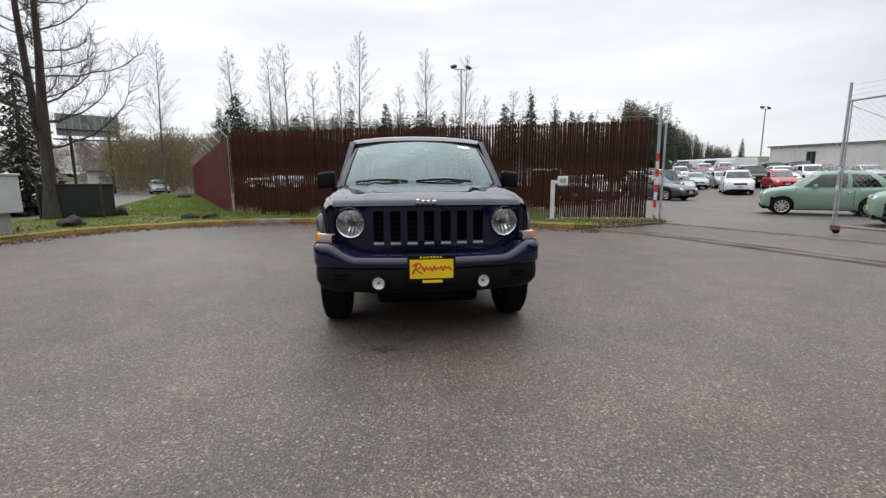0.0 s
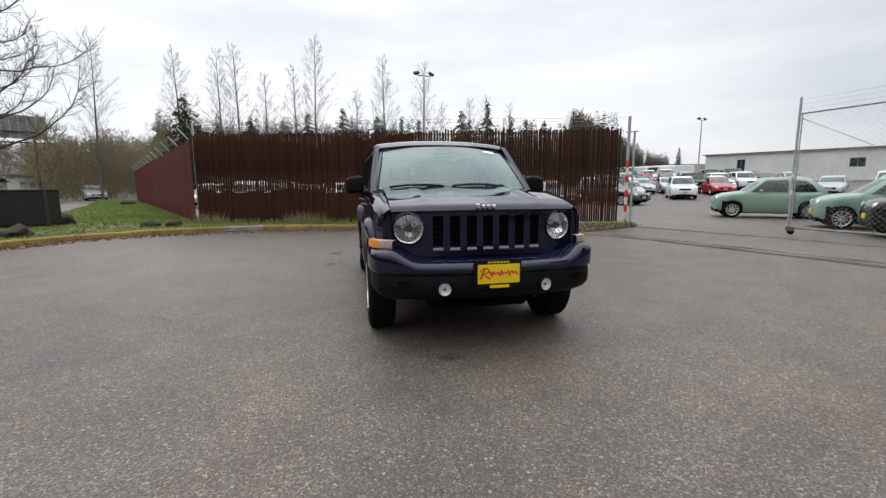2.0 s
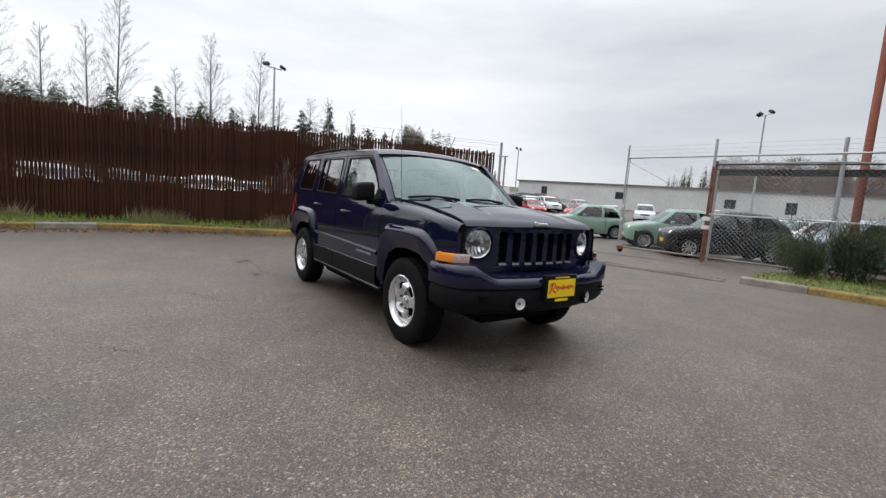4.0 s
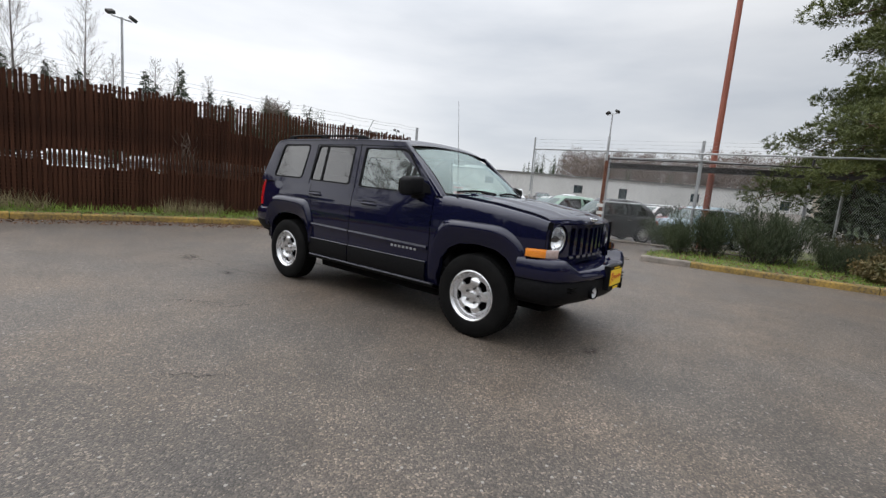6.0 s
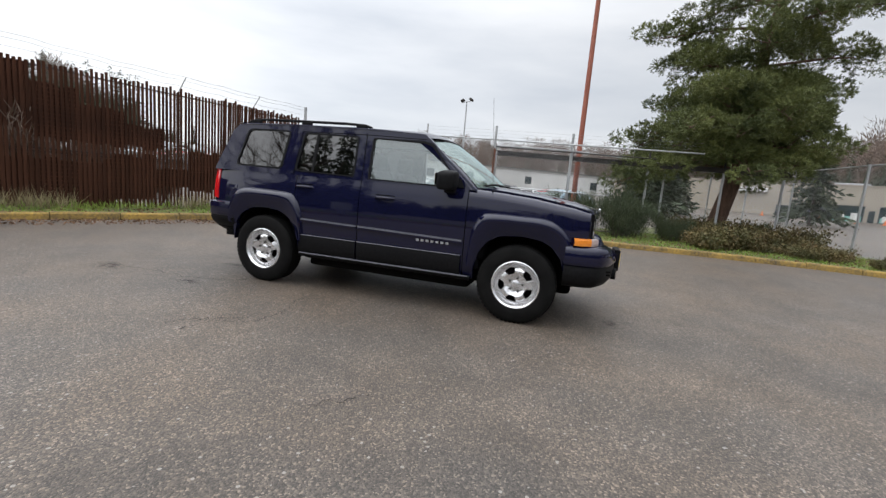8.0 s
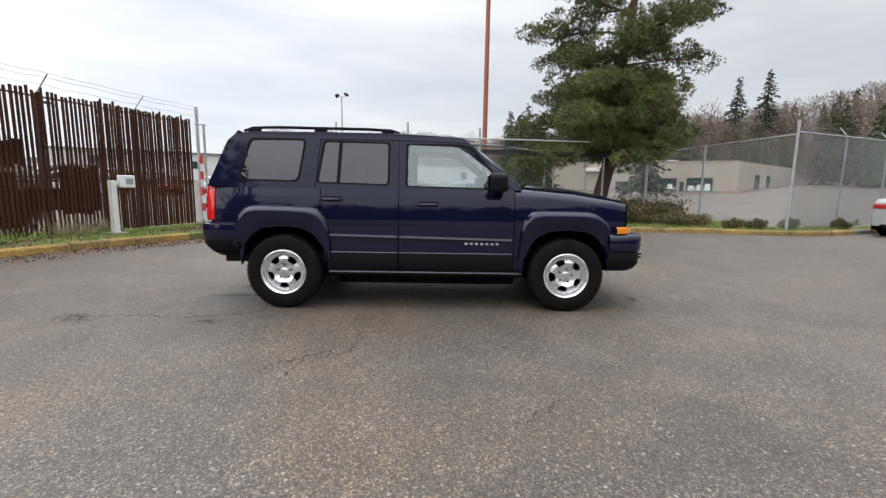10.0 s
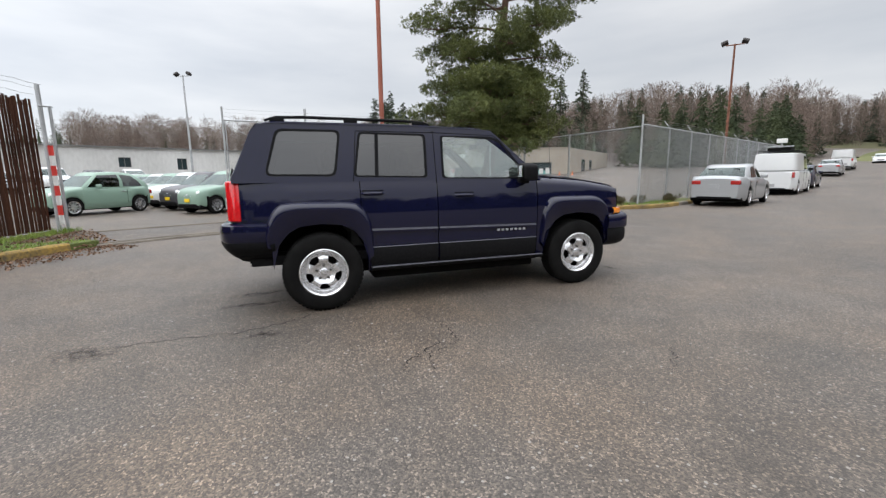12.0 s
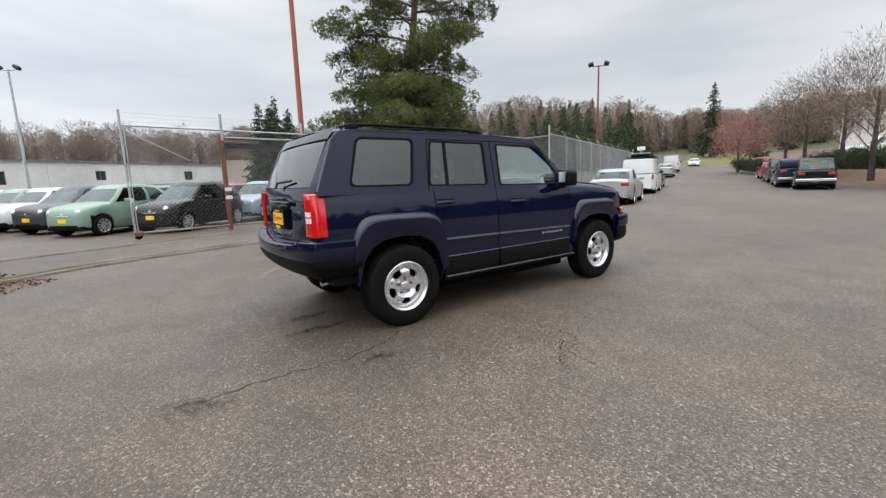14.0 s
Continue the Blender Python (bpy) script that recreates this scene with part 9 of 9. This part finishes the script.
def stain_material():
    m, n, l, bs = principled("soaked_oil_stain")
    bs.inputs["Base Color"].default_value = (0.022, 0.020, 0.018, 1)
    bs.inputs["Roughness"].default_value = 0.55
    co = n.new("ShaderNodeTexCoord")
    sub = n.new("ShaderNodeVectorMath")
    sub.operation = "SUBTRACT"
    sub.inputs[1].default_value = (0.5, 0.5, 0.0)
    flat = n.new("ShaderNodeVectorMath")
    flat.operation = "MULTIPLY"
    flat.inputs[1].default_value = (1, 1, 0)
    ln = n.new("ShaderNodeVectorMath")
    ln.operation = "LENGTH"
    l.new(co.outputs["Generated"], sub.inputs[0])
    l.new(sub.outputs["Vector"], flat.inputs[0])
    l.new(flat.outputs["Vector"], ln.inputs[0])
    rim = n.new("ShaderNodeMapRange")
    rim.inputs["From Min"].default_value, rim.inputs["From Max"].default_value = 0.10, 0.47
    rim.inputs["To Min"].default_value, rim.inputs["To Max"].default_value = 0.66, 0.0
    l.new(ln.outputs["Value"], rim.inputs["Value"])
    ns = n.new("ShaderNodeTexNoise")
    ns.inputs["Scale"].default_value, ns.inputs["Detail"].default_value = 14, 6
    l.new(co.outputs["Object"], ns.inputs["Vector"])
    nr = n.new("ShaderNodeMapRange")
    nr.inputs["From Min"].default_value, nr.inputs["From Max"].default_value = 0.35, 0.65
    l.new(ns.outputs["Fac"], nr.inputs["Value"])
    mul = n.new("ShaderNodeMath")
    mul.operation = "MULTIPLY"
    l.new(rim.outputs["Result"], mul.inputs[0])
    l.new(nr.outputs["Result"], mul.inputs[1])
    l.new(mul.outputs["Value"], bs.inputs["Alpha"])
    return m


STAIN = stain_material()


def crack(pts, w, seed):
    rng = np.random.default_rng(seed)
    path = catmull([(x, y, 0) for x, y in pts], 7)
    bm = bmesh.new()
    rows = []
    for i, p in enumerate(path):
        u = (path[min(i + 1, len(path) - 1)] - path[max(i - 1, 0)]).normalized()
        nrm = Vector((-u.y, u.x, 0))
        c = p + nrm * rng.normal() * 0.02
        ww = w * rng.uniform(0.25, 1.0)
        rows.append([c - nrm * ww + Vector((0, 0, 0.004)), c + nrm * ww + Vector((0, 0, 0.004))])
    sheet(bm, rows)
    tagged(part("crack", bm, CRACK), "thin dark crack in the asphalt", "crack", "asphalt cracks", "structure")


def stain(x, y, rx, ry, yaw, seed):
    rng = np.random.default_rng(seed)
    bm = bmesh.new()
    ring = []
    for k in range(40):
        a = 2 * math.pi * k / 40
        q = 1 + 0.28 * noise.noise(Vector((math.cos(a) * 1.7, math.sin(a) * 1.7, seed))) + 0.12 * rng.normal()
        ring.append((rx * q * math.cos(a), ry * q * math.sin(a)))
    plate(bm, ring, [], lambda u, v: Vector((u, v, 0)))
    ob = part("oil_stain", bm, STAIN)
    ob.matrix_basis = pose(x, y, 0.004, 0, 0, yaw)
    tagged(ob, "dark oil stain on the asphalt", "stain", "oil stains", "structure")


crack([(-2.32, 0.78), (-2.10, 0.76), (-2.04, 0.66), (-1.93, 0.50), (-1.72, 0.48), (-1.63, 0.46), (-1.45, 0.52), (-1.19, 0.61)], 0.005, 1)
crack([(-2.30, 0.95), (-2.16, 0.92), (-2.06, 0.78), (-1.88, 0.60)], 0.006, 2)
crack([(-1.22, 2.99), (-1.18, 2.72), (-1.17, 2.31), (-1.13, 1.83), (-1.03, 1.59), (-0.85, 1.45)], 0.006, 3)
crack([(-2.85, -0.52), (-2.70, -0.68), (-2.58, -0.82)], 0.004, 4)
crack([(2.2, 4.5), (3.2, 3.4), (3.8, 2.2), (4.4, 1.3)], 0.004, 6)
crack([(4.35, 4.80), (5.1, 3.70), (5.65, 2.2), (6.05, 0.9), (6.5, -0.7)], 0.022, 8)
crack([(6.85, 6.1), (7.55, 4.5), (8.2, 2.8), (8.65, 1.5), (8.95, 0.8)], 0.020, 9)
stain(-1.31, 1.81, 0.15, 0.10, 100, 1)
stain(-0.02, 1.93, 0.34, 0.10, 100, 2)
stain(-0.41, 1.94, 0.36, 0.07, 95, 3)
stain(-1.25, 2.92, 0.26, 0.18, 70, 4)
stain(-0.34, -2.18, 0.14, 0.07, 10, 5)


def scratch(pts, w):
    bm = bmesh.new()
    path = catmull([(x, y, 0) for x, y in pts], 5)
    rows = []
    for i, p in enumerate(path):
        u = (path[min(i + 1, len(path) - 1)] - path[max(i - 1, 0)]).normalized()
        q = Vector((-u.y, u.x, 0)) * w * (0.4 + 0.6 * abs(math.sin(i * 1.9)))
        rows.append([p - q + Vector((0, 0, 0.005)), p + q + Vector((0, 0, 0.005))])
    sheet(bm, rows)
    tagged(part("scratch", bm, PALE_CHIP), "pale chalky scratch on the asphalt", "mark", "pale scratches", "structure")


scratch([(2.20, 1.80), (2.40, 1.70), (2.57, 1.60), (2.74, 1.30)], 0.007)
scratch([(2.45, 1.78), (2.52, 1.62), (2.66, 1.50)], 0.007)
rng9 = np.random.default_rng(99)
pale = Soup()
at = np.stack([rng9.uniform(-5, 6, 46), rng9.uniform(-4, 6, 46), np.full(46, 0.006)], axis=1)
way = rng9.normal(size=(46, 3)) * np.array((1, 1, 0.05))
way /= np.linalg.norm(way, axis=1, keepdims=True)
pale.blades(at, at + way * rng9.uniform(0.010, 0.032, size=(46, 1)), 0.006)
tagged(pale.mesh("pale_grit", PALE_CHIP), "small pale chips and scraps lying on the asphalt", "grit", kind="stuff")
